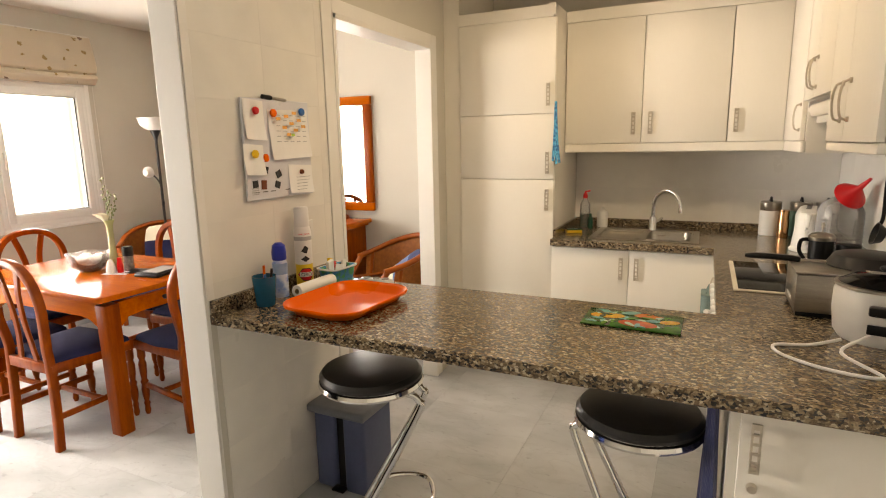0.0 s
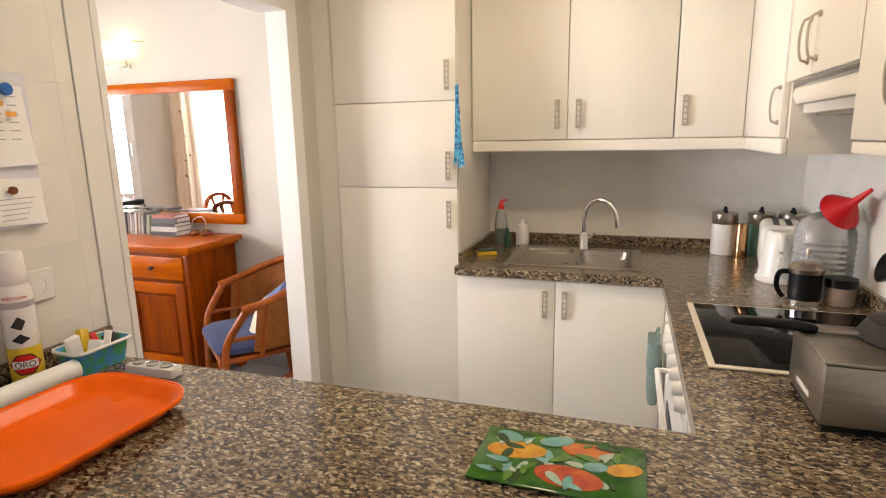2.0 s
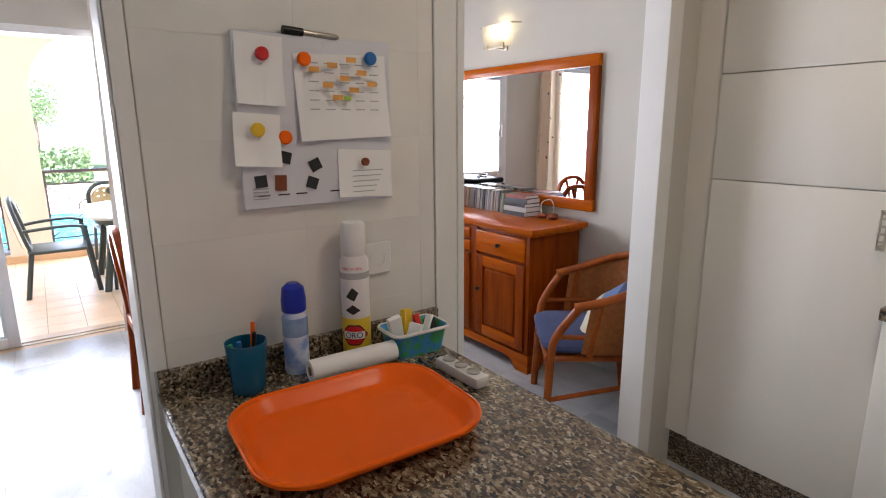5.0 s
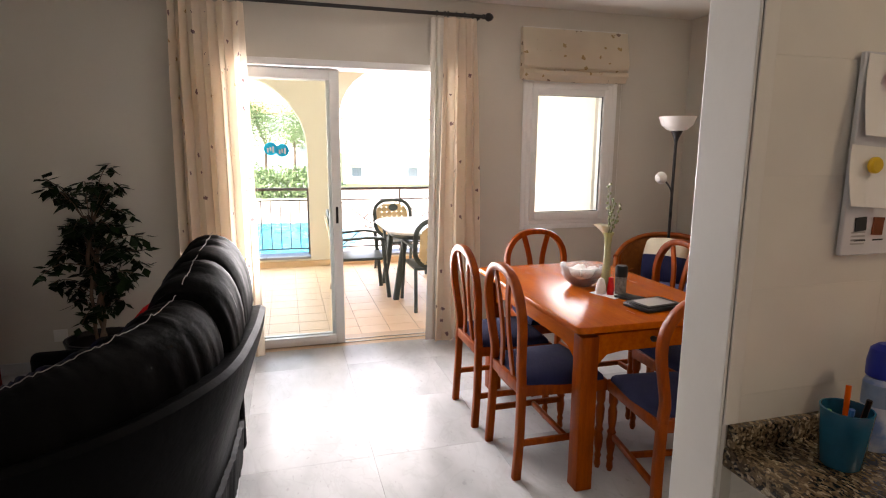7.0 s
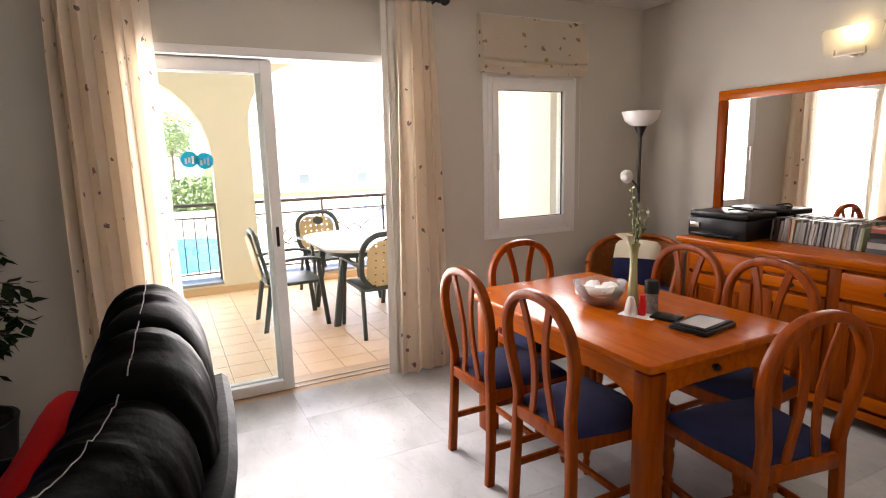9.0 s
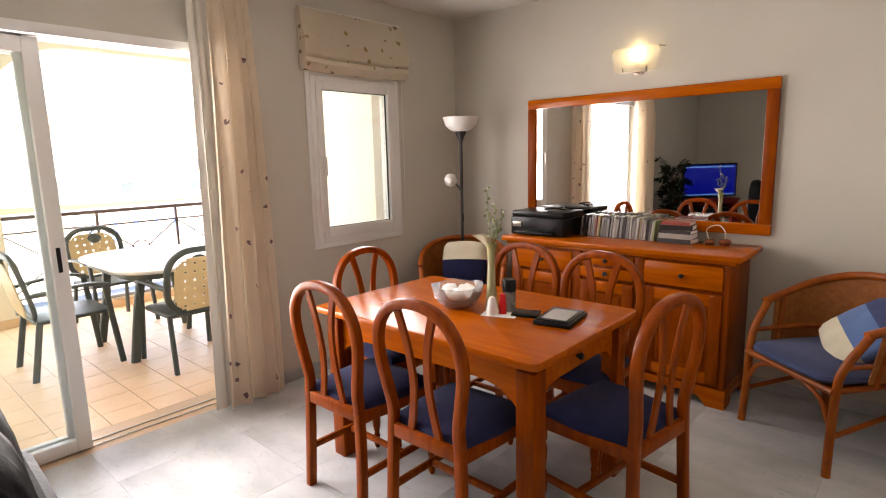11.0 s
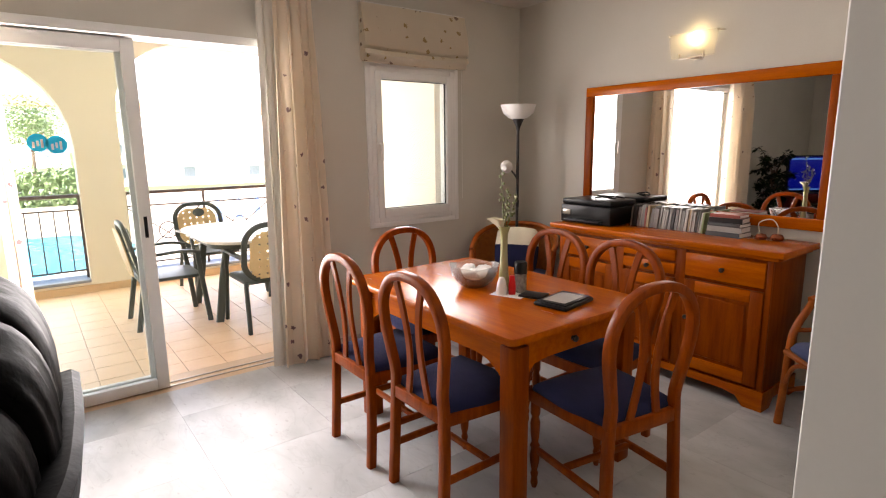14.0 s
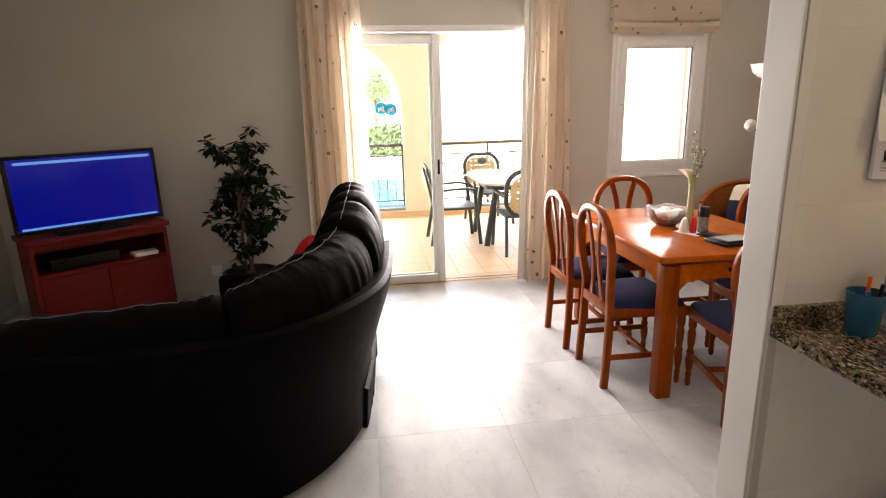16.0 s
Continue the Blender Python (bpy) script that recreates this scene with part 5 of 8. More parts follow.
def garden_chair():
    """Green resin armchair with a pierced cream back; faces local -y."""
    c = thing("garden_chair", "dark green resin garden armchair with pierced cream back", "garden chair", group="chairs on the balcony")
    for s in (-1, 1):
        part("leg", sweep([(s * 0.25, -0.26, 0), (s * 0.235, -0.22, 0.42), (s * 0.245, -0.20, 0.62)], rounded(0.04, 0.03, 0.01, 2), side=(1, 0, 0)), GREEN_PLASTIC, c)
        part("leg", sweep([(s * 0.23, 0.27, 0), (s * 0.215, 0.20, 0.42)], rounded(0.04, 0.03, 0.01, 2), side=(1, 0, 0)), GREEN_PLASTIC, c)
        part("armrest", sweep(smooth_path([(s * 0.245, -0.22, 0.62), (s * 0.26, -0.10, 0.645), (s * 0.25, 0.10, 0.635), (s * 0.225, 0.23, 0.62)], 4), rounded(0.025, 0.05, 0.01, 2), side=(1, 0, 0)), GREEN_PLASTIC, c)
    part("seat", plate(rounded(0.46, 0.46, 0.06, 5), 0.40, 0.43, bevel=0.01), GREEN_PLASTIC, c)
    rim = [(x, 0.205 + 0.10 * (z - 0.42) / 0.48, z) for x, z in [(p, 0.66 + q) for p, q in rounded(0.46, 0.46, 0.16, 8)]]
    part("back_frame", sweep(rim, rounded(0.045, 0.03, 0.01, 2), closed=True, side=(0, 1, 0)), GREEN_PLASTIC, c)
    bm = bmesh.new()
    cells, size = 27, 0.43 / 27
    corner = {}
    for i in range(cells):
        for j in range(cells):
            x, z = (i - 13) * size, (j - 13) * size
            over = math.hypot(max(abs(x) - 0.065, 0), max(abs(z) - 0.065, 0))
            if over > 0.140 or (i % 4 == 1 and j % 4 == 3 and over < 0.125):
                continue
            ring_of = []
            for du, dv in ((0, 0), (1, 0), (1, 1), (0, 1)):
                key = (i + du, j + dv)
                if key not in corner:
                    corner[key] = bm.verts.new(((key[0] - 13.5) * size, 0.004, 0.66 + (key[1] - 13.5) * size))
                ring_of.append(corner[key])
            bm.faces.new(ring_of)
    thicken(bm, 0.008)
    p = part("back_panel", bm, CREAM_PLASTIC, c, "pierced cream back panel", smooth=False)
    p.matrix_local = place((0, 0.157, 0)) @ pose(0, 0, 0, -11.8) @ place((0, 0, 0))
    part("emblem", plate([(x * 1.3, y) for x, y in arc(0, 0, 0.045, 0, 340, 16)], 0.0, 0.004, m=place((0, 0.245, 0.80)) @ pose(0, 0, 0, 78)), GREEN_PLASTIC, c)
    return c


g1 = garden_chair()
for ob in g1.children:
    for v in ob.data.vertices:
        v.co.z *= 0.95
g1.matrix_world = pose(-6.125, 1.325, -0.004, 0, 0, 180)
copy_thing(g1, pose(-5.55, 1.95, -0.004, 0, 0, -90))
copy_thing(g1, pose(-7.05, 1.92, -0.004, 0, 0, 96))
copy_thing(g1, pose(-6.05, 2.52, -0.004, 0, 0, 4))
gt = thing("garden_table", "oval white garden table with dark green resin legs", "garden table", place((-6.13, 1.97, -0.004)))
part("tabletop", plate(rounded(1.32, 0.84, 0.3, 8), 0.672, 0.70, bevel=0.012), WHITE_PLASTIC, gt, "white oval tabletop")
part("frame", plate(rounded(1.22, 0.74, 0.26, 8), 0.628, 0.671, bevel=0.005), GREEN_PLASTIC, gt)
for sx in (-1, 1):
    for sy in (-1, 1):
        part("leg", sweep([(sx * 0.36, sy * 0.34, 0), (sx * 0.33, sy * 0.28, 0.35), (sx * 0.36, sy * 0.24, 0.628)], rounded(0.06, 0.05, 0.015, 2), side=(1, 0, 0)), GREEN_PLASTIC, gt)

# grounds below
GZ = -3.2
GRASS = material("lawn", (0.05, 0.085, 0.02), (0.08, 0.11, 0.03), scale=0.4, rough=0.95, bump=0.6, bump_scale=12, fine=0.3)
PAVE = material("pale_paving", (0.46, 0.42, 0.36), (0.40, 0.36, 0.30), scale=0.6, rough=0.8, bump=0.3, bump_scale=8, fine=0.15)
LEAF = material("leaves", (0.13, 0.20, 0.08), (0.18, 0.25, 0.12), scale=3, rough=0.7, fine=0.3)
BARK = material("bark", (0.16, 0.11, 0.075), (0.11, 0.075, 0.05), scale=12, rough=0.9, bump=0.8, bump_scale=30)
POOL = material("pool_water", (0.004, 0.15, 0.25), (0.006, 0.19, 0.29), scale=0.8, rough=0.25, bump=0.15, bump_scale=6, fine=0.05, specular=0.2)
structure("ground", box(-1500, 600, -1500, 1500, GZ - 0.3, GZ), GRASS, "lawn and gardens around the flats", "ground")
structure("pavement", plate([(-14, -14), (-9, 14), (-30, 42), (-72, 42), (-66, -6), (-40, -22)], GZ + 0.002, GZ + 0.04), PAVE, "pale paved pool terrace", "pavement")
structure("water", plate([(-27, -7.0), (-25.5, -1.0), (-26.5, 3.0), (-31, 5.0), (-37, 2.5), (-38, -6), (-33, -10)], GZ + 0.042, GZ + 0.07), POOL, "turquoise swimming pool", "water")


def tree(x, y, h, spread, seed, label="leafy garden tree with an uneven crown"):
    rng = random.Random(seed)
    t = thing("tree", label, "tree", place((x, y, GZ)), group="garden trees")
    pts = smooth_path([(0, 0, 0), (0.1, 0.05, h * 0.25), (0.0, 0.15, h * 0.5), (0.12, 0.1, h * 0.7)], 3)
    bm = sweep(pts, ring(0.16, 8), side=(1, 0, 0), scale=[1.2 - 0.7 * i / (len(pts) - 1) for i in range(len(pts))])
    tips = []
    for i in range(9):
        a = rng.uniform(0, 6.28)
        p0 = Vector(pts[-1]) * rng.uniform(0.7, 1.0)
        p1 = Vector((math.cos(a) * spread * rng.uniform(0.3, 0.9), math.sin(a) * spread * rng.uniform(0.3, 0.9), h * rng.uniform(0.62, 0.97)))
        sweep([p0, p0.lerp(p1, 0.5) + Vector((0, 0, 0.2)), p1], ring(0.05, 5), bm, side=(0.3, 0.4, 0.7), scale=[1.2, 0.8, 0.3])
        tips += [p1, p0.lerp(p1, 0.6)]
    part("trunk", bm, BARK, t)
    verts, faces = [], []
    for c in tips:
        for k in range(150):
            d = Vector((rng.gauss(0, 1), rng.gauss(0, 1), rng.gauss(0, 0.7))) * spread * 0.26
            p = c + d
            u = Vector((rng.uniform(-1, 1), rng.uniform(-1, 1), rng.uniform(-0.6, 0.6))).normalized() * 0.13
            v = u.orthogonal().normalized() * 0.07
            n = len(verts)
            verts += [p - u, p + v, p + u, p - v]
            faces.append((n, n + 1, n + 2, n + 3))
    me = bpy.data.meshes.new("crown")
    me.from_pydata([tuple(v) for v in verts], [], faces)
    me.materials.append(LEAF)
    ob = new("crown", me)
    ob.parent = t


for x, y, h, s, seed in ((-60, 1.4, 9.3, 3.3, 1), (-61, -6.5, 9.8, 3.4, 3), (-66, -1.6, 10.5, 3.5, 5)):
    tree(x, y, h, s, seed)


def hedge(x0, x1, y0, y1, h, seed):
    rng = random.Random(seed)
    verts, faces = [], []
    for k in range(9000):
        p = Vector((rng.uniform(x0, x1), rng.uniform(y0, y1), rng.uniform(0, h) * (0.85 + 0.3 * noise.noise(Vector((rng.random(), k * 0.001, seed))))))
        u = Vector((rng.uniform(-1, 1), rng.uniform(-1, 1), rng.uniform(-1, 1))).normalized() * 0.2
        v = u.orthogonal().normalized() * 0.11
        n = len(verts)
        verts += [p - u, p + v, p + u, p - v]
        faces.append((n, n + 1, n + 2, n + 3))
    me = bpy.data.meshes.new("hedge")
    me.from_pydata([tuple(v) for v in verts], [], faces)
    me.materials.append(LEAF)
    ob = new("hedge", me)
    ob.location.z = GZ
    tagged(ob, "dense green hedge beside the pool terrace", "hedge", kind="stuff")


hedge(-59.0, -56.5, -16, 5.0, 3.4, 11)

WHITE_WALL = material("white_render", (0.84, 0.81, 0.75), (0.80, 0.77, 0.71), scale=0.3, rough=0.9, bump=0.2, bump_scale=10)
ROOF = material("clay_roof", (0.42, 0.19, 0.10), (0.34, 0.15, 0.08), scale=2, rough=0.85, bump=0.5, bump_scale=14)
DARKGLASS = material("far_window_glass", (0.30, 0.33, 0.36), (0.22, 0.25, 0.28), rough=0.12)


def flats(x, y, rz, w, d, storeys, bays):
    f = thing("apartment_building", "cream rendered apartment building with balconies and tiled roof", "building", pose(x, y, GZ, 0, 0, rz), group="flats around the gardens")
    h = storeys * 2.9 + 0.4
    part("wall", box(-d, 0, -w / 2, w / 2, 0, h), WHITE_WALL, f, smooth=False)
    bm = plate([(-d - 0.4, h), (0.5, h), (-d / 2, h + 1.7)], -w / 2 - 0.4, w / 2 + 0.4, m=pose(0, 0, 0, 90))
    part("roof", bm, ROOF, f, smooth=False)
    for s in range(storeys):
        for b in range(bays):
            yy = -w / 2 + w * (b + 0.5) / bays
            z = 0.9 + s * 2.9
            wn = part("window", box(0.0, 0.06, yy - 0.75, yy + 0.75, z, z + 1.5, bevel=0.02, seg=1), PVC, f, smooth=False)
            part("pane", box(0.061, 0.075, yy - 0.66, yy + 0.66, z + 0.1, z + 1.4), DARKGLASS, wn, smooth=False)
            if s and b % 2 == 0:
                part("balcony", box(0.02, 1.1, yy - 1.3, yy + 1.3, z - 0.95, z + 0.05), WHITE_WALL, f, smooth=False)


flats(-72, -8, 6, 26, 10, 3, 7)
flats(-78, 22, -14, 28, 10, 3, 7)
flats(-58, -38, 30, 24, 10, 4, 6)


def parasol(x, y, seed):
    p = thing("parasol", "closed blue parasol beside the pool", "parasol", place((x, y, GZ + 0.04)), group="pool parasols")
    part("pole", lathe([(0, 0), (0.03, 0), (0.03, 2.2), (0, 2.2)], 8), WHITE_PLASTIC, p)
    part("canopy", lathe([(0, 2.3), (0.06, 2.2), (0.13, 1.7), (0.18, 1.0), (0.05, 0.95), (0, 0.95)], 10), MID_BLUE, p)


for i in range(6):
    parasol(-30 - 0.4 * i, 8.2 + 1.1 * i, i)


# ---- sofa ----
def plan_line(points, n=8):
    return [Vector((p[0], p[1], 0)) for p in smooth_path([(x, y, 0) for x, y in points], n)]


def wave(k, seed, j=4):
    """Creases that run across a stuffed pad."""
    return 0.008 * noise.noise(Vector((k * 0.32 + seed * 5, j * 0.05, seed))) + 0.011 * noise.noise(Vector((k * 0.8 + seed, j * 0.11, seed * 3)))


def swath(line, profile, i0, i1, round_ends=True, wrinkle=0.0, seed=0.0):
    """Carries a profile [(inward, height)] along part of a plan line, ends pinched like a stuffed pad."""
    bm = bmesh.new()
    rings = []
    n = len(line)
    cu = sum(p[0] for p in profile(0.5)) / len(profile(0.5))
    for k in range(i0, i1 + 1):
        a, b = line[max(k - 1, 0)], line[min(k + 1, n - 1)]
        d = (b - a).normalized()
        inward = Vector((-d.y, d.x, 0))
        t = (k - i0) / (i1 - i0)
        prof = profile(t)
        cz = sum(p[1] for p in prof) / len(prof)
        s = 1.0
        if round_ends:
            e = min(t, 1 - t) * (i1 - i0) / 3
            s = min(1.0, 0.90 + 0.10 * math.sqrt(min(1.0, e / 1.5)))
        row = []
        for j, (u, z) in enumerate(prof):
            w = wrinkle / 0.016 * wave(k, seed, j) if wrinkle else 0.0
            row.append(bm.verts.new(line[k] + inward * (cu + (u - cu) * s + w) + Vector((0, 0, cz + (z - cz) * s + w))))
        rings.append(row)
    m = len(rings[0])
    for a, b in zip(rings, rings[1:]):
        for j in range(m):
            bm.faces.new((a[j], a[(j + 1) % m], b[(j + 1) % m], b[j]))
    bm.faces.new(rings[0][::-1])
    bm.faces.new(rings[-1])
    return bm


SOFA = plan_line([(-1.84, -1.95), (-1.84, -1.2), (-1.85, -0.55), (-1.90, -0.10), (-2.06, 0.16), (-2.36, 0.34), (-2.72, 0.40), (-3.12, 0.42)], 24)
sofa = thing("corner_sofa", "black leather corner sofa with pale stitching and high padded back", "sofa")
last = len(SOFA) - 1


def shell_profile(t):
    lean = 0.02 + 0.10 * min(1, t * 1.4)
    return [(0.04, 0.04), (0.03, 0.25), (0.005 - lean * 0.4, 0.5), (-lean * 0.8, 0.66), (-lean * 0.9, 0.735), (0.02 - lean * 0.9, 0.75), (0.08, 0.73), (0.16, 0.6), (0.20, 0.30), (0.22, 0.04)]


part("back_shell", swath(SOFA, shell_profile, 0, last, False), LEATHER, sofa, "smooth black leather back")


def pad_profile(z0, za, zb, out, thick):
    def f(t):
        z1 = za + (zb - za) * t
        pts = []
        for k in range(30):
            a = 2 * math.pi * k / 30
            c, s = math.cos(a), math.sin(a)
            u = math.copysign(abs(c) ** 0.85, c) * thick / 2
            z = math.copysign(abs(s) ** 0.9, s) * (z1 - z0) / 2
            pts.append((out + thick / 2 + u + (0.05 * (s < 0)) * abs(s), (z0 + z1) / 2 + z))
        return pts
    return f


for i0, i1, z1, z2, out, thick, seed in ((0, 39, 0.82, 0.82, -0.01, 0.27, 1.0), (39, 75, 0.82, 0.845, -0.01, 0.28, 2.0), (75, 132, 0.86, 0.955, -0.045, 0.30, 3.0), (132, 148, 0.985, 1.05, -0.065, 0.31, 4.0), (148, last, 1.055, 1.085, -0.06, 0.30, 5.0)):
    prof = pad_profile(0.50, z1, z2, out, thick)
    pad = part("back_cushion", swath(SOFA, prof, i0, i1, True, 0.016, seed), LEATHER, sofa, sharp=70)
    for off in (0.52,):
        pts = []
        for k in range(i0 + 1, i1):
            a, b = SOFA[max(k - 1, 0)], SOFA[min(k + 1, last)]
            d = (b - a).normalized()
            inward = Vector((-d.y, d.x, 0))
            pts.append(SOFA[k] + inward * (out + thick * off) + Vector((0, 0, z1 + (z2 - z1) * (k - i0) / (i1 - i0) + 0.003 + wave(k, seed, 8))))
        part("stitching", sweep(pts, ring(0.0014, 5)), STITCH, pad, "pale top stitching")
part("end_panel", box(-3.17, -3.11, -0.42, 0.41, 0.04, 0.60, bevel=0.03, seg=3), LEATHER, sofa)
for i0, i1, seed in ((3, 39, 5.0), (39, 75, 6.0), (75, 132, 7.0), (132, last, 8.0)):
    w0 = 0.80 if i0 != 75 else 0.62
    prof = lambda t: [(0.22, 0.30), (0.22, 0.44), (0.30, 0.47), (0.6 * w0, 0.47), (w0 - 0.05, 0.45), (w0, 0.40), (w0, 0.30)]
    part("seat_cushion", swath(SOFA, prof, i0, i1, True, 0.01, seed), LEATHER, sofa)
part("seat_base", swath(SOFA, lambda t: [(0.2, 0.05), (0.2, 0.30), (0.60, 0.30), (0.60, 0.05)], 0, last, False), LEATHER, sofa)
bm = swath(SOFA, lambda t: [(0.028, 0.0), (0.018, 0.12), (0.012, 0.20), (0.030, 0.21), (0.036, 0.12), (0.046, 0.0)], 128, last, False, 0.012, 9.0)
part("skirt", bm, LEATHER, sofa, "loose leather skirt")
RED = material("red_velvet", (0.48, 0.006, 0.008), (0.38, 0.005, 0.006), scale=8, rough=0.9, bump=0.3, bump_scale=300, specular=0.2)
single("throw_pillow", pillow(0.45, 0.45, 0.15, e=0.35, n=16, m=pose(-2.90, 0.0, 0.585, 58, 26, -14), crease=0.2), RED, "bright red pillow on the black sofa", "pillow", group="throw pillows")

# ---- television corner ----
CHERRY = material("red_brown_wood", (0.17, 0.010, 0.006), (0.12, 0.007, 0.004), scale=5, rough=0.5, bump=0.05, stretch=(0.6, 6, 6), coat=0.02, fine=0.2, specular=0.2)
TVM = pose(-4.075, -1.42, 0, 0, 0, math.degrees(math.atan2(-1.08 + 1.76, -4.35 + 3.80)))
tv = thing("television", "flat black television showing a bright blue screen", "television", TVM)
part("casing", box(-0.437, 0.437, 0.012, 0.05, 0.735, 1.225, bevel=0.008), BLACK, tv)
for a in ((-0.437, 0.437, 0.735, 0.757), (-0.437, 0.437, 1.203, 1.225), (-0.437, -0.415, 0.757, 1.203), (0.415, 0.437, 0.757, 1.203)):
    part("bezel", box(a[0], a[1], -0.004, 0.012, a[2], a[3], bevel=0.003), BLACK, tv)
SCREEN = material("lit_screen", (0.0, 0.0, 0.02), rough=0.2, emit=(0.002, 0.012, 0.62), strength=0.036)
SCREEN_BAR = material("lit_screen_bar", (0.0, 0.0, 0.02), rough=0.2, emit=(0.12, 0.35, 0.85), strength=0.10)
part("screen", box(-0.415, 0.415, 0.002, 0.010, 0.757, 1.203), SCREEN, tv, "glowing deep blue screen", smooth=False)
part("screen_bar", box(-0.38, 0.40, -0.001, 0.0015, 1.168, 1.186), SCREEN_BAR, tv, smooth=False)
part("screen_bar", box(-0.40, 0.40, -0.001, 0.0015, 0.762, 0.776), SCREEN_BAR, tv, smooth=False)
part("stand_neck", box(-0.05, 0.05, 0.02, 0.05, 0.722, 0.745), BLACK, tv, smooth=False)
part("stand_foot", plate(rounded(0.46, 0.22, 0.06, 5), 0.712, 0.722, m=place((0, 0.03, 0))), BLACK, tv)
st = thing("tv_cabinet", "red-brown wooden television cabinet with an open shelf", "cabinet", TVM)
D0, D1 = -0.10, 0.25
part("top", box(-0.43, 0.43, D0 - 0.02, D1, 0.682, 0.712, bevel=0.006), CHERRY, st)
part("side", box(-0.41, -0.385, D0, D1, 0.0, 0.682), CHERRY, st, smooth=False)
part("side", box(0.385, 0.41, D0, D1, 0.0, 0.682), CHERRY, st, smooth=False)
part("back", box(-0.385, 0.385, D1 - 0.012, D1, 0.05, 0.682), CHERRY, st, smooth=False)
part("shelf", box(-0.385, 0.385, D0 + 0.005, D1 - 0.012, 0.46, 0.485), CHERRY, st, smooth=False)
part("front_rail", box(-0.385, 0.385, D0 + 0.002, D0 + 0.02, 0.635, 0.682), CHERRY, st, smooth=False)
part("bottom", box(-0.385, 0.385, D0 + 0.005, D1 - 0.012, 0.05, 0.075), CHERRY, st, smooth=False)
for s in (-1, 1):
    d = part("door", box(min(0, s * 0.383) + 0.001, max(0, s * 0.383) - 0.001, D0 - 0.008, D0 + 0.012, 0.06, 0.46, bevel=0.004), CHERRY, st)
    part("knob", lathe([(0, 0.022), (0.011, 0.018), (0.006, 0.006), (0.008, 0), (0, 0)], 12, m=place((s * 0.05, D0 - 0.008, 0.29)) @ pose(0, 0, 0, 90)), BLACK_METAL, d)
single("media_box", box(-0.30, 0.10, D0 + 0.05, D0 + 0.30, 0.4855, 0.56, bevel=0.004, m=TVM), BLACK, "black media player on the cabinet shelf", "media player")
single("remote_box", box(0.18, 0.34, D0 + 0.02, D0 + 0.12, 0.4855, 0.512, bevel=0.003, m=TVM), WHITE_PLASTIC, "small white box on the cabinet shelf", "box")
single("socket", box(WEST, WEST + 0.01, -0.86, -0.78, 0.20, 0.28, bevel=0.003), WHITE_PLASTIC, "white wall socket near the plant", "socket")

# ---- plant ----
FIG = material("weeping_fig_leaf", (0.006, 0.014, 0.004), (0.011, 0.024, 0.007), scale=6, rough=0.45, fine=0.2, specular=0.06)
SOIL = material("dark_soil", (0.012, 0.009, 0.007), (0.02, 0.015, 0.011), rough=0.95, bump=0.8, bump_scale=60, specular=0.1)
plant = thing("potted_plant", "dark green weeping fig in a black pot", "potted plant", place((-4.28, -0.50, 0)))
part("pot", lathe([(0, 0), (0.13, 0), (0.16, 0.02), (0.19, 0.26), (0.2, 0.30), (0.185, 0.30), (0.175, 0.27), (0, 0.27)], 24), BLACK, plant, "black plastic pot")
part("soil", lathe([(0, 0.276), (0.1, 0.28), (0.174, 0.272)], 20), SOIL, plant)
rng = random.Random(7)
bm = bmesh.new()
twigs = []
for i in range(3):
    a = i * 2.1
    pts = [(0.03 * math.cos(a + k * 1.3), 0.03 * math.sin(a + k * 1.3), 0.27 + 0.13 * k) for k in range(7)]
    sweep(smooth_path(pts, 3), ring(0.011, 6), bm, side=(1, 0, 0))
for i in range(52):
    z = 0.40 + 0.86 * rng.random() ** 0.9
    a = rng.uniform(0, 6.28)
    reach = (0.10 + 0.17 * math.sin(min(1, (z - 0.3) / 0.75) * 2.6)) * rng.uniform(0.6, 1.15)
    p0 = Vector((0.02 * math.cos(a), 0.02 * math.sin(a), min(z, 1.02)))
    p2 = Vector((reach * math.cos(a), reach * math.sin(a), z + rng.uniform(-0.02, 0.12)))
    p1 = p0.lerp(p2, 0.55) + Vector((0, 0, 0.05))
    line = smooth_path([p0, p1, p2], 4)
    sweep(line, ring(0.003, 4), bm, side=(0.3, 0.2, 0.9))
    twigs.append(line)
part("stem", bm, BARK, plant)
verts, faces = [], []
for line in twigs:
    for k in range(3, len(line)):
        for q in range(3):
            p = line[k] + Vector((rng.uniform(-0.02, 0.02), rng.uniform(-0.02, 0.02), rng.uniform(-0.015, 0.015)))
            d = Vector((rng.uniform(-1, 1), rng.uniform(-1, 1), rng.uniform(-1.0, 0.3))).normalized() * rng.uniform(0.06, 0.105)
            s = d.cross(Vector((rng.uniform(-0.3, 0.3), rng.uniform(-0.3, 0.3), 1))).normalized() * d.length * 0.28
            n = Vector((0, 0, 0.004))
            i0 = len(verts)
            verts += [p, p + d * 0.45 + s, p + d, p + d * 0.45 - s, p + d * 0.45 - n]
            faces += [(i0, i0 + 1, i0 + 4), (i0 + 1, i0 + 2, i0 + 4), (i0 + 2, i0 + 3, i0 + 4), (i0 + 3, i0, i0 + 4)]
me = bpy.data.meshes.new("foliage")
me.from_pydata([tuple(v) for v in verts], [], faces)
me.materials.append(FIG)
ob = new("foliage", me)
ob.parent = plant

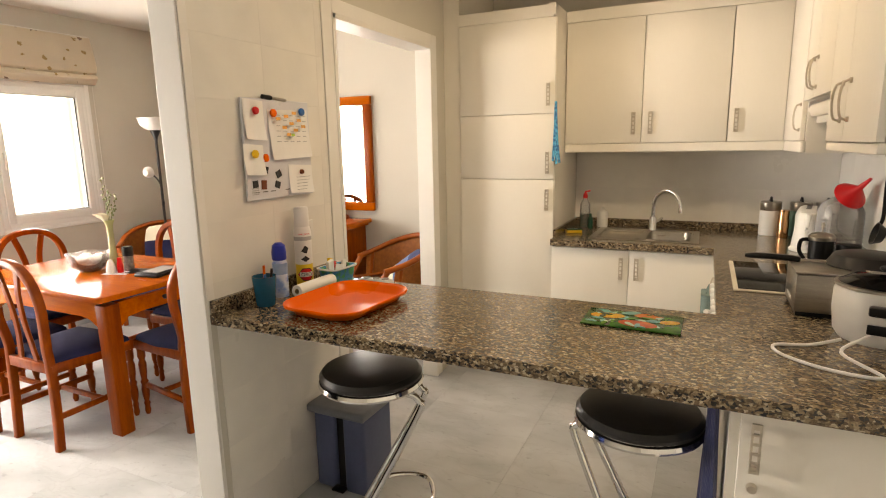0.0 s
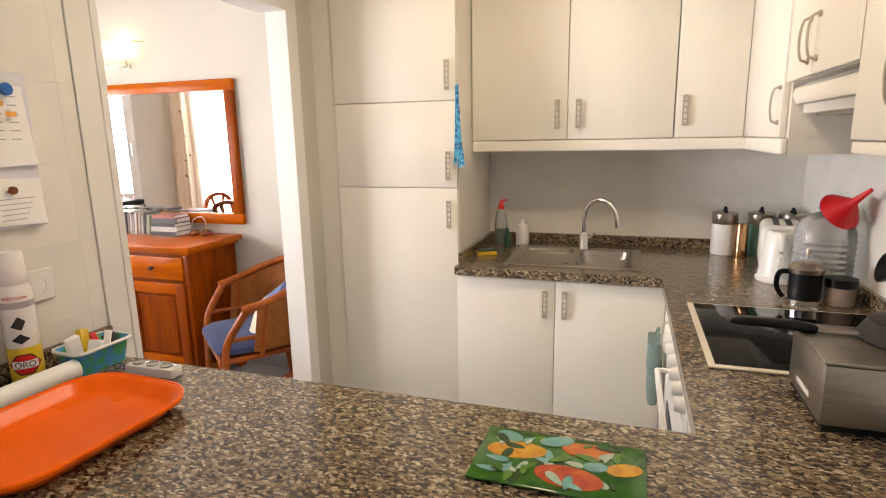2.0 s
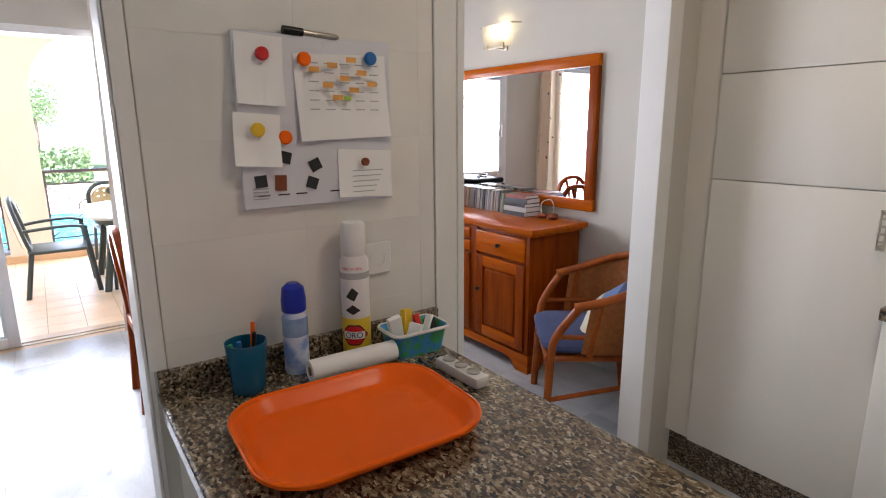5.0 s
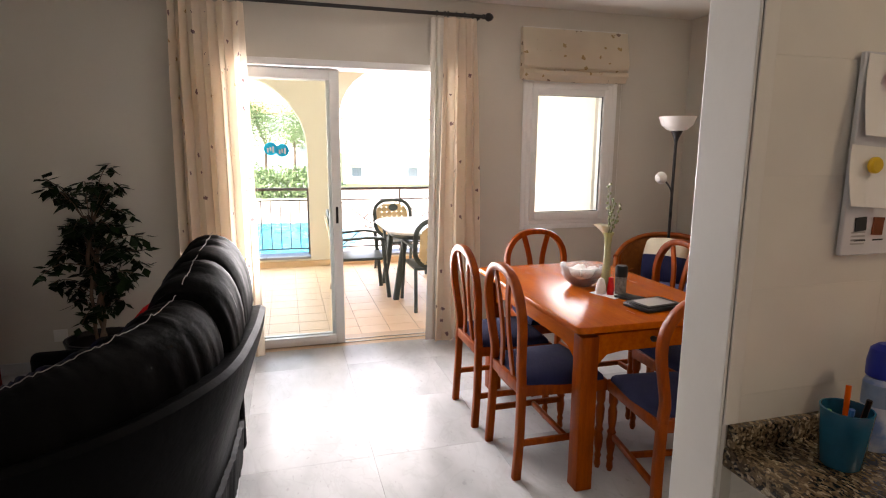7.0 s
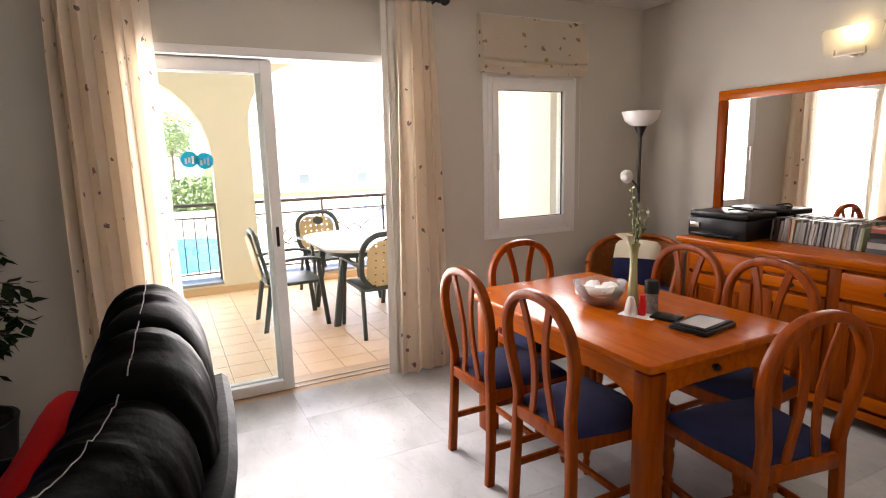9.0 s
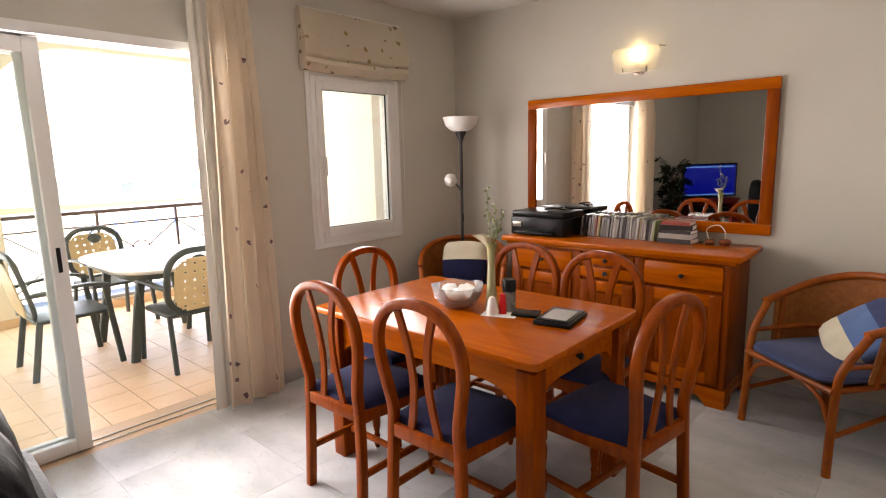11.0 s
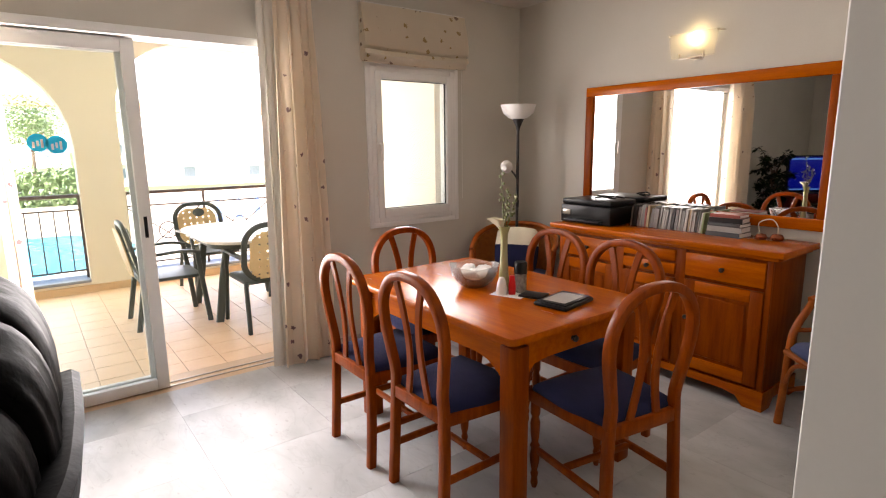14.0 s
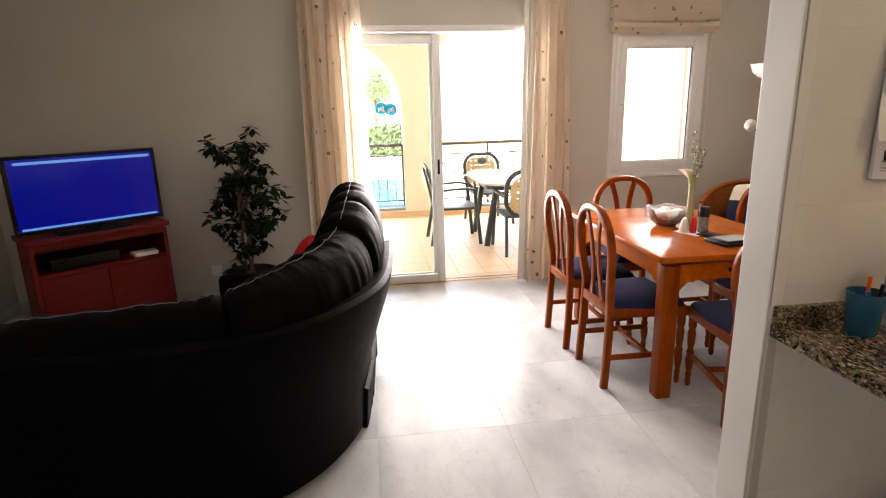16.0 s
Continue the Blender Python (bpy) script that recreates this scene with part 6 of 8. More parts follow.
# ---- floor lamp ----
OPAL = material("opal_glass", (0.80, 0.78, 0.74), (0.76, 0.74, 0.70), rough=0.3, fine=0.02)
fl = thing("floor_lamp", "black floor lamp with white bowl shade and reading arm", "floor lamp", place((-4.25, 3.54, 0)))
part("base", lathe([(0, 0), (0.135, 0), (0.135, 0.012), (0.03, 0.025), (0.012, 0.05), (0, 0.05)], 28), BLACK_METAL, fl)
part("pole", lathe([(0, 0.03), (0.0115, 0.03), (0.0115, 1.56), (0, 1.56)], 12), BLACK_METAL, fl)
part("shade_holder", lathe([(0.0115, 1.52), (0.02, 1.55), (0.05, 1.615), (0, 1.60)], 20), BLACK_METAL, fl)
part("shade", lathe([(0.03, 1.60), (0.075, 1.615), (0.115, 1.65), (0.135, 1.71), (0.13, 1.71), (0.108, 1.655), (0.07, 1.622), (0.0, 1.612)], 32), OPAL, fl, "white bowl shade")
arm = smooth_path([(0, 0, 1.08), (0.02, -0.03, 1.16), (-0.03, -0.06, 1.235)], 5)
part("reading_arm", tube(arm, 0.007, 8), BLACK_METAL, fl)
part("reading_shade", lathe([(0.0, 0.06), (0.022, 0.055), (0.035, 0.03), (0.05, 0.0), (0.046, 0.0), (0.03, 0.03), (0, 0.05)], 20, m=place((-0.045, -0.075, 1.245)) @ pose(0, 0, 0, 95, 0, 25)), OPAL, fl, "small white reading shade")
part("switch", box(0.006, 0.022, -0.02, 0.0, 0.93, 0.99, bevel=0.004), BLACK, fl)
part("cable", tube(smooth_path([(0.012, -0.01, 1.1), (0.03, -0.03, 1.02), (0.016, -0.012, 0.96), (0.03, -0.02, 0.6), (0.02, 0.02, 0.1)], 5), 0.003, 6), BLACK, fl)

# ---- on the sideboard ----
SBZ = 0.872
pr = thing("printer", "black inkjet printer with closed scanner lid", "printer", place((-3.56, 3.64, SBZ)))
part("body", box(-0.21, 0.21, -0.14, 0.16, 0.0, 0.125, bevel=0.012), BLACK, pr)
part("lid", box(-0.205, 0.205, -0.13, 0.155, 0.127, 0.165, bevel=0.01), BLACK, pr)
part("paper_tray", box(-0.15, 0.15, -0.19, -0.13, 0.018, 0.03, bevel=0.003), BLACK, pr)
part("panel", box(-0.19, -0.12, -0.146, -0.139, 0.055, 0.09, bevel=0.002), STEEL, pr)
single("cable_pile", tube(smooth_path([(-3.55, 3.60, SBZ + 0.173), (-3.48, 3.58, SBZ + 0.185), (-3.42, 3.64, SBZ + 0.173), (-3.46, 3.70, SBZ + 0.18), (-3.40, 3.72, SBZ + 0.173)], 6), 0.006, 6), BLACK, "black cable lying on the printer lid", "cable")
CD_COLOURS = [material("case_grey", (0.22, 0.21, 0.20), rough=0.3), material("case_dark", (0.03, 0.028, 0.028), rough=0.3), material("case_white", (0.42, 0.40, 0.37), rough=0.3), material("case_tan", (0.42, 0.32, 0.17), rough=0.3), material("case_red", (0.30, 0.06, 0.04), rough=0.35), material("case_green", (0.22, 0.26, 0.12), rough=0.35)]
rng = random.Random(3)
x = -3.325
i = 0
while x < -2.82:
    w = rng.choice((0.0105, 0.0105, 0.014, 0.02))
    h = rng.choice((0.125, 0.125, 0.14, 0.142))
    tilt = rng.uniform(2, 9)
    m = rng.choice((0, 0, 1, 1, 2, 2, 3, 4, 5, 0))
    single("disc_case", box(0, w - 0.001, 0, 0.125 + rng.uniform(-0.01, 0.01), 0, h, bevel=0.001, seg=1, m=pose(x, 3.685 + rng.uniform(-0.006, 0.006), SBZ + 0.001, 0, tilt, 0)), CD_COLOURS[m], "thin plastic disc case standing on the sideboard", "disc case", group="disc cases on the sideboard")
    x += w + 0.0016
    i += 1
z = SBZ
for k, (w, d, h, m) in enumerate(((0.20, 0.14, 0.028, 1), (0.195, 0.135, 0.03, 2), (0.19, 0.13, 0.022, 1), (0.185, 0.13, 0.03, 1), (0.17, 0.125, 0.02, 4))):
    b = thing("book", "paperback book lying in a stack on the sideboard", "book", pose(-2.69, 3.73, z, 0, 0, (-3, 4, -2, 6, 1)[k]), group="stacked books")
    part("pages", box(-w / 2 + 0.004, w / 2 - 0.004, -d / 2 + 0.001, d / 2 - 0.003, 0.002, h - 0.003), PAPER, b, smooth=False)
    part("cover", merge(box(-w / 2, w / 2, -d / 2, d / 2, 0, 0.002), merge(box(-w / 2, w / 2, -d / 2, d / 2, h - 0.003, h - 0.0005), box(-w / 2, w / 2, -d / 2 - 0.001, -d / 2 + 0.001, 0, h - 0.0005))), CD_COLOURS[m], b, smooth=False)
    z += h
COPPER = material("copper_brown", (0.32, 0.10, 0.05), (0.24, 0.07, 0.03), rough=0.25, metal=0.6)
wl2 = thing("castanets", "brown wooden ornament with a loop on the sideboard", "ornament", place((-2.46, 3.72, SBZ)))
part("shell", lathe([(0, 0), (0.025, 0.004), (0.032, 0.018), (0.022, 0.032), (0, 0.036)], 16, (-0.045, 0, 0)), COPPER, wl2)
part("shell", lathe([(0, 0), (0.028, 0.004), (0.035, 0.02), (0.024, 0.036), (0, 0.04)], 16, (0.035, 0.01, 0)), COPPER, wl2)
part("loop", tube(smooth_path([(-0.05, 0, 0.03), (-0.07, 0.02, 0.09), (-0.01, 0.03, 0.115), (0.03, 0.02, 0.08), (0.035, 0.01, 0.035)], 5), 0.003, 6), CREAM_CLOTH, wl2)

# ---- on the dining table ----
GLASSWARE = pane_material("table_glass", (0.97, 0.98, 0.98))
n, l = GLASSWARE.node_tree.nodes, GLASSWARE.node_tree.links
n["Fresnel"].inputs[0].default_value = 1.4
milk, both = n.new("ShaderNodeBsdfDiffuse"), n.new("ShaderNodeMixShader")
milk.inputs[0].default_value, both.inputs[0].default_value = (0.86, 0.85, 0.86, 1), 0.16
l.new(n["Mix Shader"].outputs[0], both.inputs[1])
l.new(milk.outputs[0], both.inputs[2])
l.new(both.outputs[0], n["Material Output"].inputs[0])
bw = thing("glass_bowl", "clear glass bowl with a wavy rim, full of crumpled white packets", "bowl", place((-3.10, 2.12, 0.75)))
bm = lathe([(0, 0.0), (0.05, 0.0), (0.056, 0.004), (0.090, 0.030), (0.110, 0.066), (0.117, 0.104), (0.113, 0.104), (0.105, 0.066), (0.085, 0.034), (0.045, 0.008), (0, 0.008)], 48)
for v in bm.verts:
    if v.co.z > 0.09:
        a = math.atan2(v.co.y, v.co.x)
        v.co.z += 0.004 * math.cos(5 * a)
        v.co.x *= 1 + 0.03 * math.cos(5 * a)
        v.co.y *= 1 + 0.03 * math.cos(5 * a)
part("glass", bm, GLASSWARE, bw)
for k in range(13):
    a = k * 1.15
    r = (0.0, 0.045, 0.062)[min(k, 1) + (k > 6)]
    part("packet", pillow(0.085, 0.07, 0.04, e=0.5, n=8, m=pose(r * math.cos(a), r * math.sin(a), (0.034 if k < 4 else 0.064) + 0.005 * (k % 3), 14 * math.sin(k), 12 * math.cos(k), k * 40), crease=0.6, seed=k), PAPER, bw)
vs = thing("vase", "slim pale green vase with a pointed flared lip and wilting sprigs", "vase", place((-2.945, 2.165, 0.75)))
VASE = material("pale_green_glass", (0.38, 0.42, 0.16), (0.60, 0.58, 0.36), scale=9, rough=0.15, stretch=(1, 1, 0.4))
n, l = VASE.node_tree.nodes, VASE.node_tree.links
thin, both = n.new("ShaderNodeBsdfTranslucent"), n.new("ShaderNodeMixShader")
both.inputs[0].default_value, thin.inputs[0].default_value = 0.4, (0.62, 0.64, 0.36, 1)
l.new(n["Principled BSDF"].outputs[0], both.inputs[1])
l.new(thin.outputs[0], both.inputs[2])
l.new(both.outputs[0], n["Material Output"].inputs[0])
prof = [(0, 0), (0.027, 0), (0.028, 0.01), (0.024, 0.06), (0.019, 0.12), (0.016, 0.19), (0.016, 0.24), (0.019, 0.275), (0.028, 0.30), (0.026, 0.30), (0.017, 0.275), (0.014, 0.24), (0.014, 0.19), (0.017, 0.12), (0.022, 0.06), (0.02, 0.012), (0, 0.012)]
part("body", lathe(prof, 24), VASE, vs)
STEM = material("green_stem", (0.15, 0.18, 0.05), (0.11, 0.13, 0.04), rough=0.6)
PETAL = material("cream_petal", (0.74, 0.72, 0.58), (0.64, 0.62, 0.44), rough=0.6)
for k, (tx, ty, tz, turn) in enumerate(((-0.022, -0.018, 0.335, 215),)):
    bm = bmesh.new()
    rows = []
    for j in range(7):
        q = j / 6
        r = 0.004 + 0.026 * q ** 1.6
        rows.append([bm.verts.new((r * math.cos(2 * math.pi * i / 14) + 0.02 * q ** 2 * (i in (13, 0, 1)), r * math.sin(2 * math.pi * i / 14), -0.075 + 0.075 * q + 0.016 * q * math.cos(2 * math.pi * i / 14))) for i in range(14)])
    for a, b in zip(rows, rows[1:]):
        for i in range(14):
            bm.faces.new((a[i], a[(i + 1) % 14], b[(i + 1) % 14], b[i]))
    bmesh.ops.transform(bm, matrix=pose(tx, ty, tz, 0, 18, turn), verts=bm.verts)
    part("calla_flower", bm, PETAL, vs, "cream calla flower with a pointed tip")
rng = random.Random(5)
for k, (tx, ty, tz) in enumerate(((-0.02, 0.0, 0.53), (0.005, 0.015, 0.47), (0.05, 0.03, 0.44), (-0.03, 0.02, 0.42), (0.035, -0.01, 0.40), (0.02, 0.02, 0.36))):
    line = smooth_path([(0.004 * math.cos(k), 0.004 * math.sin(k), 0.05), (tx * 0.15, ty * 0.15, 0.26), (tx * 0.6, ty * 0.6, 0.26 + (tz - 0.26) * 0.6), (tx, ty, tz)], 5)
    stem = part("sprig", sweep(line, ring(0.0017, 5), side=(0.4, 0.6, 0.3)), STEM, vs)
    for q in range(7):
        at = line[len(line) - 1 - int(q * 0.9)] + Vector((rng.uniform(-0.010, 0.010), rng.uniform(-0.010, 0.010), rng.uniform(-0.008, 0.008)))
        part("bud", pillow(0.010, 0.009, 0.013, n=4, m=place(at)), PETAL if q == 0 and k < 3 else STEM, stem)
single("paper_napkin", box(-0.075, 0.075, -0.055, 0.055, 0, 0.002, m=pose(-2.885, 2.15, 0.7503, 0, 0, 20)), PAPER, "white paper mat under the shakers", "paper mat", smooth=False)
RED_PLASTIC = material("red_plastic", (0.68, 0.010, 0.014), (0.60, 0.008, 0.012), rough=0.35)
ss = thing("salt_shaker", "white ceramic salt shaker with red mark", "salt shaker", place((-2.905, 2.115, 0.7525)))
part("body", lathe([(0, 0), (0.024, 0), (0.026, 0.02), (0.018, 0.06), (0.011, 0.075), (0, 0.08)], 20), WHITE_PLASTIC, ss)
single("red_shaker", lathe([(0, 0), (0.016, 0), (0.017, 0.04), (0.012, 0.07), (0.012, 0.085), (0, 0.088)], 16, (-2.875, 2.15, 0.7525)), RED_PLASTIC, "small red shaker beside the vase", "shaker")
pm = thing("pepper_mill", "clear pepper mill with black top", "pepper mill", place((-2.882, 2.21, 0.7525)) @ Matrix.Scale(1.15, 4))
part("jar", lathe([(0, 0), (0.024, 0), (0.024, 0.075), (0, 0.075)], 20), material("pepper_glass", (0.30, 0.28, 0.26), (0.14, 0.13, 0.12), scale=90, rough=0.15), pm)
part("top", lathe([(0.0, 0.075), (0.026, 0.075), (0.026, 0.115), (0.022, 0.122), (0, 0.122)], 20), BLACK, pm)
single("wallet", box(-0.055, 0.055, -0.045, 0.045, 0, 0.012, bevel=0.004, m=pose(-2.79, 2.20, 0.7503, 0, 0, 20)), BLACK, "black leather wallet on the table", "wallet")
tb = thing("tablet", "tablet in an open black case on the table", "tablet", pose(-2.636, 2.222, 0.7503, 0, 0, 99))
part("case", box(-0.11, 0.11, -0.078, 0.078, 0, 0.018, bevel=0.006), BLACK, tb)
part("bezel", box(-0.100, 0.100, -0.069, 0.069, 0.018, 0.024, bevel=0.003), BLACK, tb)
part("screen", box(-0.080, 0.072, -0.052, 0.052, 0.0242, 0.0250), material("grey_reader_screen", (0.42, 0.40, 0.38), rough=0.35), tb, "pale grey screen", smooth=False)


# ---- kitchen ceiling lamp, added out of view to brighten the kitchen ----
cl = thing("ceiling_lamp", "added round white ceiling lamp, out of view, that brightens the kitchen", "ceiling lamp", place((-0.30, 2.40, CEILING)))
part("base", lathe([(0, 0), (0.16, 0), (0.16, -0.02), (0, -0.02)], 32), WHITE_PLASTIC, cl)
part("dome", lathe([(0.15, -0.02), (0.14, -0.05), (0.09, -0.08), (0, -0.09)], 32), material("added_glow_dome", (0.8, 0.75, 0.65), emit=(1.0, 0.80, 0.52), strength=0.8), cl, "added glowing opal dome")
# fill light for the units; the fitting above is added to carry it
kl = new("kitchen_light", bpy.data.lights.new("kitchen_light", "AREA"))
kl.data.shape, kl.data.size, kl.data.energy, kl.data.color = "DISK", 0.30, 0.78, (1.0, 0.83, 0.58)
kl.location = (-0.30, 2.40, CEILING - 0.10)

# ---- noticeboard ----
INK = material("dark_ink", (0.02, 0.02, 0.022), rough=0.6)
GREY_INK = material("grey_ink", (0.45, 0.45, 0.46), rough=0.8)
ORANGE = material("orange_plastic", (0.92, 0.14, 0.001), (0.86, 0.125, 0.001), scale=4, rough=0.28, fine=0.04, specular=0.18)
ORANGE_INK = material("orange_mark", (0.85, 0.42, 0.10), rough=0.8)
YELLOW = material("yellow_plastic", (0.80, 0.52, 0.02), rough=0.35)
BLUE_PL = material("blue_plastic", (0.02, 0.16, 0.50), rough=0.35)
WX = PX1 + 0.0055
BM = Matrix(((0, 0, 1, WX), (1, 0, 0, 0), (0, 1, 0, 0), (0, 0, 0, 1)))


def on_wall(u0, u1, v0, v1, t0, t1, turn=0.0, bevel=0.0, curl=0.0):
    """A plate on the partition's kitchen side: u along y, v up, t out of the wall."""
    cu, cv = (u0 + u1) / 2, (v0 + v1) / 2
    if not curl:
        return box(-(u1 - u0) / 2, (u1 - u0) / 2, -(v1 - v0) / 2, (v1 - v0) / 2, t0, t1, bevel=bevel, seg=1, m=BM @ place((cu, cv, 0)) @ pose(0, 0, 0, 0, 0, turn))
    bm = bmesh.new()
    n = 8
    rows = []
    for j in range(n + 1):
        v = -(v1 - v0) / 2 + (v1 - v0) * j / n
        rows.append([bm.verts.new((-(u1 - u0) / 2 + (u1 - u0) * i / n, v, t0 + curl * ((1 - j / n) ** 2) * (0.4 + 0.6 * abs(2 * i / n - 1)))) for i in range(n + 1)])
    for a, b in zip(rows, rows[1:]):
        for i in range(n):
            bm.faces.new((a[i], a[i + 1], b[i + 1], b[i]))
    thicken(bm, t1 - t0)
    bmesh.ops.transform(bm, matrix=BM @ place((cu, cv, 0)) @ pose(0, 0, 0, 0, 0, turn), verts=bm.verts)
    return bm


nb = thing("noticeboard", "white magnetic noticeboard hanging on the kitchen wall", "noticeboard")
part("board", on_wall(1.607, 1.962, 1.255, 1.612, 0.002, 0.012, bevel=0.002), material("grey_white_board", (0.70, 0.70, 0.74), (0.66, 0.66, 0.70), rough=0.3, fine=0.02), nb)
for u in (1.637, 1.68, 1.72, 1.80):
    part("printed_line", on_wall(u, u + 0.025, 1.281, 1.284, 0.0122, 0.0126), INK, nb, smooth=False)
for k in range(4):
    part("printed_line", on_wall(1.627, 1.66, 1.296 - 0.007 * k, 1.299 - 0.007 * k, 0.0122, 0.0126), GREY_INK, nb, smooth=False)


def sheet(u0, u1, v0, v1, turn, t, label, curl=0.018):
    s = thing("paper_sheet", label, "paper", group="papers on the noticeboard")
    part("page", on_wall(u0, u1, v0, v1, t, t + 0.0006, turn, curl=curl), PAPER, s)
    return s


s1 = sheet(1.609, 1.706, 1.468, 1.606, -3, 0.014, "blank white paper sheet held by a red magnet")
s2 = sheet(1.732, 1.952, 1.398, 1.578, 2, 0.014, "white calendar sheet marked in orange", 0.012)
for i in range(5):
    for j in range(6):
        u, v = 1.757 + 0.036 * i, 1.555 - 0.019 * j
        part("printed_line", on_wall(u, u + 0.022, v, v + 0.0025, 0.0272, 0.0276), GREY_INK, s2, smooth=False)
for u, v in ((1.757, 1.538), (1.80, 1.548), (1.845, 1.561), (1.87, 1.535), (1.828, 1.522), (1.788, 1.507), (1.85, 1.498), (1.895, 1.512), (1.81, 1.481)):
    part("orange_mark", on_wall(u, u + 0.024, v, v + 0.011, 0.028, 0.0284), ORANGE_INK, s2, smooth=False)
part("green_mark", on_wall(1.836, 1.854, 1.481, 1.49, 0.028, 0.0284), material("green_mark", (0.45, 0.62, 0.10), rough=0.8), s2, smooth=False)
s3 = sheet(1.594, 1.690, 1.345, 1.452, -4, 0.016, "blank white note held by a yellow magnet")
s4 = sheet(1.820, 1.958, 1.264, 1.372, -3, 0.014, "white paper sheet with faint writing held by a dark magnet", 0.012)
for k in range(5):
    part("printed_line", on_wall(1.85, 1.93 - 0.006 * k, 1.325 - 0.012 * k, 1.327 - 0.012 * k, 0.0275, 0.0279), GREY_INK, s4, smooth=False)
for u, v, r, mat, t, lab in ((1.663, 1.568, 0.0135, RED_PLASTIC, 0.020, "red"), (1.751, 1.563, 0.0145, ORANGE, 0.020, "orange"), (1.908, 1.573, 0.0145, BLUE_PL, 0.020, "blue"), (1.642, 1.419, 0.0145, YELLOW, 0.024, "yellow"), (1.702, 1.403, 0.0145, ORANGE, 0.014, "orange"), (1.885, 1.345, 0.0095, COPPER, 0.022, "dark")):
    single("magnet", lathe([(0, 0.009), (r * 0.8, 0.009), (r, 0.006), (r, 0), (0, 0)], 20, m=BM @ place((u, v, t))), mat, "round %s magnet on the noticeboard" % lab, "magnet", group="magnets on the noticeboard")
for u, v, turn, mat in ((1.700, 1.361, -15, INK), (1.767, 1.343, 25, INK), (1.758, 1.304, -20, INK), (1.645, 1.313, 4, INK), (1.687, 1.304, -3, COPPER)):
    single("photo_magnet", on_wall(u - 0.0125, u + 0.0125, v - 0.0125, v + 0.0125 + 0.008 * (mat is COPPER), 0.0125, 0.015, turn), mat, "small square picture magnet on the noticeboard", "magnet", group="magnets on the noticeboard", smooth=False)
pen = thing("marker_pen", "black marker pen lying on top of the noticeboard", "marker pen", BM @ pose(1.775, 1.616, 0.012, 0, 90, 0) @ pose(0, 0, 0, 3))
part("body", lathe([(0, -0.02), (0.006, -0.02), (0.006, 0.055), (0.003, 0.062), (0, 0.063)], 12), STEEL, pen)
part("cap", lathe([(0, -0.065), (0.0085, -0.063), (0.0085, -0.02), (0, -0.02)], 12), BLACK, pen)

sk = thing("wall_socket", "cream wall socket on the tiled kitchen wall", "socket")
part("plate", on_wall(1.876, 1.956, 1.068, 1.148, 0.001, 0.009, bevel=0.003), WHITE_PLASTIC, sk)
part("socket_well", lathe([(0.020, 0.0095), (0.019, 0.004), (0, 0.004)], 22, m=BM @ place((1.916, 1.108, 0.0))), CD_COLOURS[0], sk)
for k in (-1, 1):
    part("socket_hole", lathe([(0.003, 0.0046), (0, 0.0046)], 10, m=BM @ place((1.916 + k * 0.009, 1.108, 0.0))), BLACK, sk)

# ---- things on the bar ----
T0 = TOP + 0.0005
tray = thing("tray", "bright orange rounded plastic serving tray", "tray", pose(-0.962, 1.668, T0, 0, 0, -3))
bm = bmesh.new()
rings = []
for w, h, r, z in ((0.01, 0.01, 0.004, 0.003), (0.24, 0.32, 0.06, 0.003), (0.262, 0.345, 0.07, 0.008), (0.285, 0.37, 0.08, 0.028), (0.30, 0.388, 0.085, 0.034), (0.312, 0.40, 0.09, 0.031), (0.312, 0.40, 0.09, 0.026), (0.296, 0.383, 0.085, 0.028), (0.28, 0.365, 0.08, 0.02), (0.258, 0.34, 0.07, 0.003), (0.24, 0.32, 0.06, 0.0), (0.01, 0.01, 0.004, 0.0)):
    rings.append([bm.verts.new((x, y, z)) for x, y in rounded(w, h, r, 8)])
for a, b in zip(rings, rings[1:]):
    for i in range(len(a)):
        j = (i + 1) % len(a)
        bm.faces.new((a[i], a[j], b[j], b[i]))
bm.faces.new(rings[0])
bm.faces.new(rings[-1][::-1])
part("body", bm, ORANGE, tray, sharp=60)
part("rim", sweep([(x, y, 0.0325) for x, y in rounded(0.309, 0.397, 0.089, 8)], ring(0.0036, 8), closed=True), ORANGE, tray, "rolled glossy rim")

cb = thing("chopping_board", "glass chopping board printed with fruit and leaves", "chopping board", pose(-0.046, 1.842, T0, 0, 0, -1))
part("glass", box(-0.14, 0.14, -0.083, 0.083, 0.002, 0.007, bevel=0.002), material("leaf_print", (0.018, 0.09, 0.012), (0.05, 0.17, 0.02), scale=30, rough=0.12, fine=0.3), cb)
PR = [material("print_orange", (0.55, 0.20, 0.02), (0.50, 0.06, 0.01), scale=45, rough=0.12), material("print_red", (0.52, 0.10, 0.02), (0.34, 0.03, 0.01), scale=45, rough=0.12), material("print_yellow", (0.66, 0.40, 0.03), (0.50, 0.20, 0.02), scale=45, rough=0.12), material("print_teal", (0.10, 0.28, 0.26), (0.2, 0.4, 0.36), scale=25, rough=0.12)]
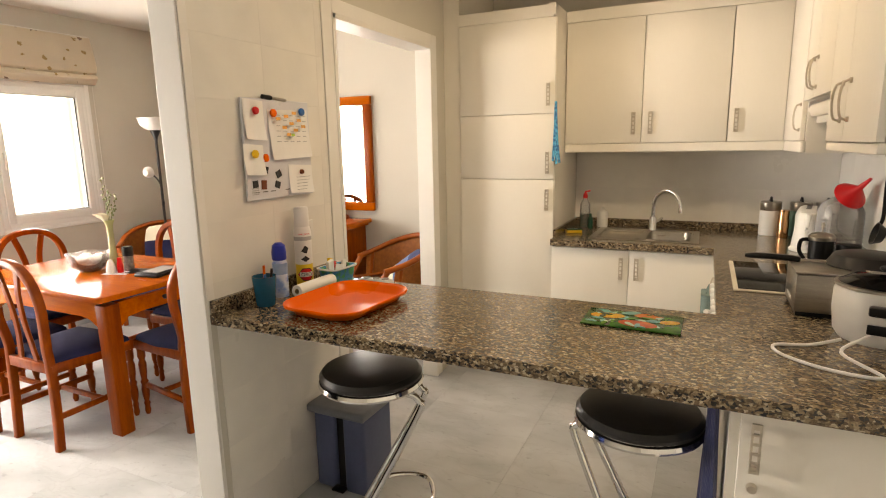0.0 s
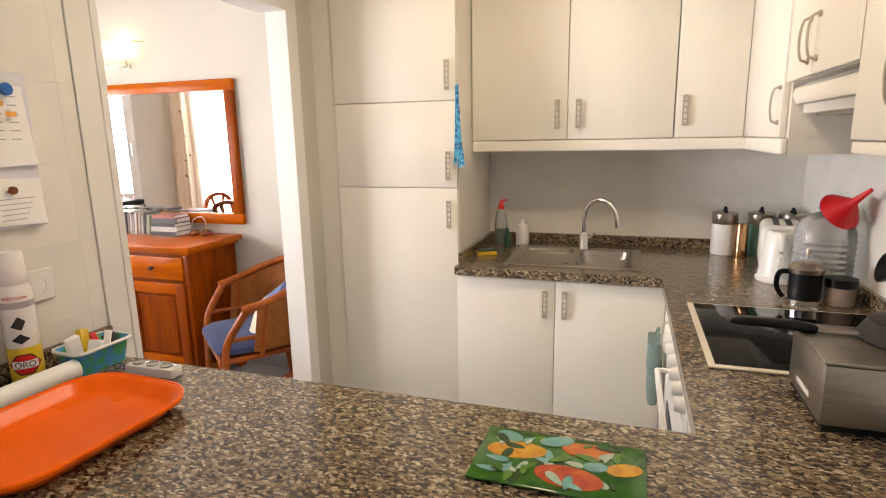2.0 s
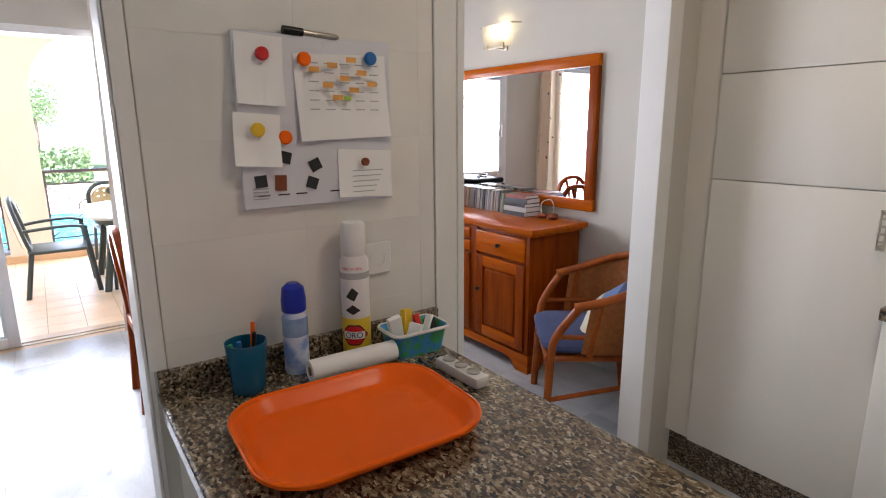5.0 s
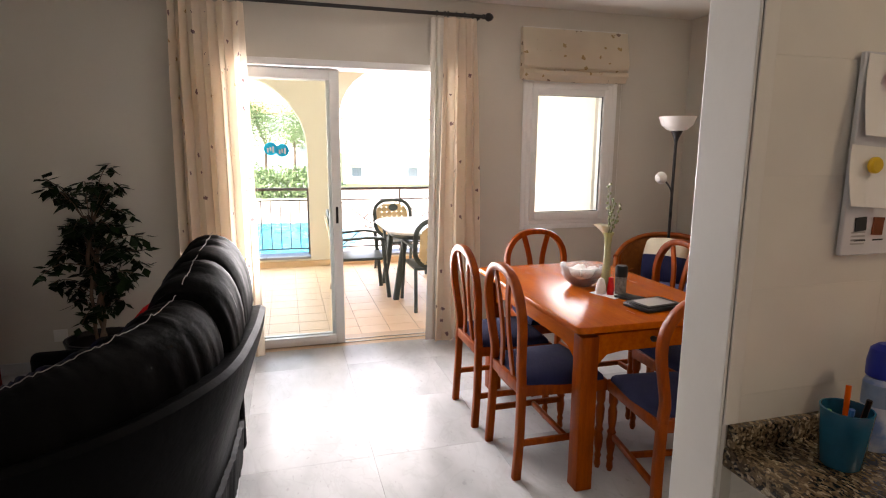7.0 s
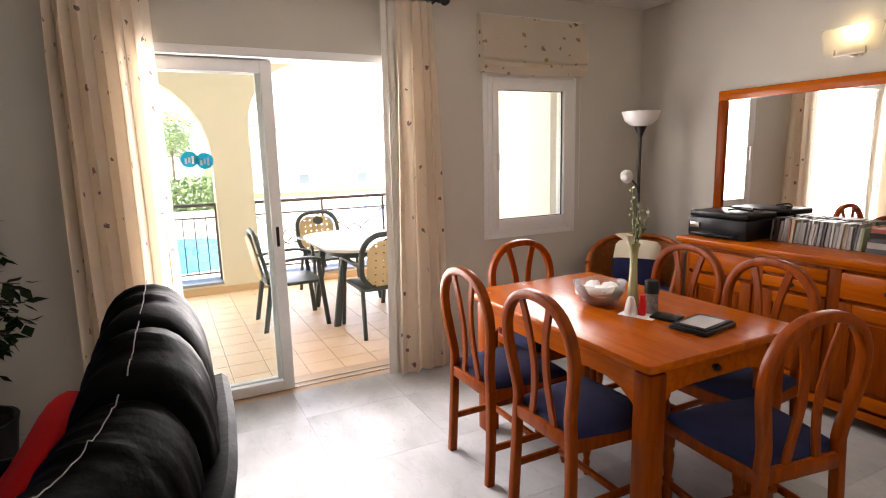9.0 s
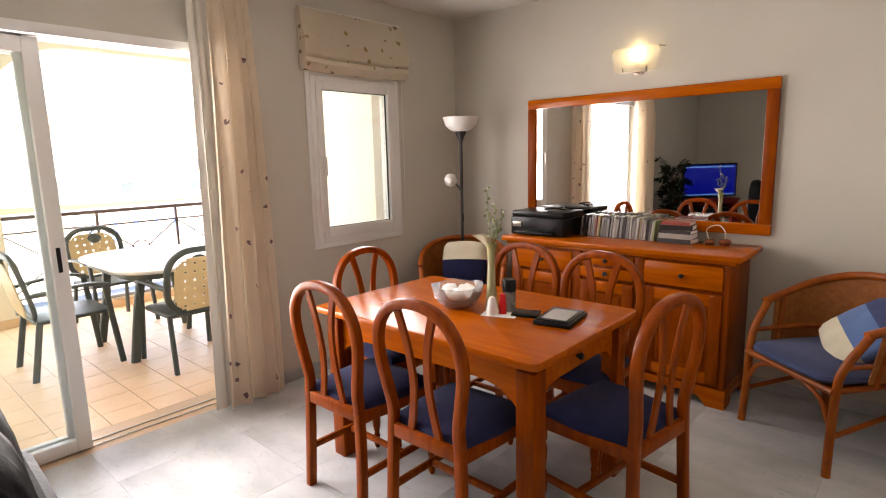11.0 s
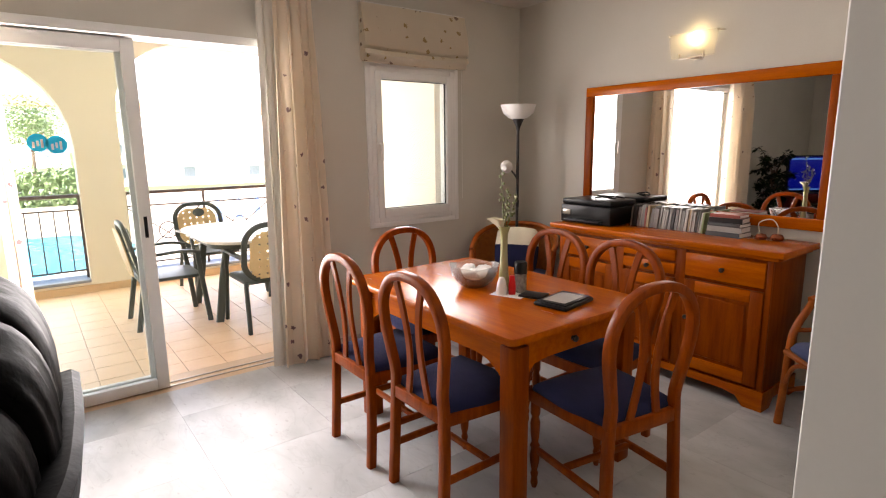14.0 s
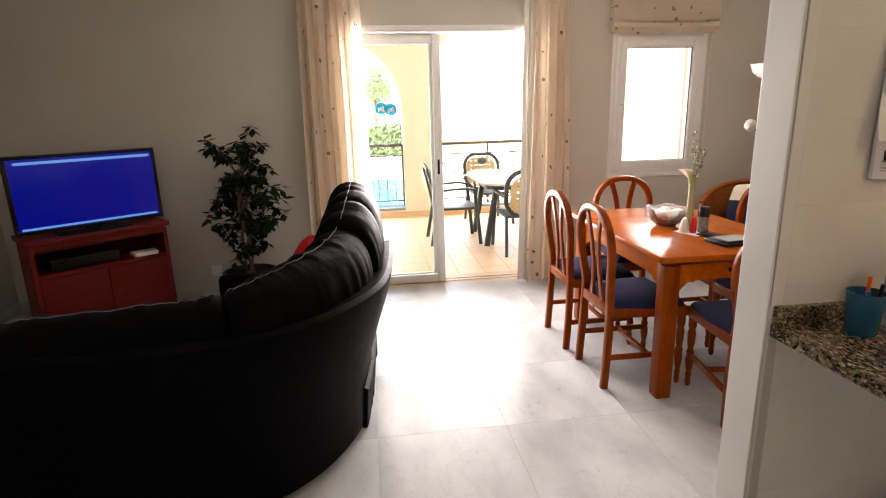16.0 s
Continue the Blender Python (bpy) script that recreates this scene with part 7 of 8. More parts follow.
for k, (x, y, rx, ry, turn, c) in enumerate(((-0.075, 0.015, 0.052, 0.026, 8, 2), (0.02, -0.04, 0.056, 0.030, -6, 1), (0.045, 0.045, 0.045, 0.024, 0, 0), (0.105, 0.005, 0.03, 0.018, 20, 2), (-0.095, 0.055, 0.025, 0.016, -20, 3), (0.06, 0.0, 0.02, 0.014, 10, 3), (-0.01, 0.06, 0.03, 0.016, 25, 3))):
    part("fruit_print", plate([(rx * math.cos(a * math.pi / 12), ry * math.sin(a * math.pi / 12)) for a in range(24)], 0.0072 + 0.0002 * k, 0.0076 + 0.0002 * k, m=place((x, y, 0)) @ pose(0, 0, 0, 0, 0, turn)), PR[c], cb, smooth=False)
LEAF_PR = [material("print_leaf_dark", (0.02, 0.07, 0.012), rough=0.12), material("print_leaf_green", (0.10, 0.24, 0.03), (0.06, 0.16, 0.02), scale=40, rough=0.12), material("print_leaf_pale", (0.42, 0.52, 0.40), (0.30, 0.42, 0.32), scale=40, rough=0.12), PR[3]]
rng = random.Random(21)
for k in range(70):
    x, y, ln = rng.uniform(-0.118, 0.118), rng.uniform(-0.066, 0.066), rng.uniform(0.010, 0.022)
    out = [(ln * math.cos(a * math.pi / 6), ln * 0.36 * math.sin(a * math.pi / 6) * (1 + 0.4 * math.cos(a * math.pi / 6))) for a in range(12)]
    part("leaf_print", plate(out, 0.0068, (0.00702 if k % 3 else 0.0089) + 0.000005 * k, m=place((x, y, 0)) @ pose(0, 0, 0, 0, 0, rng.uniform(0, 360))), LEAF_PR[k % 4], cb, smooth=False)
for sx in (-1, 1):
    for sy in (-1, 1):
        part("foot", lathe([(0, 0), (0.006, 0), (0.006, 0.002), (0, 0.002)], 8, (sx * 0.12, sy * 0.065, 0)), WHITE_PLASTIC, cb)

CAN_WHITE = material("can_white", (0.80, 0.79, 0.77), rough=0.3, fine=0.02)
CAN_YELLOW = material("can_yellow", (0.78, 0.55, 0.03), rough=0.3, fine=0.02)
sp = thing("insect_spray", "tall insecticide spray can, white over yellow with red badge", "spray can", pose(-1.278, 1.832, T0, 0, 0, 52))
R = 0.033
part("body", lathe([(0, 0), (R - 0.002, 0), (R, 0.004), (R, 0.222), (R - 0.006, 0.238), (0, 0.238)], 28), CAN_WHITE, sp)
part("yellow_band", lathe([(R + 0.0004, 0.006), (R + 0.0004, 0.092)], 28), CAN_YELLOW, sp)
part("grey_band", lathe([(R + 0.0004, 0.185), (R + 0.0004, 0.200)], 28), GREY_INK, sp)
part("cap", lathe([(R - 0.005, 0.238), (R - 0.004, 0.242), (R - 0.006, 0.308), (R - 0.010, 0.313), (0, 0.313)], 24), CAN_WHITE, sp)


def wrap(parent, name, mat, pts, r, z0, label=""):
    """A flat label shape [(angle-length, height)] bent round an upright can, facing local -y."""
    bm = bmesh.new()
    xs = [p[0] for p in pts]
    n = 14
    lo, hi = min(xs), max(xs)
    cols = []
    for i in range(n + 1):
        x = lo + (hi - lo) * i / n
        zs = []
        for a, b in zip(pts, pts[1:] + pts[:1]):
            if abs(a[0] - b[0]) > 1e-9 and min(a[0], b[0]) - 1e-9 <= x <= max(a[0], b[0]) + 1e-9:
                zs.append(a[1] + (b[1] - a[1]) * (x - a[0]) / (b[0] - a[0]))
        ang = x / r - math.pi / 2
        cols.append([bm.verts.new((r * math.cos(ang), r * math.sin(ang), z0 + z)) for z in (min(zs), max(zs) + 1e-4)])
    for a, b in zip(cols, cols[1:]):
        bm.faces.new((a[0], b[0], b[1], a[1]))
    return part(name, bm, mat, parent, label)


def wrap_text(parent, body, size, mat, r, z, squeeze=1.0):
    ob = text_part("lettering", body, size, mat, parent, Matrix.Identity(4))
    for v in ob.data.vertices:
        ang = v.co.x * squeeze / r - math.pi / 2
        rr = r + v.co.z * 0.3
        v.co = Vector((rr * math.cos(ang), rr * math.sin(ang), z + v.co.y))
    return ob


wrap(sp, "badge", INK, [(-0.036, 0), (-0.014, 0.025), (0.014, 0.025), (0.036, 0), (0.014, -0.025), (-0.014, -0.025)], R + 0.0008, 0.052)
wrap(sp, "badge", RED_PLASTIC, [(-0.033, 0), (-0.012, 0.022), (0.012, 0.022), (0.033, 0), (0.012, -0.022), (-0.012, -0.022)], R + 0.0011, 0.052)
wrap(sp, "badge", CAN_WHITE, [(-0.027, -0.009), (0.027, -0.009), (0.027, 0.009), (-0.027, 0.009)], R + 0.0014, 0.052)
wrap_text(sp, "ORO", 0.0195, INK, R + 0.0019, 0.0515, 1.0)
wrap_text(sp, "INSECTICIDA", 0.0085, RED_PLASTIC, R + 0.0010, 0.210, 1.0)
wrap(sp, "insect_print", INK, [(-0.016, -0.006), (0, 0.017), (0.014, 0.004), (0.004, -0.016)], R + 0.0010, 0.150)
wrap(sp, "insect_print", INK, [(-0.018, 0.0), (0, 0.014), (0.018, 0.0), (0, -0.010)], R + 0.0010, 0.112)

CAN_BLUE = material("can_blue", (0.05, 0.16, 0.46), (0.30, 0.42, 0.62), scale=14, rough=0.3)
ab = thing("air_freshener", "blue and white air freshener can with blue cap", "spray can", place((-1.262, 1.677, T0)))
part("body", lathe([(0, 0), (0.026, 0), (0.027, 0.004), (0.027, 0.125), (0.022, 0.138), (0, 0.138)], 24), material("can_pale", (0.62, 0.68, 0.82), (0.22, 0.34, 0.68), scale=26, rough=0.3, contrast=(0.42, 0.6)), ab)
part("blue_band", lathe([(0.0274, 0.085), (0.0274, 0.126)], 24), CAN_BLUE, ab)
part("cap", lathe([(0.022, 0.136), (0.026, 0.14), (0.0265, 0.165), (0.023, 0.19), (0.012, 0.20), (0, 0.20)], 24), material("cap_blue", (0.006, 0.022, 0.36), rough=0.35), ab)

cup = thing("pen_cup", "translucent teal plastic cup holding pens", "pen cup", place((-1.232, 1.562, T0)))
part("cup", lathe([(0, 0), (0.030, 0), (0.033, 0.004), (0.041, 0.105), (0.038, 0.105), (0.030, 0.006), (0, 0.006)], 24), material("teal_plastic", (0.01, 0.13, 0.23), (0.008, 0.10, 0.19), rough=0.2), cup)
for k, (mat, a, h) in enumerate(((BLACK, 20, 0.13), (ORANGE, 130, 0.135), (material("green_pen", (0.03, 0.32, 0.10), rough=0.4), 250, 0.10), (BLUE_PL, 320, 0.115))):
    part("pen", tube([(0.012 * math.cos(radians(a)), 0.012 * math.sin(radians(a)), 0.008), (0.03 * math.cos(radians(a)), 0.03 * math.sin(radians(a)), h)], 0.0045, 8), mat, cup)

pr_roll = thing("paper_roll", "half-used roll of kitchen paper lying down", "paper roll", pose(-1.185, 1.775, T0 + 0.024, 0, 90, 88))
part("paper", lathe([(0.01, -0.10), (0.0235, -0.10), (0.024, 0), (0.0235, 0.10), (0.01, 0.10)], 24), PAPER, pr_roll)
part("core", lathe([(0.0095, -0.1), (0.0102, -0.1005), (0.0102, 0.1005), (0.0095, 0.1)], 16), CD_COLOURS[3], pr_roll)

bk = thing("plastic_basket", "small blue printed plastic tub full of packets", "basket", pose(-1.205, 1.945, T0, 0, 0, 88))
bm = bmesh.new()
rings = []
for w, h, z in ((0.125, 0.075, 0.0), (0.14, 0.09, 0.055), (0.15, 0.10, 0.06), (0.144, 0.094, 0.062), (0.134, 0.084, 0.055), (0.12, 0.07, 0.004)):
    rings.append([bm.verts.new((x, y, z)) for x, y in rounded(w, h, 0.018, 4)])
for a, b in zip(rings, rings[1:]):
    for i in range(len(a)):
        j = (i + 1) % len(a)
        bm.faces.new((a[i], a[j], b[j], b[i]))
bm.faces.new(rings[0][::-1])
bm.faces.new(rings[-1])
part("tub", bm, material("blue_print", (0.06, 0.30, 0.60), (0.05, 0.35, 0.12), scale=40, rough=0.3, contrast=(0.45, 0.55)), bk)
part("rim", sweep([(x, y, 0.06) for x, y in rounded(0.15, 0.10, 0.02, 4)], ring(0.004, 6), closed=True), WHITE_PLASTIC, bk)
for k, (x, y, h, tx, ty, mat) in enumerate(((-0.04, 0.0, 0.10, 8, -12, PAPER), (-0.01, 0.015, 0.095, -10, 14, YELLOW), (0.015, -0.01, 0.085, 12, 18, PAPER), (0.035, 0.015, 0.075, -8, 30, RED_PLASTIC), (0.05, -0.012, 0.07, 5, 20, CD_COLOURS[1]), (-0.025, -0.02, 0.075, 20, -8, PAPER))):
    part("packet", box(-0.016, 0.016, -0.008, 0.008, 0.006, h, bevel=0.002, seg=1, m=place((x, y, 0)) @ pose(0, 0, 0, tx, ty, k * 25)), mat, bk)

ex = thing("extension_block", "white three-way socket block lying on the bar", "socket block", pose(-1.02, 1.945, T0, 0, 0, 2) @ Matrix.Scale(0.82, 4))
part("body", box(-0.085, 0.085, -0.022, 0.022, 0, 0.03, bevel=0.006), WHITE_PLASTIC, ex)
for x in (-0.05, 0.0, 0.05):
    part("socket", lathe([(0.018, 0.0302), (0.017, 0.026), (0.0, 0.026)], 18, (x, 0, 0.005)), CD_COLOURS[2], ex)

# ---- right-hand worktop ----
# brushed steel again, a dark reflection of the room put into its colour
DIMMED_STEEL = material("brushed_steel_dimmed", (0.44, 0.415, 0.375), (0.36, 0.335, 0.30), scale=8, rough=0.36, metal=1.0, stretch=(1, 12, 12), fine=0.2)
bb = thing("steel_bread_bin", "brushed steel bread bin with a pan on its lid", "bread bin", pose(0.398, 2.088, T0, 0, 0, 0))
part("body", box(0.0, 0.32, 0.0, 0.215, 0.012, 0.130, bevel=0.006), DIMMED_STEEL, bb)
part("lid", box(-0.004, 0.324, -0.004, 0.219, 0.131, 0.140, bevel=0.004), DIMMED_STEEL, bb)
part("base", box(0.006, 0.314, 0.006, 0.209, 0.0, 0.012), BLACK, bb, smooth=False)
part("label_bar", box(-0.0015, 0.0, 0.07, 0.15, 0.035, 0.045), PAPER, bb, smooth=False)
fp = thing("frying_pan", "black frying pan lying upside down on the bread bin", "frying pan", pose(0.60, 2.235, T0 + 0.1405, 0, 0, 176))
part("pan", lathe([(0.105, 0.0), (0.108, 0.003), (0.088, 0.036), (0.070, 0.042), (0, 0.042)], 32), BLACK_METAL, fp)
part("neck", box(0.10, 0.185, -0.009, 0.009, 0.002, 0.008, bevel=0.002), STEEL, fp, "steel handle bracket")
part("handle", sweep(smooth_path([(0.175, 0, 0.006), (0.20, 0, 0.009), (0.27, 0.0, 0.011), (0.335, 0.0, 0.009)], 4), rounded(0.028, 0.019, 0.008, 3), scale=[0.7, 0.85, 0.95, 1, 1, 1, 1, 1, 1, 1, 1, 0.9, 0.6]), BLACK, fp)
rice = thing("rice_cooker", "white rice cooker with glass lid and black handles", "rice cooker", pose(0.585, 1.945, T0, 0, 0, -14) @ Matrix.Scale(0.86, 4))
part("body", lathe([(0, 0), (0.115, 0.0), (0.128, 0.02), (0.136, 0.09), (0.135, 0.15), (0.13, 0.165), (0, 0.165)], 36), WHITE_PLASTIC, rice)
part("rim", lathe([(0.128, 0.165), (0.136, 0.168), (0.136, 0.176), (0.12, 0.178), (0.12, 0.165)], 36), STEEL, rice)
part("lid", lathe([(0.125, 0.178), (0.09, 0.197), (0.03, 0.208), (0, 0.209), (0, 0.204), (0.09, 0.192), (0.12, 0.177)], 32), GLASS_BLACK, rice, "dark glass lid")
part("lid_knob", lathe([(0, 0.232), (0.022, 0.230), (0.024, 0.222), (0.012, 0.21), (0, 0.208)], 18), BLACK, rice)
part("handle", box(-0.035, 0.035, -0.165, -0.128, 0.105, 0.135, bevel=0.008), BLACK, rice)
part("switch_panel", box(-0.035, 0.035, -0.142, -0.132, 0.045, 0.075, bevel=0.003), BLACK, rice)
part("dial", lathe([(0, 0.006), (0.011, 0.005), (0.012, 0), (0, 0)], 14, m=place((0.075, -0.108, 0.045)) @ pose(0, 0, 0, 90, 0, 35)), BLACK, rice)
part("spatula", box(-0.10, 0.02, -0.012, 0.012, 0.212, 0.216, bevel=0.001, seg=1, m=pose(0.02, -0.03, 0.0, 0, 5, 30)), STEEL, rice)
cab = smooth_path([(0.53, 1.815, 0.94), (0.50, 1.74, 0.955), (0.45, 1.69, 0.93), (0.52, 1.62, 0.906), (0.42, 1.63, 0.905), (0.33, 1.70, 0.905), (0.32, 1.77, 0.905), (0.40, 1.80, 0.905), (0.47, 1.80, 0.93)], 6)
single("power_cable", tube(cab, 0.0042, 8), WHITE_PLASTIC, "white power cable looping on the worktop", "cable")

ket = thing("kettle", "white electric kettle on its base", "kettle", pose(0.59, 3.275, T0, 0, 0, 58) @ Matrix.Scale(0.87, 4))
part("base", lathe([(0, 0), (0.085, 0), (0.087, 0.012), (0.078, 0.02), (0, 0.02)], 28), WHITE_PLASTIC, ket)
part("body", lathe([(0, 0.021), (0.078, 0.021), (0.074, 0.06), (0.062, 0.16), (0.056, 0.20), (0.045, 0.212), (0, 0.214)], 28), WHITE_PLASTIC, ket)
part("handle", sweep(smooth_path([(-0.05, -0.02, 0.19), (-0.09, -0.035, 0.205), (-0.112, -0.042, 0.16), (-0.105, -0.04, 0.08), (-0.07, -0.03, 0.05)], 5), rounded(0.022, 0.018, 0.006, 2)), WHITE_PLASTIC, ket)
part("gauge", box(-0.006, 0.006, -0.0785, -0.066, 0.06, 0.15, bevel=0.002, m=pose(0, 0, 0, -6)), CD_COLOURS[0], ket)
part("spout", sweep([(0.045, 0.0, 0.175), (0.085, 0.0, 0.205)], rounded(0.04, 0.035, 0.012, 2), scale=[1.0, 0.6]), WHITE_PLASTIC, ket)
ts = thing("toaster", "cream two-slot toaster beside the canisters", "toaster", pose(0.64, 3.50, T0, 0, 0, 80))
part("body", box(-0.13, 0.13, -0.075, 0.075, 0.008, 0.185, bevel=0.03, seg=4), WHITE_PLASTIC, ts)
for y in (-0.022, 0.022):
    part("slot", box(-0.085, 0.085, y - 0.011, y + 0.011, 0.183, 0.187), BLACK, ts, smooth=False)
part("lever", box(-0.142, -0.128, -0.014, 0.014, 0.13, 0.145, bevel=0.003), BLACK, ts)
SAGE = material("sage_green", (0.16, 0.30, 0.25), (0.13, 0.26, 0.21), rough=0.4)
for x, y, mat, lab in ((0.468, 3.735, CAN_WHITE, "white canister with steel lid"), (0.615, 3.745, SAGE, "sage green canister with steel lid"), (0.735, 3.735, BLACK, "dark canister with steel lid")):
    c = thing("canister", lab + " on the worktop", "canister", place((x, y, T0)), group="kitchen canisters")
    part("body", lathe([(0, 0), (0.05, 0), (0.052, 0.004), (0.052, 0.145), (0, 0.145)], 28), mat, c)
    part("lid", lathe([(0.0525, 0.14), (0.054, 0.142), (0.054, 0.185), (0.05, 0.19), (0, 0.19)], 28), STEEL, c)
    part("clasp", tube([(0.0, -0.03, 0.19), (0.0, 0.0, 0.21), (0, 0.03, 0.19)], 0.007, 8), BLACK, c)
GOLD = material("copper_metal", (0.62, 0.36, 0.18), (0.55, 0.30, 0.14), rough=0.2, metal=1.0)
single("copper_mill", lathe([(0, 0), (0.027, 0), (0.028, 0.01), (0.028, 0.095), (0.026, 0.10), (0.026, 0.15), (0, 0.152)], 24, (0.528, 3.665, T0)), GOLD, "shiny copper pepper mill beside the canisters", "pepper mill")
wb = thing("water_bottle", "large clear ribbed plastic water bottle with blue cap", "water bottle", place((0.685, 3.135, T0)))
prof = [(0, 0), (0.08, 0), (0.09, 0.01)]
for k in range(9):
    prof += [(0.092, 0.02 + 0.02 * k), (0.088, 0.03 + 0.02 * k)]
prof += [(0.090, 0.205), (0.075, 0.245), (0.04, 0.27), (0.022, 0.277), (0.022, 0.29)]
part("bottle", lathe(prof + [(r - 0.0015, z) for r, z in reversed(prof[1:])] + [(0, 0.002)], 28), GLASSWARE, wb)
part("cap", lathe([(0, 0.305), (0.026, 0.304), (0.027, 0.285), (0, 0.285)], 20), BLUE_PL, wb)
single("funnel", lathe([(0.066, 0), (0.064, 0.004), (0.012, 0.062), (0.006, 0.13), (0.004, 0.13), (0.009, 0.06), (0.063, 0.0)], 24, m=place((0.70, 3.08, T0 + 0.285)) @ pose(0, 0, 0, 52, 0, 28) @ place((0, 0.0, 0.0))), RED_PLASTIC, "red plastic funnel resting on the water bottle", "funnel")
pg = thing("coffee_press", "black and steel coffee press with glass lid knob", "coffee press", pose(0.60, 2.985, T0, 0, 0, 0))
part("body", lathe([(0, 0.0), (0.045, 0.0), (0.046, 0.02), (0.047, 0.02), (0.047, 0.10), (0, 0.10)], 24), BLACK, pg)
part("steel_band", lathe([(0.0, -0.0), (0.05, 0.0), (0.05, 0.014), (0.0, 0.014)], 24), CHROME, pg)
part("lid", lathe([(0.05, 0.10), (0.052, 0.115), (0.04, 0.128), (0.012, 0.134), (0, 0.134)], 24), STEEL, pg)
part("plunger", lathe([(0, 0.134), (0.003, 0.134), (0.003, 0.155), (0.007, 0.158), (0.006, 0.175), (0, 0.176)], 12), NICKEL, pg)
part("handle", sweep(smooth_path([(-0.045, 0, 0.10), (-0.075, 0, 0.095), (-0.08, 0, 0.05), (-0.06, 0, 0.015)], 4), rounded(0.016, 0.012, 0.004, 2), side=(0, 1, 0)), BLACK, pg)
jr = thing("glass_jar", "low glass jar with a black lid", "jar", place((0.70, 2.99, T0)))
part("jar", lathe([(0, 0), (0.042, 0), (0.044, 0.006), (0.044, 0.06), (0, 0.06)], 24), material("tea_glass", (0.30, 0.22, 0.17), (0.40, 0.33, 0.28), scale=20, rough=0.12), jr)
part("lid", lathe([(0.045, 0.058), (0.047, 0.06), (0.046, 0.085), (0, 0.088)], 24), BLACK, jr)
ld = thing("ladle", "black ladle hanging from a hook on the tiled wall", "ladle", place((EAST - 0.03, 2.83, 0)))
part("hook", tube([(0.03, 0, 1.36), (0.0, 0, 1.36), (0.0, 0, 1.34)], 0.004, 6), STEEL, ld)
part("handle", tube(smooth_path([(0, 0, 1.36), (-0.004, 0, 1.25), (-0.002, 0.0, 1.13), (-0.012, 0.0, 1.09)], 4), 0.007, 8), BLACK, ld)
part("bowl", lathe([(0, -0.035), (0.03, -0.025), (0.046, 0.005), (0.043, 0.005), (0.028, -0.02), (0, -0.03)], 20, m=place((-0.02, 0, 1.06)) @ pose(0, 0, 0, 0, -75)), BLACK, ld)

# ---- at the sink ----
DISH = material("green_liquid", (0.008, 0.06, 0.035), (0.012, 0.08, 0.045), rough=0.1)
so = thing("soap_bottle", "clear washing-up bottle with green soap and red cap", "soap bottle", place((-0.555, 3.70, T0)))
part("soap", lathe([(0, 0.002), (0.03, 0.002), (0.032, 0.01), (0.031, 0.085), (0, 0.085)], 24), DISH, so)
part("bottle", lathe([(0.033, 0.0), (0.0335, 0.09), (0.03, 0.15), (0.016, 0.18), (0.012, 0.19), (0.011, 0.19), (0.029, 0.148), (0.0325, 0.09)], 24), GLASSWARE, so)
part("cap", lathe([(0.014, 0.185), (0.015, 0.2), (0.012, 0.214), (0.006, 0.22), (0.006, 0.23), (0, 0.23)], 16), RED_PLASTIC, so)
part("spout", tube([(0, 0, 0.226), (0.03, -0.006, 0.234)], 0.005, 8), RED_PLASTIC, so)
single("brown_bottle", lathe([(0, 0), (0.016, 0), (0.017, 0.06), (0.008, 0.078), (0.008, 0.095), (0, 0.096)], 16, (-0.512, 3.655, T0)), DISH, "small dark green bottle beside the soap", "bottle")
single("white_cup", lathe([(0, 0), (0.03, 0), (0.034, 0.004), (0.034, 0.085), (0.028, 0.10), (0.012, 0.105), (0.010, 0.125), (0, 0.126)], 24, (-0.455, 3.755, T0)), CAN_WHITE, "white soap dispenser beside the sink", "soap dispenser")
sg = thing("sponge", "yellow and green dish sponge on the worktop", "sponge", pose(-0.575, 3.47, T0, 0, 0, 25))
part("sponge", box(-0.045, 0.045, -0.03, 0.03, 0, 0.018, bevel=0.004), YELLOW, sg)
part("scourer", box(-0.045, 0.045, -0.03, 0.03, 0.0185, 0.026, bevel=0.002), DISH, sg)

# ---- hanging cloths ----
MITT = material("sage_quilted_cotton", (0.20, 0.27, 0.25), (0.15, 0.21, 0.195), scale=26, rough=0.95, bump=0.5, bump_scale=200, fine=0.3)
mt = thing("oven_mitt", "grey-green quilted oven mitt hanging by the oven", "oven mitt", place((0.165, 3.075, 0)))
pts = [(0, 0.0, 0.70), (0.0, 0.0, 0.64), (0.002, -0.006, 0.56), (0.0, -0.012, 0.50), (0.0, -0.018, 0.445)]
part("mitt", sweep(smooth_path(pts, 4), rounded(0.045, 0.13, 0.02, 4), side=(0, 1, 0), scale=[1.05, 1.02, 1, 1, 1, 1, 1, 0.98, 0.97, 0.95, 0.93, 0.9, 0.87, 0.84, 0.8, 0.68, 0.3]), MITT, mt)
part("thumb", sweep(smooth_path([(-0.002, 0.05, 0.62), (-0.002, 0.075, 0.57), (0, 0.078, 0.52)], 4), rounded(0.04, 0.045, 0.015, 3), side=(0, 1, 0), scale=[1, 1, 1, 1, 1, 0.95, 0.9, 0.8, 0.4]), MITT, mt)
part("loop", tube(smooth_path([(0, 0.03, 0.70), (0.012, 0.02, 0.735), (0.012, -0.02, 0.735), (0, -0.03, 0.70)], 4), 0.004, 6), MITT, mt)
LAN = material("blue_lanyard", (0.012, 0.08, 0.20), (0.08, 0.38, 0.55), scale=70, rough=0.8, contrast=(0.42, 0.58))
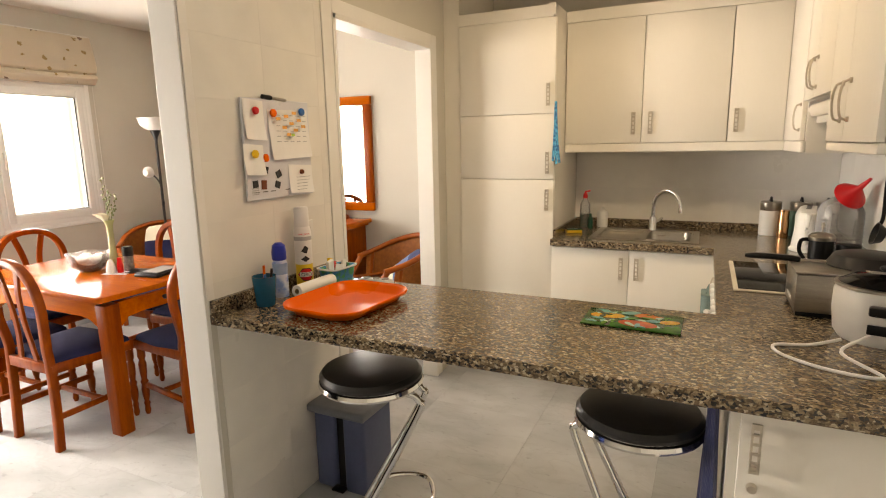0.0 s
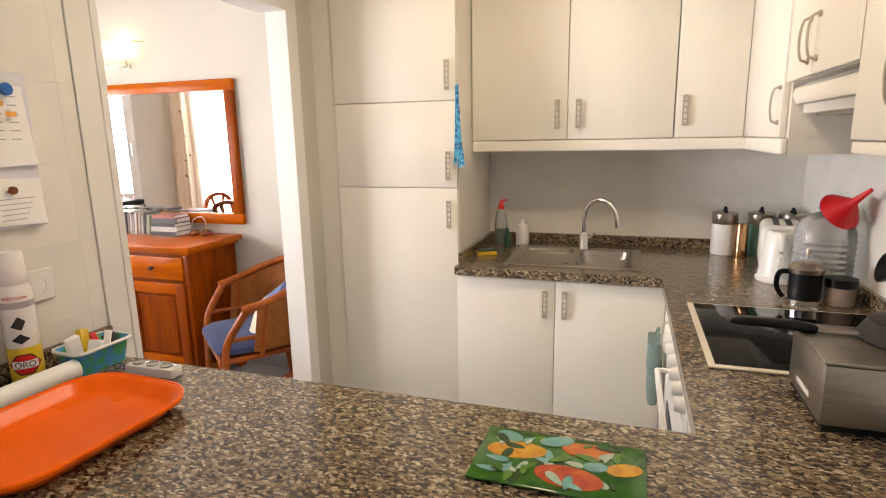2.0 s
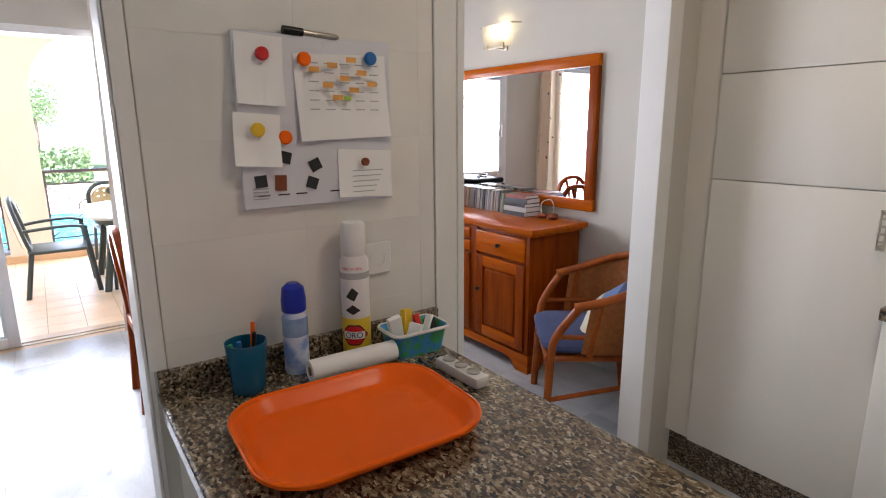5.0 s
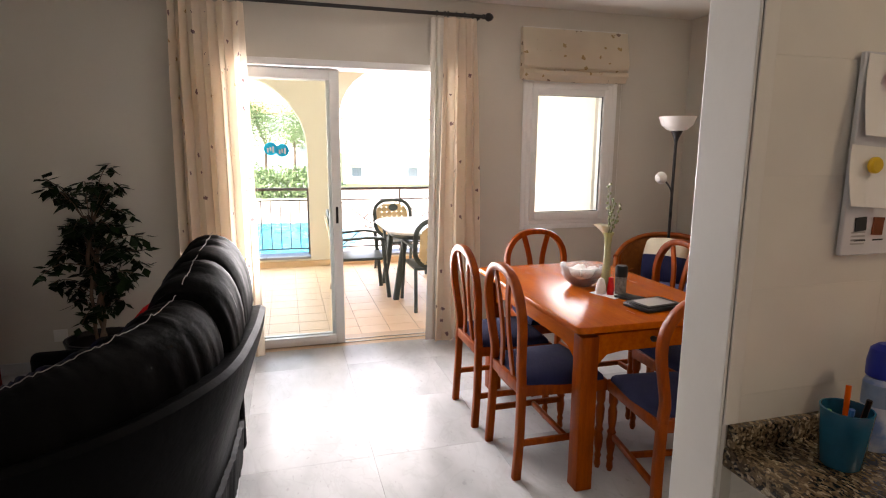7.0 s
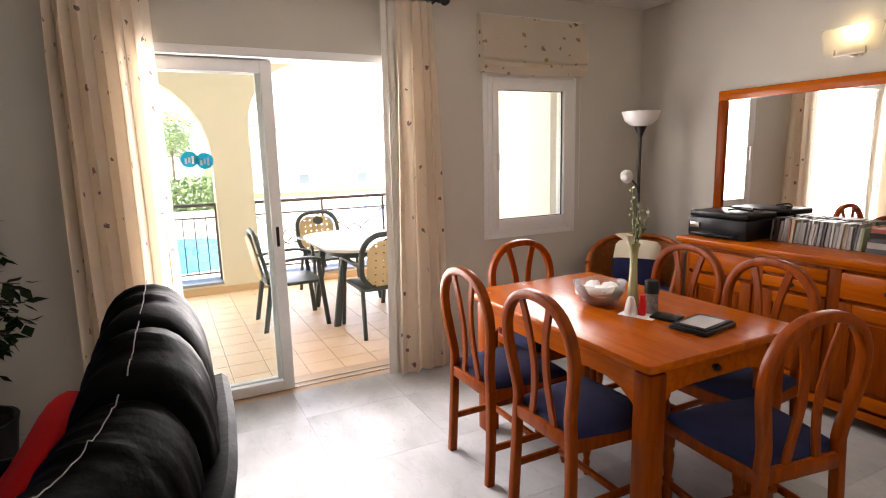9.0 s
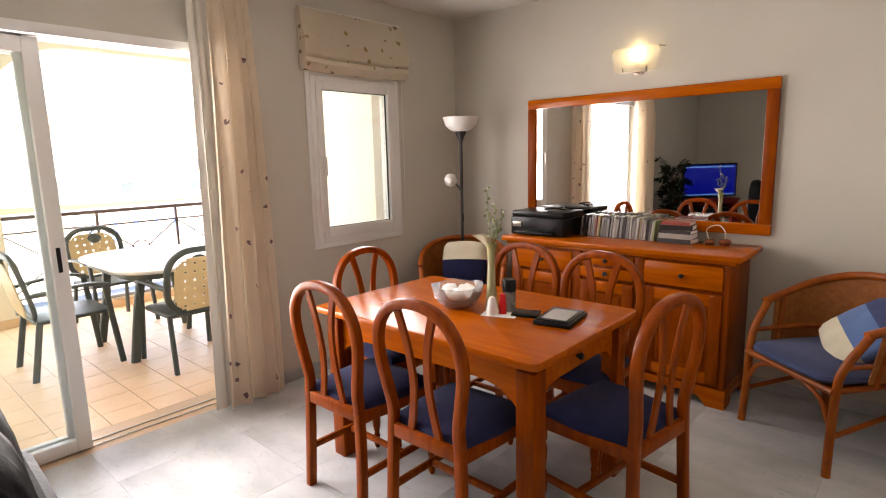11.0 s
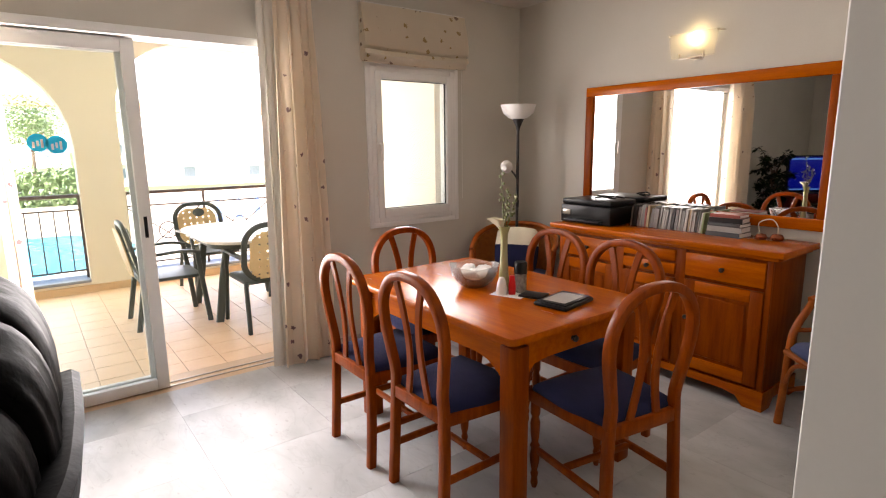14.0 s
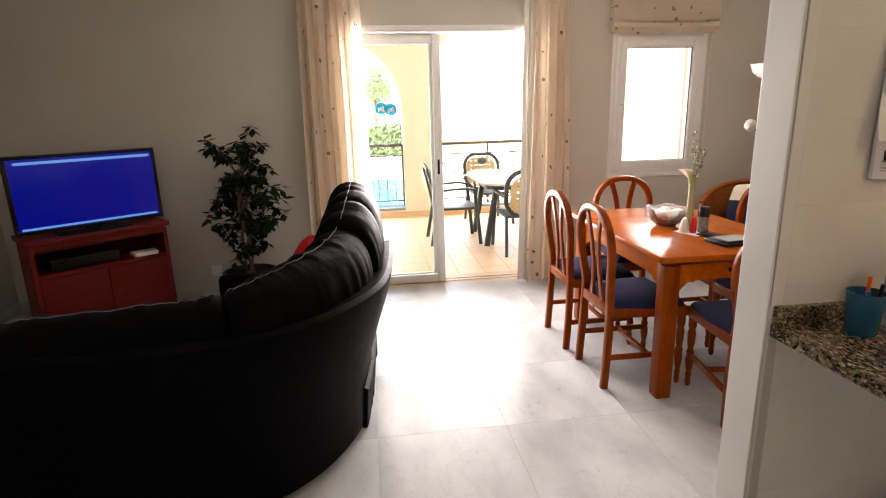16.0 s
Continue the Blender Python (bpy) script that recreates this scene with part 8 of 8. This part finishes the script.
ln = thing("lanyard", "blue patterned lanyard hanging on the tall cabinet", "lanyard", place((-0.644, 3.252, 0)))
for k, (dx, z1) in enumerate(((-0.005, 1.335), (0.004, 1.318), (0.012, 1.325))):
    part("strap", sweep(smooth_path([(0, 0, 1.66), (dx * 0.3, -0.002 * k, 1.58), (dx, -0.003 * k, 1.45), (dx * 2.2, -0.002 * k, z1)], 5), rounded(0.014, 0.003, 0.001, 1), side=(0, 1, 0)), LAN, ln)
TOWEL = material("navy_towel", (0.02, 0.028, 0.10), (0.03, 0.04, 0.13), scale=20, rough=1.0, bump=0.8, bump_scale=260, sheen=0.4)
tw = thing("towel", "navy blue towel hanging beside the bar cabinet", "towel", place((0.18, 1.60, 0)))
bm = bmesh.new()
rows = []
for j in range(13):
    z = 0.845 - 0.55 * j / 12
    rows.append([bm.verts.new((0.018 * math.sin(i * 1.1 + j * 0.1) * (0.4 + j / 12), -0.09 * (0.6 + 0.4 * j / 12) + 0.18 * (0.6 + 0.4 * j / 12) * i / 16, z)) for i in range(17)])
for a, b in zip(rows, rows[1:]):
    for i in range(16):
        bm.faces.new((a[i], a[i + 1], b[i + 1], b[i]))
thicken(bm, 0.006)
part("cloth", bm, TOWEL, tw)
part("hook", tube([(0.03, 0, 0.845), (0.0, 0, 0.845), (0, 0, 0.86)], 0.005, 6), NICKEL, tw)

# ---- under the bar ----
SEAT = material("black_vinyl", (0.010, 0.010, 0.010), (0.016, 0.015, 0.015), scale=10, rough=0.34, bump=0.15, bump_scale=200)


def bar_stool(x, y, rz, label):
    """Chrome cantilever stool: slanting double tube, foot rest and floor hoop."""
    s = thing("bar_stool", label, "bar stool", pose(x, y, 0, 0, 0, rz), group="stools at the bar")
    part("seat", lathe([(0, 0.682), (0.160, 0.682), (0.170, 0.688), (0.171, 0.698), (0.160, 0.712), (0.10, 0.720), (0, 0.722)], 40), SEAT, s, "round black vinyl seat")
    part("trim_ring", lathe([(0.160, 0.660), (0.172, 0.662), (0.176, 0.670), (0.172, 0.681), (0.160, 0.681)], 40), CHROME, s)
    for k in (-1, 1):
        pts = [(-0.10, k * 0.045, 0.645), (0.10, k * 0.045, 0.645), (0.165, k * 0.045, 0.62), (0.15, k * 0.05, 0.55), (-0.08, k * 0.09, 0.12), (-0.14, k * 0.12, 0.025), (-0.06, k * 0.17, 0.013), (0.12, k * 0.17, 0.013), (0.19, k * 0.10, 0.013), (0.2, 0, 0.013)]
        part("tube", tube(smooth_path(pts, 5), 0.0125, 10), CHROME, s)
    foot = [(-0.02, -0.075, 0.235), (0.05, -0.13, 0.235), (0.16, -0.12, 0.235), (0.20, 0, 0.235), (0.16, 0.12, 0.235), (0.05, 0.13, 0.235), (-0.02, 0.075, 0.235)]
    part("foot_rest", tube(smooth_path([(a - 0.0, b, c) for a, b, c in foot], 5), 0.009, 8), CHROME, s)


bar_stool(-0.845, 1.615, 20, "black and chrome cantilever bar stool by the bin")
bar_stool(0.0, 1.672, 165, "black and chrome cantilever bar stool by the bar cabinet")
BIN_BLUE = material("slate_blue_plastic", (0.085, 0.105, 0.20), (0.07, 0.09, 0.175), scale=6, rough=0.45)
bn = thing("pedal_bin", "slate blue plastic pedal bin with grey lid", "bin", pose(-1.187, 1.975, 0, 0, 0, 0))
part("body", box(-0.125, -0.02, -0.11, 0.11, 0.0, 0.345, bevel=0.015, seg=3), BIN_BLUE, bn)
part("body", box(0.02, 0.125, -0.11, 0.11, 0.0, 0.345, bevel=0.015, seg=3), BIN_BLUE, bn)
part("frame", box(-0.022, 0.022, -0.09, 0.10, 0.0, 0.335), BLACK, bn, smooth=False)
part("lid", box(-0.142, 0.142, -0.135, 0.125, 0.347, 0.385, bevel=0.012, seg=3), material("grey_lid", (0.16, 0.17, 0.20), rough=0.45), bn, "grey lid")
part("pedal", box(-0.03, 0.03, -0.14, -0.10, 0.012, 0.024, bevel=0.004), BLACK, bn)


# ---- pieces of floors and walls ----
def floor_tiles(parent, x0, x1, y0, y1, size, mat, name, ox=0.0, oy=0.0, joint=0.0012, skip=None):
    """Square slabs level with z = 0, cut at the edges; alike ones share a mesh."""
    cache = {}
    u = x0 - ox
    while u < x1:
        a, b = max(u, x0), min(u + size, x1)
        v = y0 - oy
        while v < y1:
            c, d = max(v, y0), min(v + size, y1)
            if b - a > 0.01 and d - c > 0.01 and not (skip and skip(a, b, c, d)):
                key = (round(b - a, 3), round(d - c, 3))
                if key not in cache:
                    w, h = key[0] / 2 - joint, key[1] / 2 - joint
                    bm = box(-w, w, -h, h, -0.012, 0.0, bevel=min(0.0012, joint), seg=1)
                    me = bpy.data.meshes.new(name)
                    bm.to_mesh(me)
                    bm.free()
                    me.materials.append(mat)
                    cache[key] = me
                ob = new(name, cache[key])
                ob.parent = parent
                ob.location = ((a + b) / 2, (c + d) / 2, 0)
            v += size
        u += size


floor_tiles(floor, WEST, EAST, SOUTH, NORTH, 0.60, MARBLE, "slab", 0.22, 0.31, 0.0004, skip=lambda a, b, c, d: a > 0.26 and c > 2.0)
floor_tiles(balcony_floor, BX, WEST - 0.25, BY0, BY1, 0.24, TERRA, "tile", 0.03, 0.11, 0.0018)

tiles_n = structure("kitchen_tiles_north", box(-0.648, EAST, NORTH - 0.0035, NORTH - 0.0005, TOP + 0.045, 1.42), GROUT, "glazed off-white wall tiles behind the sink", "wall tiles")
tile_field(tiles_n, place((-0.648, NORTH - 0.004, TOP + 0.045)), 0, EAST + 0.648, 0, 0.475, 0.31, 0.20, "tile_n")
tiles_e = structure("kitchen_tiles_east", box(EAST - 0.0035, EAST - 0.0005, 1.41, NORTH - 0.008, TOP + 0.045, 1.65), GROUT, "glazed off-white wall tiles behind the hob", "wall tiles")
tile_field(tiles_e, place((EAST - 0.004, NORTH - 0.008, TOP + 0.045)) @ pose(0, 0, 0, 0, 0, -90), 0, NORTH - 0.008 - 1.41, 0, 0.70, 0.31, 0.20, "tile_e")
tiles_p = structure("kitchen_tiles_partition", box(PX1 + 0.0003, PX1 + 0.001, 1.432, 2.096, 0.0, 2.45), GROUT, "glazed off-white wall tiles on the partition", "wall tiles")
tile_field(tiles_p, place((PX1 + 0.0012, 1.432, 0.0)) @ pose(0, 0, 0, 0, 0, 90), 0, 0.664, 0, 2.45, 0.31, 0.20, "tile_p")
